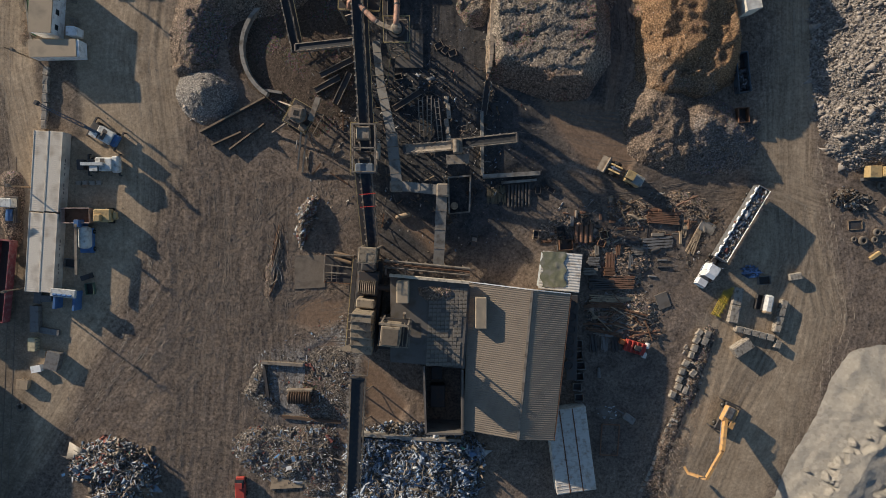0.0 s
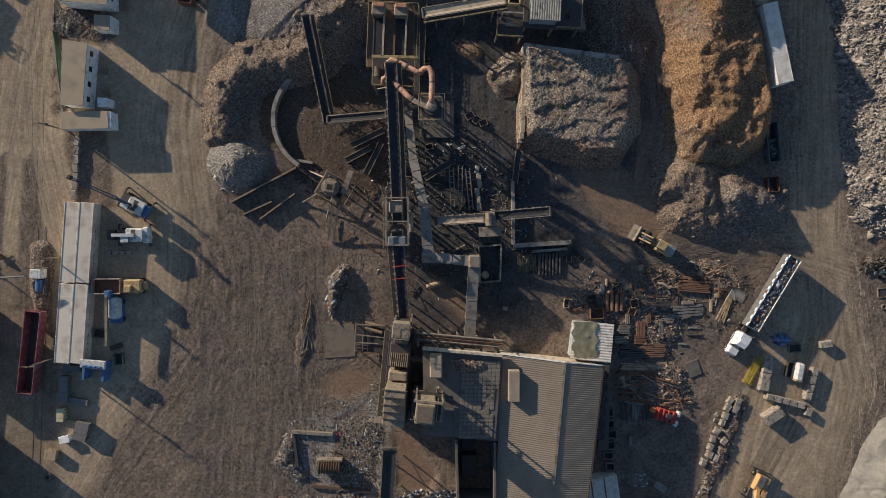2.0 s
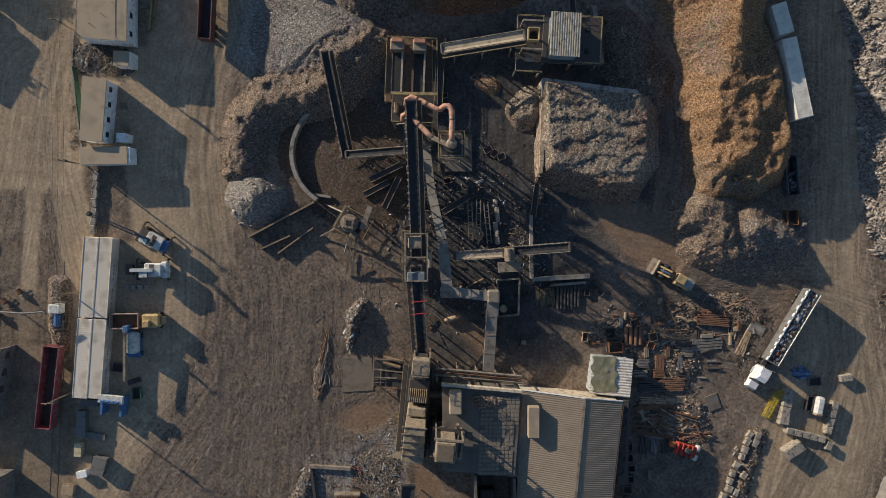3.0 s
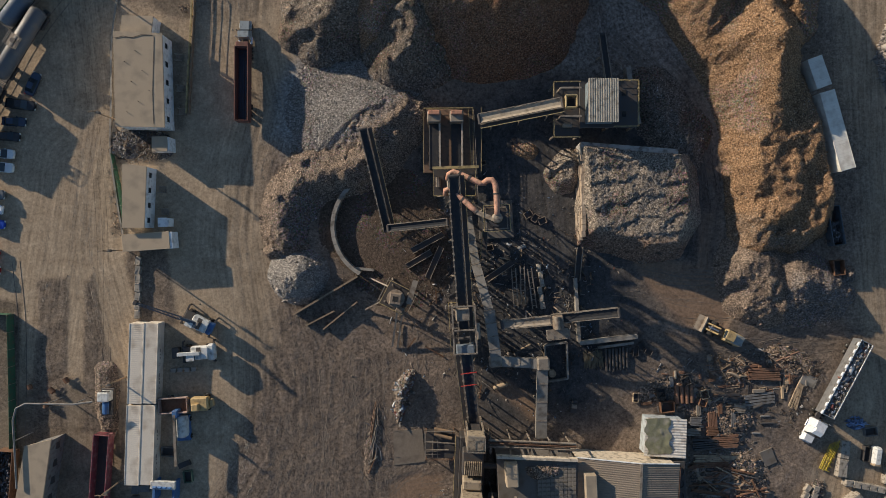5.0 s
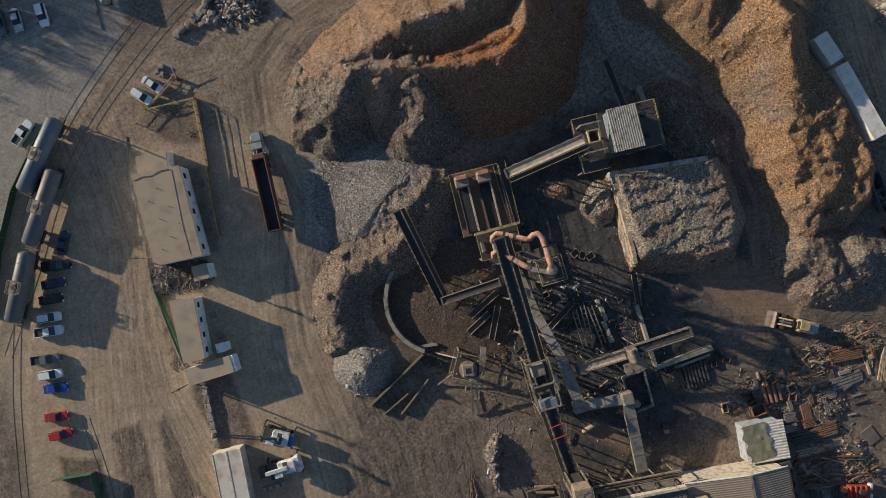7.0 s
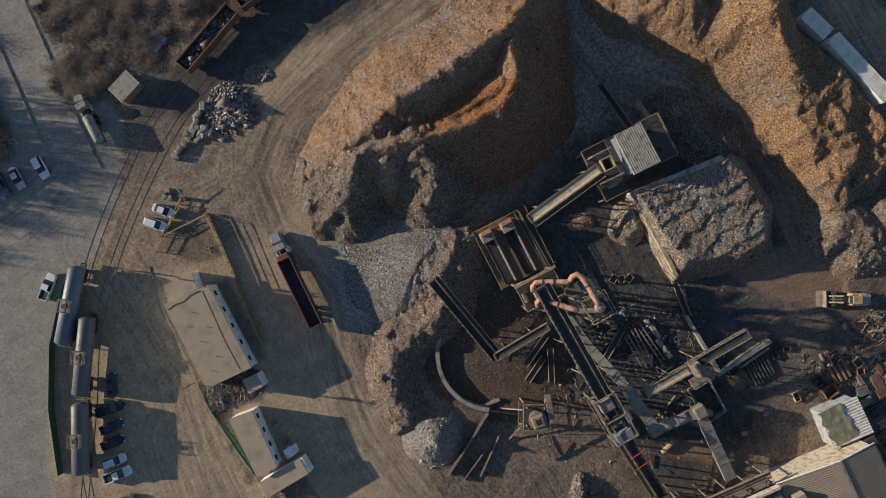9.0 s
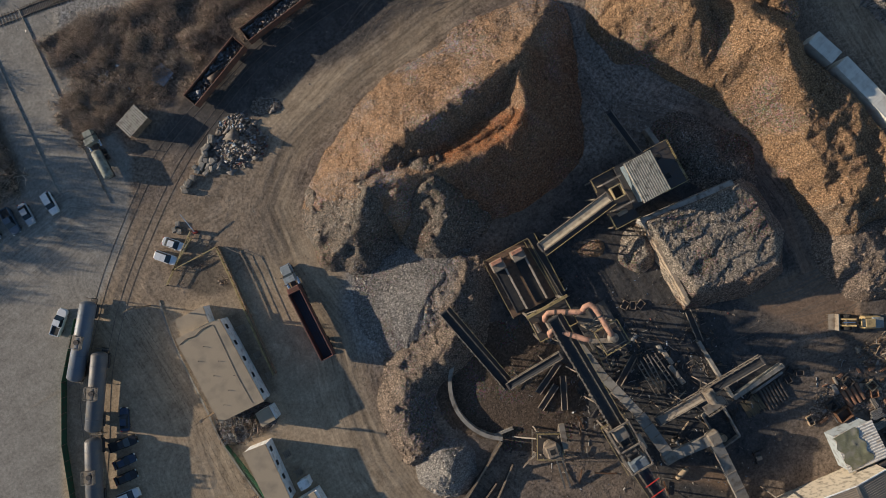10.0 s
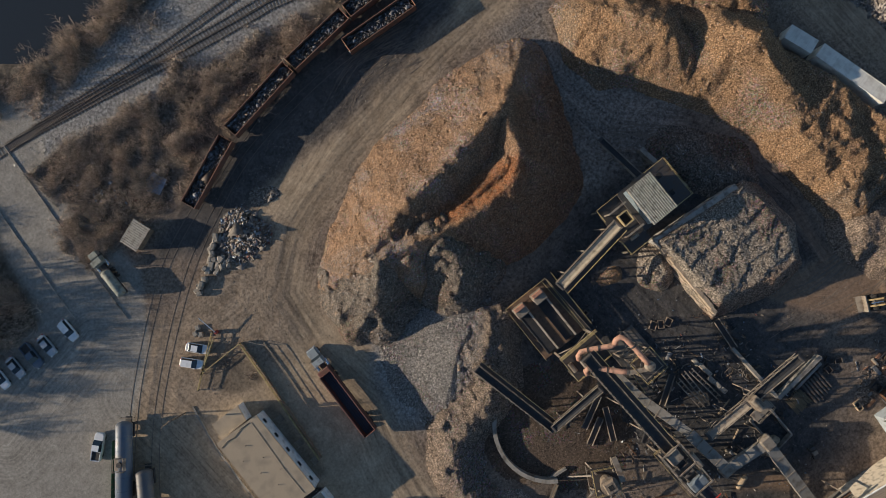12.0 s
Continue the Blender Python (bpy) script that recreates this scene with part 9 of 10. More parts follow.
scrub("scrub_thicket", "brown winter scrub along the railway bank", [[(-72, 137), (-42, 131), (-18, 127), (10, 122), (24, 118), (24, 114), (-4, 121), (-22, 121), (-38, 118.5), (-53, 113.5), (-60, 115), (-66, 118), (-73, 126)]], 10000, 1.3, 61)
scrub("scrub_thicket", "brown winter scrub beside the creek", [[(-82, 151), (-74, 150), (-60, 147.5), (-44, 147), (-30, 146), (-14, 146), (10, 142), (10, 151), (-26, 153.5), (-46, 152.5), (-62, 154), (-74, 162)]], 5000, 1.4, 63)
scrub("scrub_thicket", "dark winter scrub west of the street", [[(-85, 138), (-89, 116), (-96, 112), (-120, 115), (-120, 165), (-95, 165)]], 7000, 1.6, 65)
scrub("scrub_thicket", "pale dry scrub between the street and the shed", [[(-76, 128), (-66, 121), (-67, 114), (-73, 115.5), (-79, 122)]], 1500, 1.2, 66)
scrub("weeds", "dry weeds between the office and the yard", [[(-78, 54), (-71, 54), (-70.5, 48.5), (-78.5, 48)], [(-73, 81), (-66, 87), (-63.5, 82), (-64.5, 77)], [(-82, 48), (-80.6, 48), (-79, 34), (-80.5, 34)]], 260, 0.3, 67, 5)
scrub("weeds", "dry weeds among the roadside rubble", [[(49, -40), (53, -42), (47, -58), (42, -56)]], 260, 0.6, 68, 5)


def bare_tree(x, y, h, seed, lean=(0, 0)):
    """A leafless tree: tapered trunk, limbs and many forking twigs."""
    r = random.Random(seed)
    t = thing("bare_tree", "leafless grey tree with spreading twigs", "tree", pose(x, y, -0.1), "bare trees")
    trunk, twigs = Mesh(), Mesh()

    def grow(p0, d, L0, rad, lev):
        q = p0 + d * L0
        (trunk if lev < 2 else twigs).cyl(p0, q, rad, rad * 0.6, 6 if lev < 2 else 3, False)
        if lev >= 5:
            return
        for _ in range(3 if lev < 2 else 4):
            nd = (d + Vector((r.gauss(0, 0.5), r.gauss(0, 0.5), r.gauss(0.12, 0.3)))).normalized()
            grow(p0 + d * L0 * r.uniform(0.55, 1.0), nd, L0 * r.uniform(0.6, 0.8), rad * 0.55, lev + 1)

    grow(Vector((0, 0, 0)), Vector((lean[0], lean[1], 1)).normalized(), h * 0.34, h * 0.025, 0)
    part("trunk", trunk, bark, t)
    part("crown", twigs, bark, t)
    return t


for i, (x, y, h) in enumerate(((-56, 148, 8), (-52, 150, 6), (-62, 150, 6), (-69, 121, 5), (-71.5, 118.5, 5), (-67, 119, 4.5), (-92, 120, 9), (-96, 116, 8), (-101, 121, 10), (-106, 117, 9), (-90, 127, 9), (-99, 130, 11), (-112, 122, 11), (-118, 118, 10), (-40, 128, 4), (-28, 126, 4))):
    bare_tree(x, y, h, 200 + i)
lean_to = thing("lean_to_shed", "small shed with a ribbed grey roof by the tracks", "shed", pose(-63.6, 113.2, 0, 0, 0, 18))
part("wall", Mesh().bbox(-2.4, 2.2, -1.7, 1.7, -0.1, 2.3, 0.03), wood, lean_to)
part("roof", corr(Mesh(), (-2.7, 2.0, 2.3), (-2.7, -2.0, 2.7), (2.5, -2.0, 2.7), (2.5, 2.0, 2.3), 12, 0.05), mat("dull_roof_sheet", (0.30, 0.275, 0.245), 0.75, 0.1), lean_to, "grey ribbed roof")


# ---- the paved street west of the tracks ----
def ribbon(name, label, line, left, right, z, material, thick=0.12, category="road"):
    """A strip of paving along a line, from left to right of it, with its edges showing."""
    m = Mesh()
    P = smooth_line(line, 10)
    q = []
    for i, p0 in enumerate(P):
        d = (P[min(i + 1, len(P) - 1)] - P[max(0, i - 1)]).normalized()
        s = Vector((-d.y, d.x, 0))
        for o, zz in ((left, z), (right, z), (right, z - thick), (left, z - thick)):
            q.append(p0 + s * o + Vector((0, 0, zz)))
    f = [(4 * i + j, 4 * i + (j + 1) % 4, 4 * i + 4 + (j + 1) % 4, 4 * i + 4 + j) for i in range(len(P) - 1) for j in range(4)]
    single(name, m.add(q, f), material, label, category, kind="structure")


ST = [(-77.0, 145.0), (-77.7, 137.0), (-78.7, 126.0), (-79.7, 115.0), (-80.1, 109.0)]
ribbon("kerb", "low dusty kerb along the street's yard side", [(x + 4.2, y) for x, y in ST + [(-80.5, 102.5)]], -0.12, 0.12, 0.2, conc, 0.4, "kerb")
ribbon("kerb", "low dusty kerb along the street's wooded side", [(x - 4.1, y) for x, y in ST], -0.12, 0.12, 0.2, conc, 0.4, "kerb")

ribbon("kerb", "low tan concrete kerb along the drive beside the offices", [(-77.6, 81), (-78.3, 77.9), (-79.4, 71.3), (-80.3, 58.8), (-80.9, 51), (-80.2, 41), (-79.3, 33.1)], -0.18, 0.18, 0.32, conc, 0.5, "kerb")

# ---- steel stock east of the hall ----
rust2 = mat("bright_rust", (0.22, 0.118, 0.075), 0.85, dirty=0.3)
tanst = mat("tan_timber", (0.40, 0.30, 0.20), 0.85, dirty=0.3)
STOCK = [rust, rust2, dark_steel, steel, greyst, tanst]


def bundle_of(x, y, rz, n, L0, gap, m, label, h=0.25, group="steel stock", jitter=2.0, layers=1):
    """A laid-out bundle of bars, each bar a part."""
    t = thing("bar_bundle", label, "stock", pose(x, y, ground_z(x, y) - 0.03, 0, 0, rz), group)
    for lay in range(layers):
        for k in range(n):
            yy, dx = (k - (n - 1) / 2) * gap, rr.uniform(-0.3, 0.3)
            a = radians(rr.gauss(0, jitter))
            c, s = math.cos(a) * L0 / 2, math.sin(a) * L0 / 2
            z = 0.12 + h * lay + h * 0.4
            part("bar", Mesh().beam((dx - c, yy - s, z), (dx + c, yy + s, z), gap * 0.72, h * 0.9), m, t)
    return t


def pipe_row(x, y, rz, n, L0, r, m, label, group="pipe stock"):
    t = thing("pipe_row", label, "stock", pose(x, y, ground_z(x, y) - 0.03, 0, 0, rz), group)
    for k in range(n):
        yy = (k - (n - 1) / 2) * r * 2.3
        dx = rr.uniform(-0.2, 0.2)
        o = part("pipe", Mesh().lathe((dx - L0 / 2, yy, r), (1, 0, 0), [(0, r * 0.8), (0.02, r), (L0 * 0.33, r), (L0 * 0.34, r * 1.08), (L0 * 0.37, r * 1.08), (L0 * 0.38, r), (L0 - 0.02, r), (L0, r * 0.8)], 12), m, t)


def bin_box(x, y, rz, sx, sy, h, m, label, name="steel_bin", group="bins", inner=None):
    t = thing(name, label, "bin", pose(x, y, ground_z(x, y) - 0.04, 0, 0, rz), group)
    part("floor", Mesh().bbox(-sx / 2, sx / 2, -sy / 2, sy / 2, 0.05, 0.15, 0.01), inner or dark_steel, t)
    for a, b in (((-sx / 2, -sy / 2), (sx / 2, -sy / 2)), ((sx / 2, -sy / 2), (sx / 2, sy / 2)), ((sx / 2, sy / 2), (-sx / 2, sy / 2)), ((-sx / 2, sy / 2), (-sx / 2, -sy / 2))):
        part("side", Mesh().beam((*a, h / 2), (*b, h / 2), 0.1, h), m, t)


pipe_row(29.6, -3.2, 90, 4, 3.6, 0.42, rust2, "four short rusty pipes laid side by side")
bin_box(26.0, -5.4, 2, 2.6, 2.0, 1.2, rust, "open rusty steel bin with dark contents")
bin_box(25.0, -2.6, 8, 1.6, 1.8, 1.0, dark_steel, "open dark steel bin")
bin_box(20.0, -3.4, -6, 1.0, 1.7, 0.7, tanst, "small open tan crate on the dirt")
bin_box(33.6, -3.4, 12, 1.5, 1.6, 0.9, tanst, "square tan crate frame with scrap inside", inner=rust)
bin_box(30.0, -0.6, 20, 1.7, 1.5, 0.9, dark_steel, "tilted dark bin beside rusty frames")
bin_box(33.2, -5.0, -20, 1.4, 1.4, 0.8, rust, "rusty crate of small castings", inner=rust2)
for k in range(9):
    bundle_of(31.4 + rr.uniform(-1, 1) + (k % 3) * 4.2, -6.6 - (k // 3) * 2.1, rr.choice([0, 3, 90, -4]), rr.randint(3, 6), rr.uniform(2.0, 3.4), 0.3, rr.choice(STOCK), "short stack of dusty steel offcuts", layers=2)
bundle_of(36.4, -8.0, 88, 6, 3.6, 0.34, steel, "ladder-like rack of tan steel frames")
bundle_of(37.4, -13.0, 0, 7, 5.0, 0.4, rust2, "rack of red-brown frames laid flat", layers=2)
bundle_of(33.4, -13.4, 1, 5, 5.0, 0.45, dark_steel, "dark steel plates stacked in a rack", layers=2)
bundle_of(35.6, -16.6, -3, 5, 9.0, 0.34, tanst, "long tan timbers laid in a row", jitter=1.5)
bundle_of(34.2, -17.6, -2, 3, 7.0, 0.4, rust, "long rusty channels beside the timbers", jitter=2)
for k in range(30):
    x, y = rr.uniform(33, 43), rr.uniform(-23.5, -17.8)
    L0 = rr.uniform(3.5, 8.5)
    a = radians(rr.choice([rr.gauss(-5, 8), rr.gauss(-50, 14), rr.gauss(25, 12), rr.gauss(-8, 6)]))
    z0 = 0.15 + rr.random() * 0.7
    single("rusty_bar", Mesh().beam((-math.cos(a) * L0 / 2, -math.sin(a) * L0 / 2, 0), (math.cos(a) * L0 / 2, math.sin(a) * L0 / 2, rr.uniform(-0.1, 0.2)), rr.uniform(0.12, 0.3), 0.2), rr.choice([rust, rust2, rust, tanst, greyst]), "long rusty steel bar in a jumbled pile", "bar", "jumbled bars", m=pose(x, y, z0))
heap("steel_offcuts", "jumble of small rusty offcuts between the racks", crest([(33, -19, 0.25), (41, -20, 0.3), (43, -23, 0.2)], 2.2, 0.3) + crest([(31, -5, 0.2), (40, -8, 0.25), (38, -12, 0.2)], 2.5, 0.3) + crest([(23, -2.5, 0.2), (30, -1.5, 0.2)], 1.8, 0.3), brown, shard_brown, (18, 50, -28, 4), rough=0.2, chip=0.26, dens=2.2, seed=71)
bundle_of(45.6, 0.0, -4, 7, 6.4, 0.34, rust2, "long red-brown bars stacked by the road", layers=2)
bundle_of(44.6, -5.0, 4, 4, 6.0, 0.6, greyst, "grey steel sections laid in rows")
bundle_of(52.2, -4.5, 68, 4, 5.5, 0.4, tanst, "weathered timbers leaning by the road")
bundle_of(50.2, -0.5, 84, 3, 6.0, 0.35, tanst, "tan timbers pointing to the road")
bundle_of(38.6, -4.6, 3, 3, 4.6, 0.7, dark_steel, "dark boxed steel sections")
heap("timber_scraps", "heap of splintered timber and rust scraps", crest([(48, 3, 0.4), (51, 2, 0.5), (54, 0.6, 0.3)], 0.9, 0.3) + crest([(36, 1.6, 0.25), (40, 1.0, 0.3)], 1.2, 0.25), brown, mat("shard_timber", (0.24, 0.175, 0.12), 0.85, chips=1.2, bump=0), (32, 60, -6, 8), rough=0.4, chip=0.2, dens=0.8, seed=73, strips=(190, 1.0, 0.14, bits_mat("timber_bits", [(0.26, 0.19, 0.13), (0.16, 0.115, 0.08), (0.33, 0.26, 0.19), (0.18, 0.10, 0.065), (0.10, 0.08, 0.065)]), None))
bin_box(39.0, 1.0, 30, 2.8, 2.2, 0.5, wood, "low wooden crate of brown scrap", inner=rust2)
single("concrete_slab", Mesh().bbox(-1.3, 1.3, -1.6, 1.6, 0, 0.25, 0.05), dark_conc, "square dusty concrete slab among steel stock", "slab", m=pose(46.0, -16.8, 0, 0, 0, 20))
single("concrete_slab", Mesh().bbox(-1.7, 1.7, -1.1, 1.1, 0, 0.35, 0.05), conc, "pale grey panel lying by the road", "panel", m=pose(54.6, -1.8, 0.1, 0, 6, -25))
for k in range(4):
    bundle_of(32.0 + k * 2.2, -25.4, 88, 5, 3.4, 0.3, greyst if k % 2 else dark_steel, "dark steel grating stacked in shade", group="gratings")
for k in range(7):
    bin_box(29.0 + rr.uniform(-0.4, 0.4), -25.5 - k * 2.2, rr.uniform(-5, 5), 1.7, 1.5, rr.uniform(0.8, 1.5), greyst, "grey steel hopper box behind the hall", group="hopper boxes")
single("drum", Mesh().lathe((0, 0, 0.35), (1, 0, 0), [(0, 0.25), (0.05, 0.35), (2.0, 0.35), (2.1, 0.25)], 14), greyst, "grey steel cylinder lying in the shade", "drum", m=pose(33.2, -32.5, 0, 0, 0, 95))
bdr = thing("broken_boom", "bent grey machine arm lying in the shade", "machine part", pose(38.2, -40.2, 0.1, 0, 0, -35))
part("arm", Mesh().beam((-3, 0, 0.3), (0, 0.3, 0.5), 0.25), greyst, bdr)
part("head", Mesh().bbox(0, 2.6, -0.6, 0.8, 0, 0.9, 0.15), greyst, bdr)
frm = thing("orange_frame", "orange rectangular steel frame on the ground", "frame", pose(35.6, -45.5, 0, 0, 0, -3))
part("bar", Mesh().beam((-1.8, -3.2, 0.2), (-1.8, 3.2, 0.2), 0.2), rust2, frm)
part("bar", Mesh().beam((1.8, -3.2, 0.2), (1.8, 3.2, 0.2), 0.2), rust2, frm)
part("bar", Mesh().beam((-1.8, -3.2, 0.2), (1.8, -3.2, 0.2), 0.2), rust2, frm)
part("bar", Mesh().beam((-1.8, 3.2, 0.2), (1.8, 3.2, 0.2), 0.2), rust2, frm)
heap("white_bags", "pile of pale crumpled bags beside the trailer", crest([(34, -40.0, 0.5), (36, -40.6, 0.4)], 0.7, 0.7), dark_conc, mat("white_sack_bits", (0.50, 0.51, 0.53), 0.6, chips=1.0, bump=0), (30, 40, -46, -36), rough=0.3, chip=0.2, dens=1.6, seed=75)

# draped tarpaulin on the shed roof
tm = Mesh()
nx, ny = 16, 20
q = []
for j in range(ny + 1):
    for i in range(nx + 1):
        x = 20.6 + i / nx * 4.6 + 0.35 * math.sin(j * 0.8)
        y = -13.6 + j / ny * 7.0
        z = 3.66 + (x - 20.6) * 0.039 + 0.14 + 0.28 * max(0, noise.noise(Vector((x * 0.9, y * 0.9, 3)))) * (1.8 if i > nx * 0.6 else 0.5)
        q.append((x, y, z))
tm.add(q, [(j * (nx + 1) + i, j * (nx + 1) + i + 1, (j + 1) * (nx + 1) + i + 1, (j + 1) * (nx + 1) + i) for j in range(ny) for i in range(nx)])
tarp = single("tarpaulin", tm, mat("mossy_tarp", (0.17, 0.172, 0.115), 0.9, var=0.4, scale=0.8, fine=4, dirt=(0.27, 0.255, 0.215), dirty=0.5), "torn mossy green tarpaulin draped over the shed roof", "tarpaulin", smooth=True)

# roof pavers and dirt on the annex
pv = thing("roof_pavers", "sooty square pavers on the annex roof", "paving", kind="structure")
pme = Mesh().bbox(-0.36, 0.36, -0.36, 0.36, 0, 0.09, 0.03).data("paver", mat("sooty_paver", (0.20, 0.175, 0.145), 0.9, dirty=0.3))
for j in range(19):
    for i in range(10):
        x, y = -0.6 + i * 0.82 - j * 0.04 - 0.3, -14.0 - j * 0.8
        if 5.9 - 0.075 * j > x > -2.6 and rr.random() < 0.9:
            o = new("paver", pme)
            o.parent = pv
            o.matrix_basis = pose(x * 0.985, y * 0.985 + 0.15, 7.905 + rr.uniform(0, 0.03), 0, 0, -4 + rr.uniform(-2, 2))
heap("roof_dirt", "dirt drift on the annex roof", [(-2.3, -13.7, 8.5, 2.0, -14.1, 8.3, 0.4, 0.5)], brown, shard_brown, (-6, 5, -18, -12.8), rough=0.2, dens=3, seed=77, step=0.25)

# ---- around the plant ----
pipe_row(16.6, 4.6, 90, 7, 4.4, 0.3, dark_steel, "row of dark rusty rollers on the ground", group="roller stock")
for k in range(4):
    bundle_of(10.6 + k * 0.95, 4.6, 92, 4, 3.4, 0.24, mat("brass_tubes", (0.17, 0.14, 0.09), 0.6, 0.3), "small stack of brassy tubes", group="tube stacks")
for k in range(3):
    bin_box(20.4 + k * 1.3, 5.6 + (k % 2) * 1.2, 30 * k, 1.0, 1.4, 0.6, dark_steel, "small dark frame beside rollers")
fw = thing("low_yard_wall", "low concrete walls boxing a small bay", "wall")
part("wall_run", Mesh().beam((9.2, 8.2, 0.7), (20.6, 8.9, 0.7), 0.8, 1.7), conc, fw)
part("wall_run", Mesh().beam((9.2, 8.4, 0.6), (9.0, 21.0, 0.6), 0.6, 1.5), conc, fw)
part("wall_run", Mesh().beam((13.0, 7.0, 0.35), (20.0, 7.6, 0.35), 0.5, 1.0), conc, fw)
sq = thing("square_pit_frame", "square pit with a tan concrete kerb", "pit")
for a, b in (((2.4, 8.0), (6.8, 8.4)), ((6.8, 8.4), (6.6, 1.2)), ((6.6, 1.2), (2.6, 0.8)), ((2.6, 0.8), (2.4, 8.0))):
    part("kerb", Mesh().beam((*a, 0.5), (*b, 0.5), 0.3, 1.2), conc, sq)
single("steel_drum", Mesh().cyl((3.6, 2.4, 0), (3.6, 2.4, 1.0), 0.75, n=18), tanst, "round tan drum beside the pit", "drum")
ct = thing("small_cart", "small dark utility cart on the dirt", "cart", pose(7.6, -4.4, 0, 0, 0, 80))
part("bed", Mesh().bbox(-1.3, 1.2, -0.6, 0.6, 0.5, 0.8, 0.05), dark_steel, ct)
part("seat", Mesh().bbox(-0.3, 0.5, -0.5, 0.5, 0.8, 1.2, 0.08), steel, ct)
part("hood", Mesh().bbox(0.7, 1.3, -0.55, 0.55, 0.5, 1.1, 0.1), dark_steel, ct)
for xx in (-0.9, 0.9):
    for yy in (-0.6, 0.6):
        wheel(ct, xx, yy, 0.3, 0.2)
for x, y, rz, L0 in ((-3.0, 19.6, 92, 8), (-1.4, 20.2, 90, 7.5), (0.4, 19.4, 96, 8)):
    f0 = thing("steel_walk_frame", "leaning rust-brown frame of a walkway", "frame", pose(x, y, 0.2, 0, 0, rz), "walk frames")
    part("stringer", Mesh().beam((-L0 / 2, -0.4, 0.4), (L0 / 2, -0.4, 1.6), 0.2), steel, f0)
    part("stringer", Mesh().beam((-L0 / 2, 0.4, 0.4), (L0 / 2, 0.4, 1.6), 0.2), steel, f0)
    for k in range(7):
        part("rung", Mesh().beam((-L0 / 2 + (k + 0.5) * L0 / 7, -0.4, 0.45 + 1.1 * (k + 0.5) / 7), (-L0 / 2 + (k + 0.5) * L0 / 7, 0.4, 0.45 + 1.1 * (k + 0.5) / 7), 0.12), steel, f0)
for k in range(6):
    block(2.2 + rr.uniform(-0.3, 0.3), 23.4 - k * 1.5, 90 + rr.uniform(-8, 8), (1.5, 0.9, 0.8), label="pale rubble block in a row by the plant", group="plant blocks")
for a, b in (((-8.5, 21.5), (-3.2, 24.8)), ((9.4, 20.5), (10.2, 27.0)), ((-22.8, 28.0), (-16.5, 31.0)), ((-24.0, 25.0), (-19.0, 27.6)), ((-20.0, 22.5), (-17.0, 28.5))):
    pl = thing("old_chute", "dust-covered discarded chute section", "chute", group="old chutes")
    part("trough", Mesh().beam((*a, 0.5), (*b, 0.9), 1.0, 0.25), dark_steel, pl)
    for sg in (-0.55, 0.55):
        d = (Vector((*b, 0)) - Vector((*a, 0))).normalized()
        s = Vector((-d.y, d.x, 0)) * sg
        part("lip", Mesh().beam(Vector((*a, 0.8)) + s, Vector((*b, 1.2)) + s, 0.12, 0.4), steel, pl)
for k in range(16):
    x, y = rr.choice([(-24, 14), (-20, 17), (-5, 26), (-2, 10), (-10, 2), (-18, 8)])
    x, y = x + rr.gauss(0, 2.2), y + rr.gauss(0, 2.2)
    L0, a = rr.uniform(2, 5), rr.random() * 3.14
    single("loose_beam", Mesh().beam((-math.cos(a) * L0 / 2, -math.sin(a) * L0 / 2, 0.1), (math.cos(a) * L0 / 2, math.sin(a) * L0 / 2, 0.4), 0.22, 0.2), rr.choice([rust, steel, dark_steel, tanst]), "loose dusty beam lying in the plant yard", "beam", "loose beams", m=pose(x, y, ground_z(x, y)))
tn = thing("tank_vessel", "small pale pressure tank on its side", "tank", pose(-6.6, 0.4, 0, 0, 0, 14))
part("shell", Mesh().lathe((-1.6, 0, 0.5), (1, 0, 0), [(0, 0.15), (0.15, 0.4), (0.4, 0.5), (2.6, 0.5), (2.9, 0.4), (3.1, 0.15)], 14), tanst, tn, "", True)
part("saddle", Mesh().bbox(-1.0, 1.0, -0.4, 0.4, -0.1, 0.3, 0.05), dark_steel, tn)

# ---- infeed side ----
drum_m = mat("drum_brown", (0.115, 0.075, 0.052), 0.85, dirty=0.3)
dr = thing("cable_drum", "big dark brown ribbed drum lying in rubble", "drum", pose(-27.6, -36.2, 0, 0, 0, 0))
part("core", Mesh().cyl((-2.2, 0, 1.3), (2.2, 0, 1.3), 1.0, n=20), drum_m, dr)
for k in range(9):
    part("rib", Mesh().lathe((-2.1 + k * 0.5, 0, 1.3), (1, 0, 0), [(0, 1.1), (0.04, 1.3), (0.2, 1.3), (0.24, 1.1)], 20), drum_m, dr)
part("end_bracket", Mesh().bbox(-2.6, 2.6, 1.0, 1.6, 0.0, 1.2, 0.1), steel, dr)
for a, b, h, m, lb in (((-17.6, -43.4), (-2.5, -44.6), 2.2, conc, "tan retaining wall above the scrap bay"), ((-2.5, -44.6), (5.0, -44.9), 2.2, conc, "concrete retaining wall above the scrap bay"), ((-31.4, -40.4), (-19.4, -41.6), 0.6, drum_m, "rusty low kerb of plates"), ((-35.4, -29.2), (-27.0, -29.8), 0.8, steel, "steel beam kerb round the drum bay"), ((-34.8, -30.4), (-34.0, -37.0), 0.8, dark_steel, "dark beam kerb round the drum bay")):
    single("bay_wall", Mesh().beam((*a, h / 2 - 0.1), (*b, h / 2 - 0.1), 0.6, h), m, lb, "wall", "bay walls")
single("concrete_slab", Mesh().prism([(-34.0, -55.5), (-23.5, -55.0), (-23.8, -51.6), (-33.6, -52.2)], -0.1, 0.3), tanst, "long tan concrete slab in the mud", "slab")
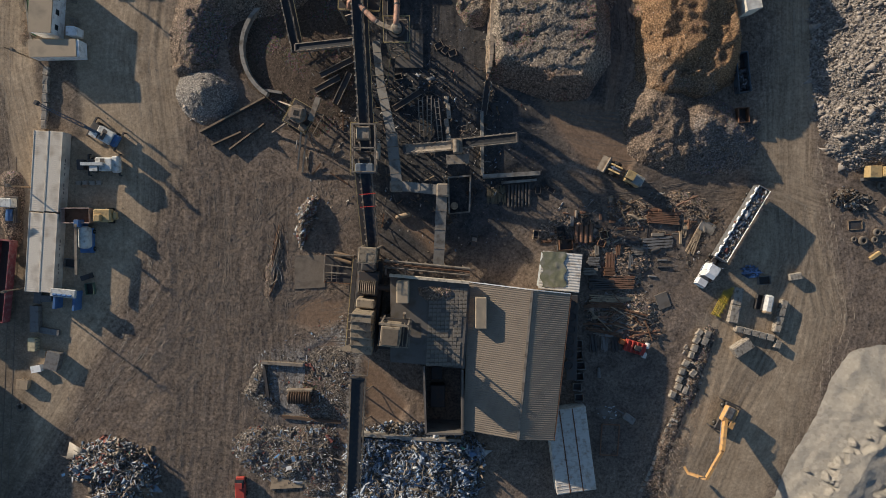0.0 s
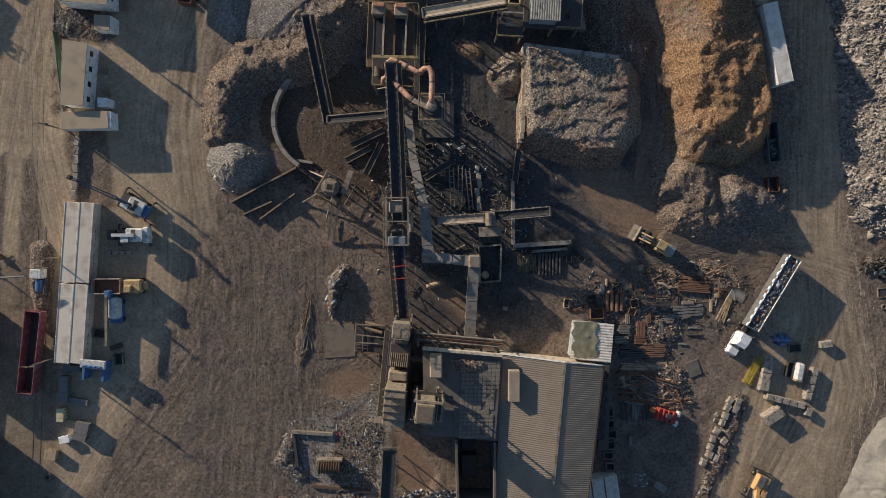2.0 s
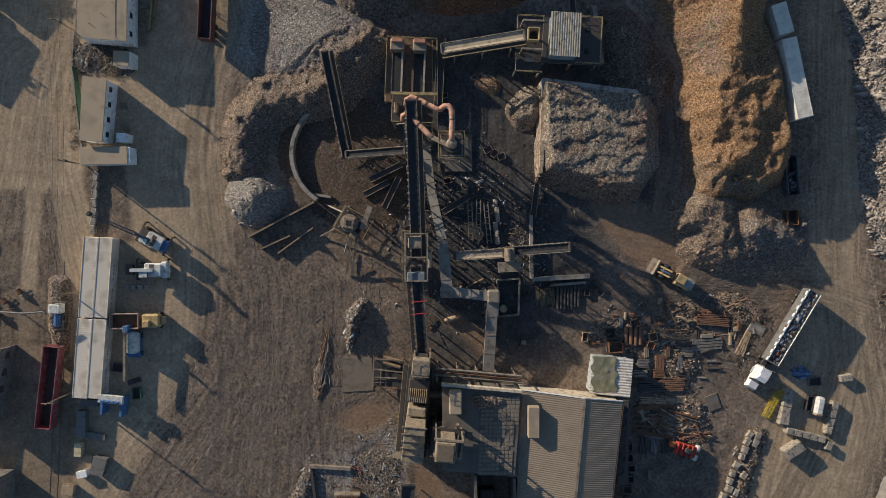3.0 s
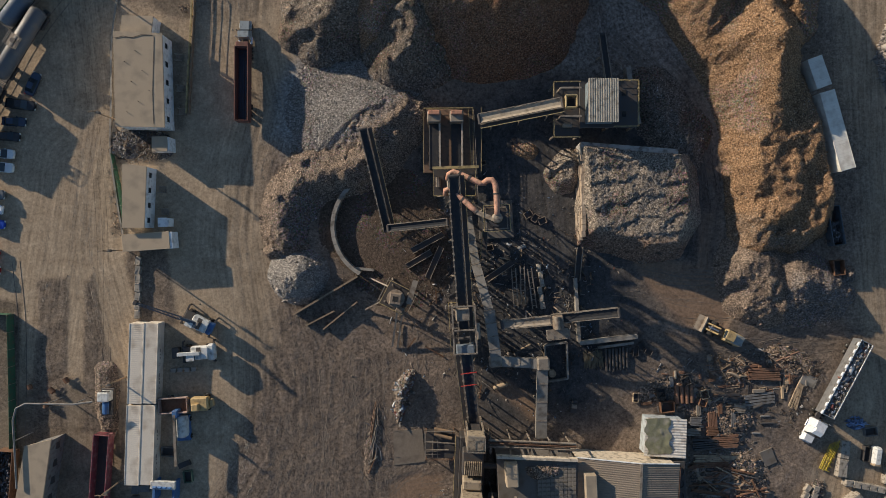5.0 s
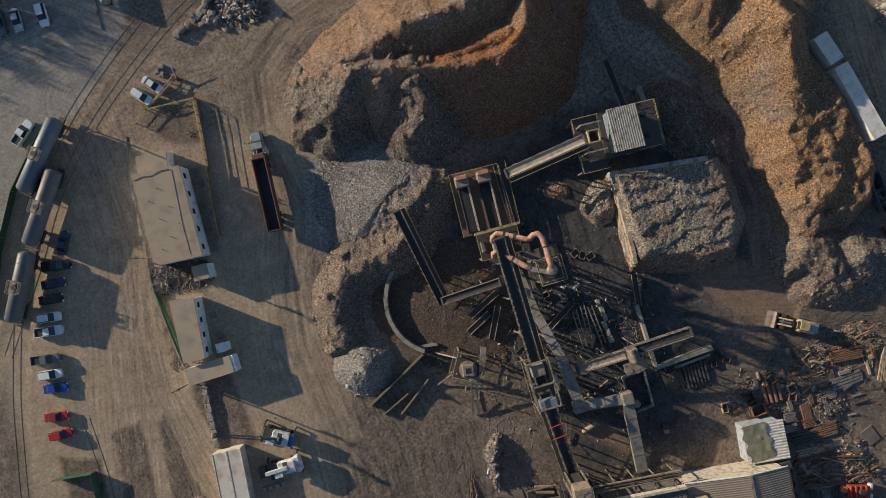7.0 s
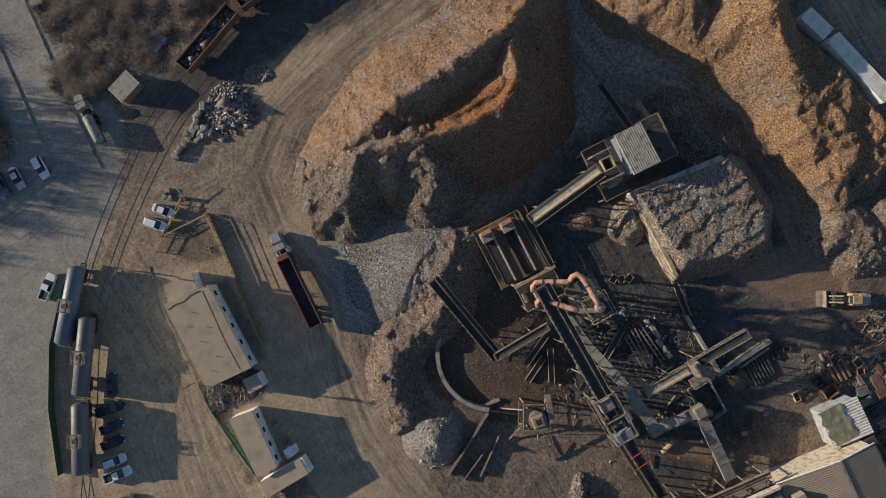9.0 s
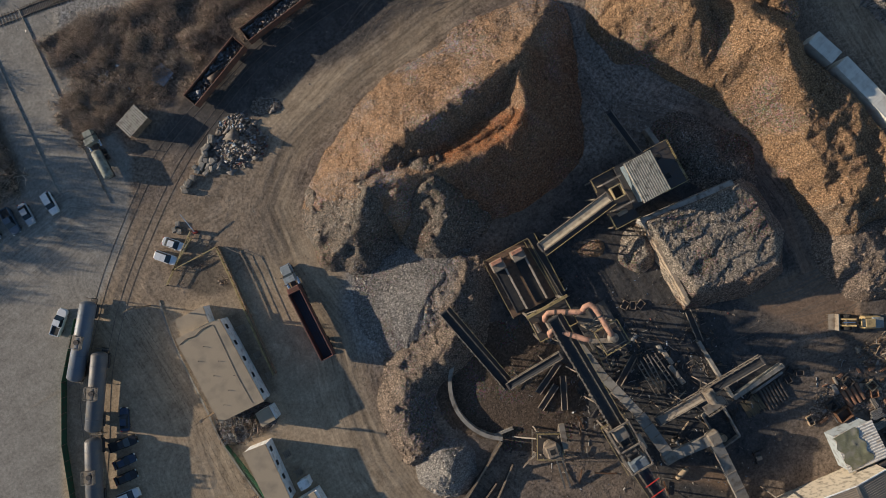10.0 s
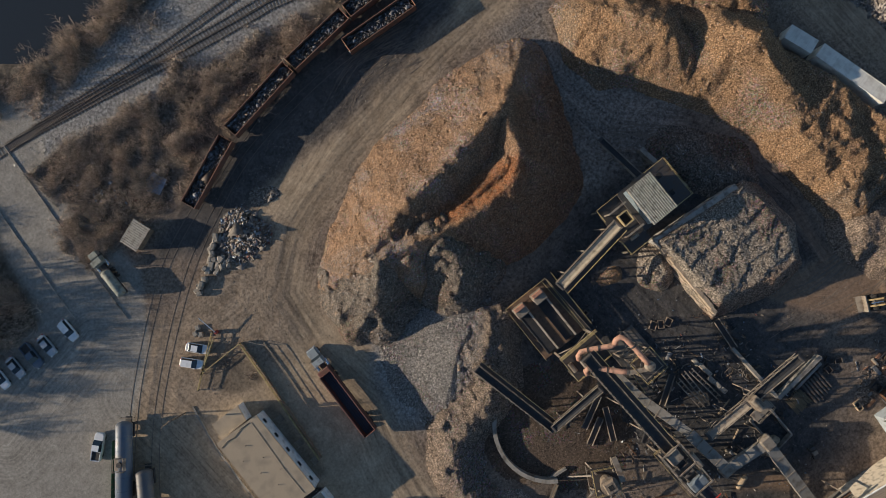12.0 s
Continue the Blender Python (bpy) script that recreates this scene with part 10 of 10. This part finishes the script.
for k in range(9):
    x = -31.0 - k * 0.12 + rr.uniform(-0.6, 0.6)
    single("bent_rail", Mesh().pipe([(x, -1.5 - k * 1.2, 0.15), (x - 0.6 + rr.uniform(-0.4, 0.4), -5 - k * 1.0, 0.35), (x - 1.2 + rr.uniform(-0.6, 0.6), -8.5 - k * 0.9, 0.2)], 0.1, 5), rr.choice([rust, dark_steel, steel]), "bent rusty rail dumped in a line", "rail", "bent rails")
heap("torn_metal", "line of torn metal and cable beside the mud track", crest([(-31.5, -3, 0.05), (-32.5, -10, 0.12), (-33.6, -16, 0.05)], 0.5, 0.25), brown, shard_brown, (-38, -27, -20, 0), rough=0.1, chip=0.12, dens=0.8, seed=79, strips=(46, 1.8, 0.07, dull_bits, 100))
single("concrete_slab", Mesh().prism([(-28.6, -14.4), (-22.4, -14.0), (-22.6, -7.6), (-28.4, -7.4)], -0.2, 0.10), mat("muddy_slab", (0.20, 0.165, 0.13), 0.9, var=0.3, scale=0.5, fine=3, dirt=(0.13, 0.105, 0.085), dirty=0.4), "mud-covered concrete slab beside the torn metal", "slab")
# large sheets and frames poking from the scrap heaps
for k in range(60):
    x, y = rr.choice([(-66, -51), (-66, -51), (-3, -47.5), (1, -49), (2, -48), (3, -50), (-30, -48)])
    x, y = x + rr.gauss(0, 3.0), y + rr.gauss(0, 2.4)
    sx, sy = rr.uniform(0.4, 1.5), rr.uniform(0.3, 0.8)
    single("torn_sheet", Mesh().box(0, 0, 0, sx, sy, 0.05), rr.choice([white, silver, greyst, rust, mat("sheet_blue", (0.12, 0.26, 0.46), 0.4, 0.2), mat("sheet_green", (0.10, 0.30, 0.20), 0.5)]), "bent piece of sheet metal on the scrap heap", "sheet metal", "torn sheets", m=pose(x, y, (rr.uniform(1.4, 2.8) if x < -50 else rr.uniform(1.2, 1.9)) if y < -46 else 0.4, rr.gauss(0, 16), rr.gauss(0, 16), rr.uniform(0, 180)))

# ---- machinery yard west ----
bin_box(-72.8, -9.1, -7, 2.6, 1.7, 0.8, greyst, "grey open bucket body lying on the dirt")
single("dark_bucket", Mesh().side([(-1.1, 0), (1.1, 0), (1.2, 0.8), (0.2, 0.3), (-1.2, 0.8)], -0.5, 0.5), dark_steel, "dark digger bucket lying on the dirt", "bucket", m=pose(-69.8, -11.8, 0, 0, 0, 18))
bin_box(-69.2, -14.2, 5, 1.6, 2.2, 0.9, mat("dull_green", (0.10, 0.15, 0.11), 0.7), "green slotted steel frame on the dirt")
for x, y, rz, sx, sy, h, m, nm, lb in (
        (-76.7, -28.6, 75, 3.6, 2.6, 1.6, greyst, "steel_plate_box", "large grey plate-sided box"),
        (-80.7, -25.3, 88, 2.6, 1.3, 1.5, mat("pale_yellow", (0.55, 0.47, 0.30), 0.7), "pale_box", "pale yellow box on the dirt"),
        (-80.2, -30.3, 10, 1.9, 1.3, 1.2, white, "white_box", "white machine box by the track"),
        (-83.0, -33.4, -8, 2.2, 1.8, 1.3, tanst, "tan_box", "tan wooden box beside the track"),
        (-80.1, -20.2, 88, 5.2, 1.6, 1.3, greyst, "steel_rack", "long grey steel rack"),
        (-79.6, -15.4, 80, 3.4, 1.3, 0.7, greyst, "steel_pallet", "grey steel pallet beside containers"),
        (-78.0, -16.2, 0, 2.0, 1.2, 0.7, greyst, "steel_pallet", "small grey steel pallet"),
        (-77.6, -22.8, -10, 3.8, 1.1, 0.7, greyst, "steel_pallet", "grey steel channel stack"),
        (-79.0, -27.4, 80, 1.6, 1.2, 0.9, tanst, "tan_box", "small tan crate by the track")):
    t0 = thing(nm, lb, "box", pose(x, y, -0.05, 0, 0, rz), "yard boxes")
    part("body", Mesh().bbox(-sx / 2, sx / 2, -sy / 2, sy / 2, 0, h, 0.08), m, t0)
    part("lid", Mesh().bbox(-sx / 2 - 0.05, sx / 2 + 0.05, -sy / 2 - 0.05, sy / 2 + 0.05, h, h + 0.08, 0.03), m, t0)
    for k in range(4):
        part("side_rib", Mesh().bbox(-sx / 2 + (k + 0.5) * sx / 4 - 0.05, -sx / 2 + (k + 0.5) * sx / 4 + 0.05, -sy / 2 - 0.07, sy / 2 + 0.07, 0.05, h - 0.05, 0.02), greyst, t0)
tyre_me = Mesh().lathe((0, 0, 0), (0, 0, 1), [(0, 0.5), (0.04, 0.85), (0.15, 1.0), (0.5, 1.0), (0.61, 0.85), (0.65, 0.5), (0.6, 0.45), (0.05, 0.45)], 18).data("tyre", mat("dusty_tyre", (0.16, 0.135, 0.11), 0.85), True)
for x, y, s in ((86.4, -4.6, 1.0), (84.6, -4.3, 0.6), (88.8, -4.4, 0.7), (89.2, -2.9, 0.85), (90.6, -3.0, 0.6), (89.6, 6.6, 0.9), (91.0, 1.6, 0.8), (91.4, 5.0, 0.8), (-81.6, -24.9, 0.5), (-84.0, -38.2, 0.9)):
    o = new("loader_tyre", tyre_me)
    o.matrix_basis = pose(x, y, ground_z(x, y), rr.gauss(0, 5), rr.gauss(0, 5), 0) @ Matrix.Scale(s, 4)
    tagged(o, "big dusty scrap tyre lying flat", "tyre", "scrap tyres")
heap("torn_panels", "pile of torn pale panels beside the tyres", crest([(82.6, 4.4, 0.7), (86.5, 3.2, 0.5)], 0.9, 0.6), grey, dull_bits, (78, 92, -1, 9), rough=0.5, chip=0.2, dens=3, seed=81, strips=(90, 0.9, 0.25, dull_bits, None))
bin_box(84.8, -1.4, 4, 2.8, 1.8, 0.3, wood, "wooden pallet with a tan box", name="pallet")
single("yellow_attachment", Mesh().bbox(-1.2, 1.2, -0.4, 0.4, 0, 0.6, 0.1), ylw, "yellow machine attachment on the dirt", "attachment", m=pose(89.0, -7.6, 0, 0, 0, 35))
for x, y, m in ((89.5, 16.6, rust2), (88.0, 13.4, conc), (91.5, 15.0, white)):
    single("scrap_slab", Mesh().bbox(-2, 2, -1.4, 1.4, 0, 0.5, 0.1), m, "flat scrap panel beside the rubble heap", "panel", "scrap panels", m=pose(x, y, 0.1, 4, 5, 12))

# ---- bay by the haul road ----
yr = thing("yellow_rack", "yellow steel stillage frames piled up", "rack", pose(58.2, -16.6, 0, 0, 0, 64))
for k in range(7):
    part("frame_bar", Mesh().beam((-3.6, -0.8 + k * 0.26, 0.3 + 0.1 * (k % 2)), (3.6 - 0.3 * k, -1.0 + k * 0.3, 0.6), 0.1), mat("bright_yellow", (0.60, 0.45, 0.05), 0.6), yr)
for k in range(4):
    part("cross_bar", Mesh().beam((-3.4 + k * 1.0, -1.1, 0.75), (-3.2 + k * 1.0, 1.1, 0.75), 0.12), mat("bright_yellow", (0.60, 0.45, 0.05), 0.6), yr)
heap("blue_scrap", "small clump of bright blue plastic scrap", [(64.0, -10.6, 0.8, 64.4, -10.9, 0.8, 0.4, 0.8)], dark_conc, mat("blue_bits", (0.15, 0.24, 0.42), 0.5, chips=1.2, bump=0), (61, 67, -14, -7.5), rough=0.3, chip=0.3, dens=14, seed=83)
vt = thing("fuel_tank", "white fuel tank with a ribbed end inside the bay", "tank", pose(67.0, -17.4, 0, 0, 0, 80))
part("shell", Mesh().bbox(-1.9, 1.9, -0.8, 0.8, 0.3, 1.8, 0.35), pale_m, vt)
part("end_cap", Mesh().bbox(-1.95, -1.2, -0.82, 0.82, 0.3, 1.82, 0.3), tanst, vt)
part("skid", Mesh().bbox(-1.8, 1.8, -0.7, 0.7, -0.05, 0.3, 0.03), dark_steel, vt)
bin_box(65.4, -17.0, 80, 3.0, 1.2, 1.0, dark_steel, "dark open trough beside the fuel tank")
bin_box(66.4, -12.6, 5, 2.4, 1.6, 0.8, greyst, "grey steel trough by the bay")

# ---- poles and wires ----
POLES = [(-79.6, 81.0), (-79.3, 56.6), (-78.8, 31.0), (-80.6, 6.0), (-82.0, -14.0)]
for x, y in POLES:
    pl = thing("utility_pole", "wooden utility pole with a crossarm and transformer", "pole", pose(x, y, -0.2, 0, 0, 0), "utility poles")
    part("shaft", Mesh().cyl((0, 0, 0), (0, 0, 9.2), 0.17, 0.12, 10), wood, pl)
    part("crossarm", Mesh().beam((-1.2, 0, 8.6), (1.2, 0, 8.6), 0.14), wood, pl)
    part("transformer", Mesh().cyl((0.35, 0, 6.9), (0.35, 0, 7.9), 0.26, n=12), greyst, pl)
    for k in (-1.0, 0.0, 1.0):
        part("insulator", Mesh().cyl((k, 0, 8.65), (k, 0, 8.9), 0.06, n=8), greyst, pl)
for k in (-1.0, 0.0, 1.0):
    for (ax, ay), (bx0, by0) in zip(POLES, POLES[1:]):
        single("power_line", Mesh().pipe([(ax + (bx0 - ax) * u + k, ay + (by0 - ay) * u, 8.7 - 1.8 * u * (1 - u)) for u in (0, 0.2, 0.4, 0.6, 0.8, 1)], 0.012, 4), black, "thin overhead wire between poles", "wire", "power lines")

# ---- west edge ----
wb = thing("pump_house", "narrow grey building with vents beside a pipe loop", "building")
part("wall", Mesh().prism([(-101.0, -18.5), (-96.2, -18.8), (-93.2, -4.6), (-97.8, -5.6)], -0.2, 4.6), greyst, wb)
part("roof", Mesh().prism([(-101.2, -18.9), (-95.9, -19.1), (-92.9, -4.2), (-98.0, -5.2)], 4.6, 4.9), tan_roof, wb)
for k in range(4):
    part("side_vent", Mesh().bbox(-96.2 + 0.7 * k, -95.5 + 0.7 * k, -17.0 + 3.4 * k, -15.6 + 3.4 * k, 1.6, 2.6, 0.03), dark_steel, wb)
pl = thing("overhead_pipe", "grey overhead pipe loop on thin stands", "pipe")
part("pipe_run", Mesh().pipe([(-99.6, -13, 5.4), (-99.5, 0, 5.4), (-98.8, 2.2, 5.4), (-97, 3.0, 5.4), (-88, 2.4, 5.4), (-84.6, 2.6, 5.0)], 0.18, 8), greyst, pl)
for x, y in ((-99.5, -4), (-93, 2.7), (-88, 2.4)):
    part("stand", Mesh().beam((x, y, -0.2), (x, y, 5.3), 0.16), greyst, pl)
rl = thing("rail_loader", "rail-mounted loader with white cab and hoses", "machine", pose(-83.8, 1.4, 0, 0, 0, 86))
part("frame", Mesh().bbox(-2.4, 2.8, -1.3, 1.3, 0.6, 1.4, 0.1), dark_steel, rl)
part("cab", Mesh().bbox(0.6, 2.4, -1.1, 1.1, 1.4, 3.2, 0.15), pale_m, rl)
part("cab_glass", Mesh().bbox(2.3, 2.45, -0.9, 0.9, 2.0, 2.9, 0.02), glass_mat(), rl)
part("tank", Mesh().cyl((-2.0, 0, 1.9), (0.2, 0, 1.9), 0.6), blue_m, rl)
part("railing", railing(Mesh(), [(-2.4, -1.3, 1.4), (0.4, -1.3, 1.4)], 1.0, 1.0), steel, rl)
for xx in (-1.6, 1.8):
    part("axle_wheel", Mesh().cyl((xx, -0.85, 0.5), (xx, 0.85, 0.5), 0.42, n=14), dark_steel, rl)
for x, y in ((-94.8, 4.4), (-91.8, 6.2), (-99, 5.2), (-96, 1.4)):
    t0 = thing("valve_rack", "small rack of pipes and hoses on the dirt", "rack", pose(x, y, 0, 0, 0, rr.uniform(0, 60)), "valve racks")
    part("frame", Mesh().beam((-1.1, -0.4, 0.5), (1.1, -0.4, 0.5), 0.12).beam((-1.1, 0.4, 0.5), (1.1, 0.4, 0.5), 0.12), steel, t0)
    part("hose_reel", Mesh().cyl((-0.3, -0.5, 0.6), (-0.3, 0.5, 0.6), 0.5, n=14), rust, t0)
big = thing("warehouse", "plain grey warehouse west of the yard", "building")
part("wall", Mesh().prism([(-125, -72), (-95.5, -72), (-94.0, -29.5), (-125, -29.5)], -0.2, 6.2), greyst, big)
part("roof", Mesh().prism([(-125.2, -72.2), (-95.3, -72.2), (-93.8, -29.3), (-125.2, -29.3)], 6.2, 6.5), tan_roof, big)
for i, (x, y, h) in enumerate(((-108, 124, 13), (-112, 130, 14), (-117, 126, 13), (-121, 134, 15), (-126, 128, 14), (-128, 138, 15), (-104, 132, 13), (-110, 140, 14), (-131, 120, 14), (-134, 130, 15), (-118, 144, 15), (-138, 126, 15), (-100, 122, 12), (-104, 119, 12), (-109, 118, 12), (-114, 120, 13), (-107, 128, 13), (-113, 135, 14), (-122, 122, 13), (-97, 126, 12))):
    bare_tree(x, y, h, 300 + i)
tp = thing("blue_tarp", "faded blue tarpaulin crumpled in the scrub", "tarpaulin", pose(-54.8, 119.0, 0.3, 0, 0, 30))
part("sheet", Mesh().prism([(-1.8, -1.6), (1.5, -1.9), (2.0, 1.2), (0.2, 2.0), (-2.0, 1.1)], 0.0, 0.25), mat("faded_blue", (0.22, 0.28, 0.36), 0.8), tp)

# small loose stock between the racks
for k in range(110):
    x, y = rr.choice([(rr.uniform(22, 33), rr.uniform(-6.5, 1.5)), (rr.uniform(31, 46), rr.uniform(-14.5, -3)), (rr.uniform(33, 45), rr.uniform(-6, 2.5)), (rr.uniform(42, 55), rr.uniform(-4, 4)), (rr.uniform(30, 36), rr.uniform(-24, -15))])
    L0, w0, a = rr.uniform(0.7, 2.6), rr.uniform(0.18, 0.8), rr.choice([0, 90, 4, -6, rr.uniform(0, 180)])
    m0 = Mesh()
    if rr.random() < 0.35:
        m0.lathe((-L0 / 2, 0, w0 * 0.4), (1, 0, 0), [(0, w0 * 0.3), (0.02, w0 * 0.4), (L0, w0 * 0.4), (L0 + 0.02, w0 * 0.3)], 10)
        nm, lb = "pipe_piece", "short dusty piece of pipe on the dirt"
    elif rr.random() < 0.5:
        m0.bbox(-L0 / 2, L0 / 2, -w0 / 2, w0 / 2, 0, w0 * 0.7, 0.05)
        nm, lb = "steel_casting", "chunky dusty steel casting on the dirt"
    else:
        m0.beam((-L0 / 2, -w0 / 2, 0.1), (L0 / 2, -w0 / 2, 0.1), 0.1, 0.2).beam((-L0 / 2, w0 / 2, 0.1), (L0 / 2, w0 / 2, 0.1), 0.1, 0.2).beam((-L0 / 2, -w0 / 2, 0.1), (-L0 / 2, w0 / 2, 0.1), 0.1, 0.2).beam((L0 / 2, -w0 / 2, 0.1), (L0 / 2, w0 / 2, 0.1), 0.1, 0.2)
        nm, lb = "steel_stillage", "small rusty steel frame lying flat"
    single(nm, m0, rr.choice(STOCK), lb, "stock", "loose stock", m=pose(x, y, ground_z(x, y) - 0.05, 0, 0, a))
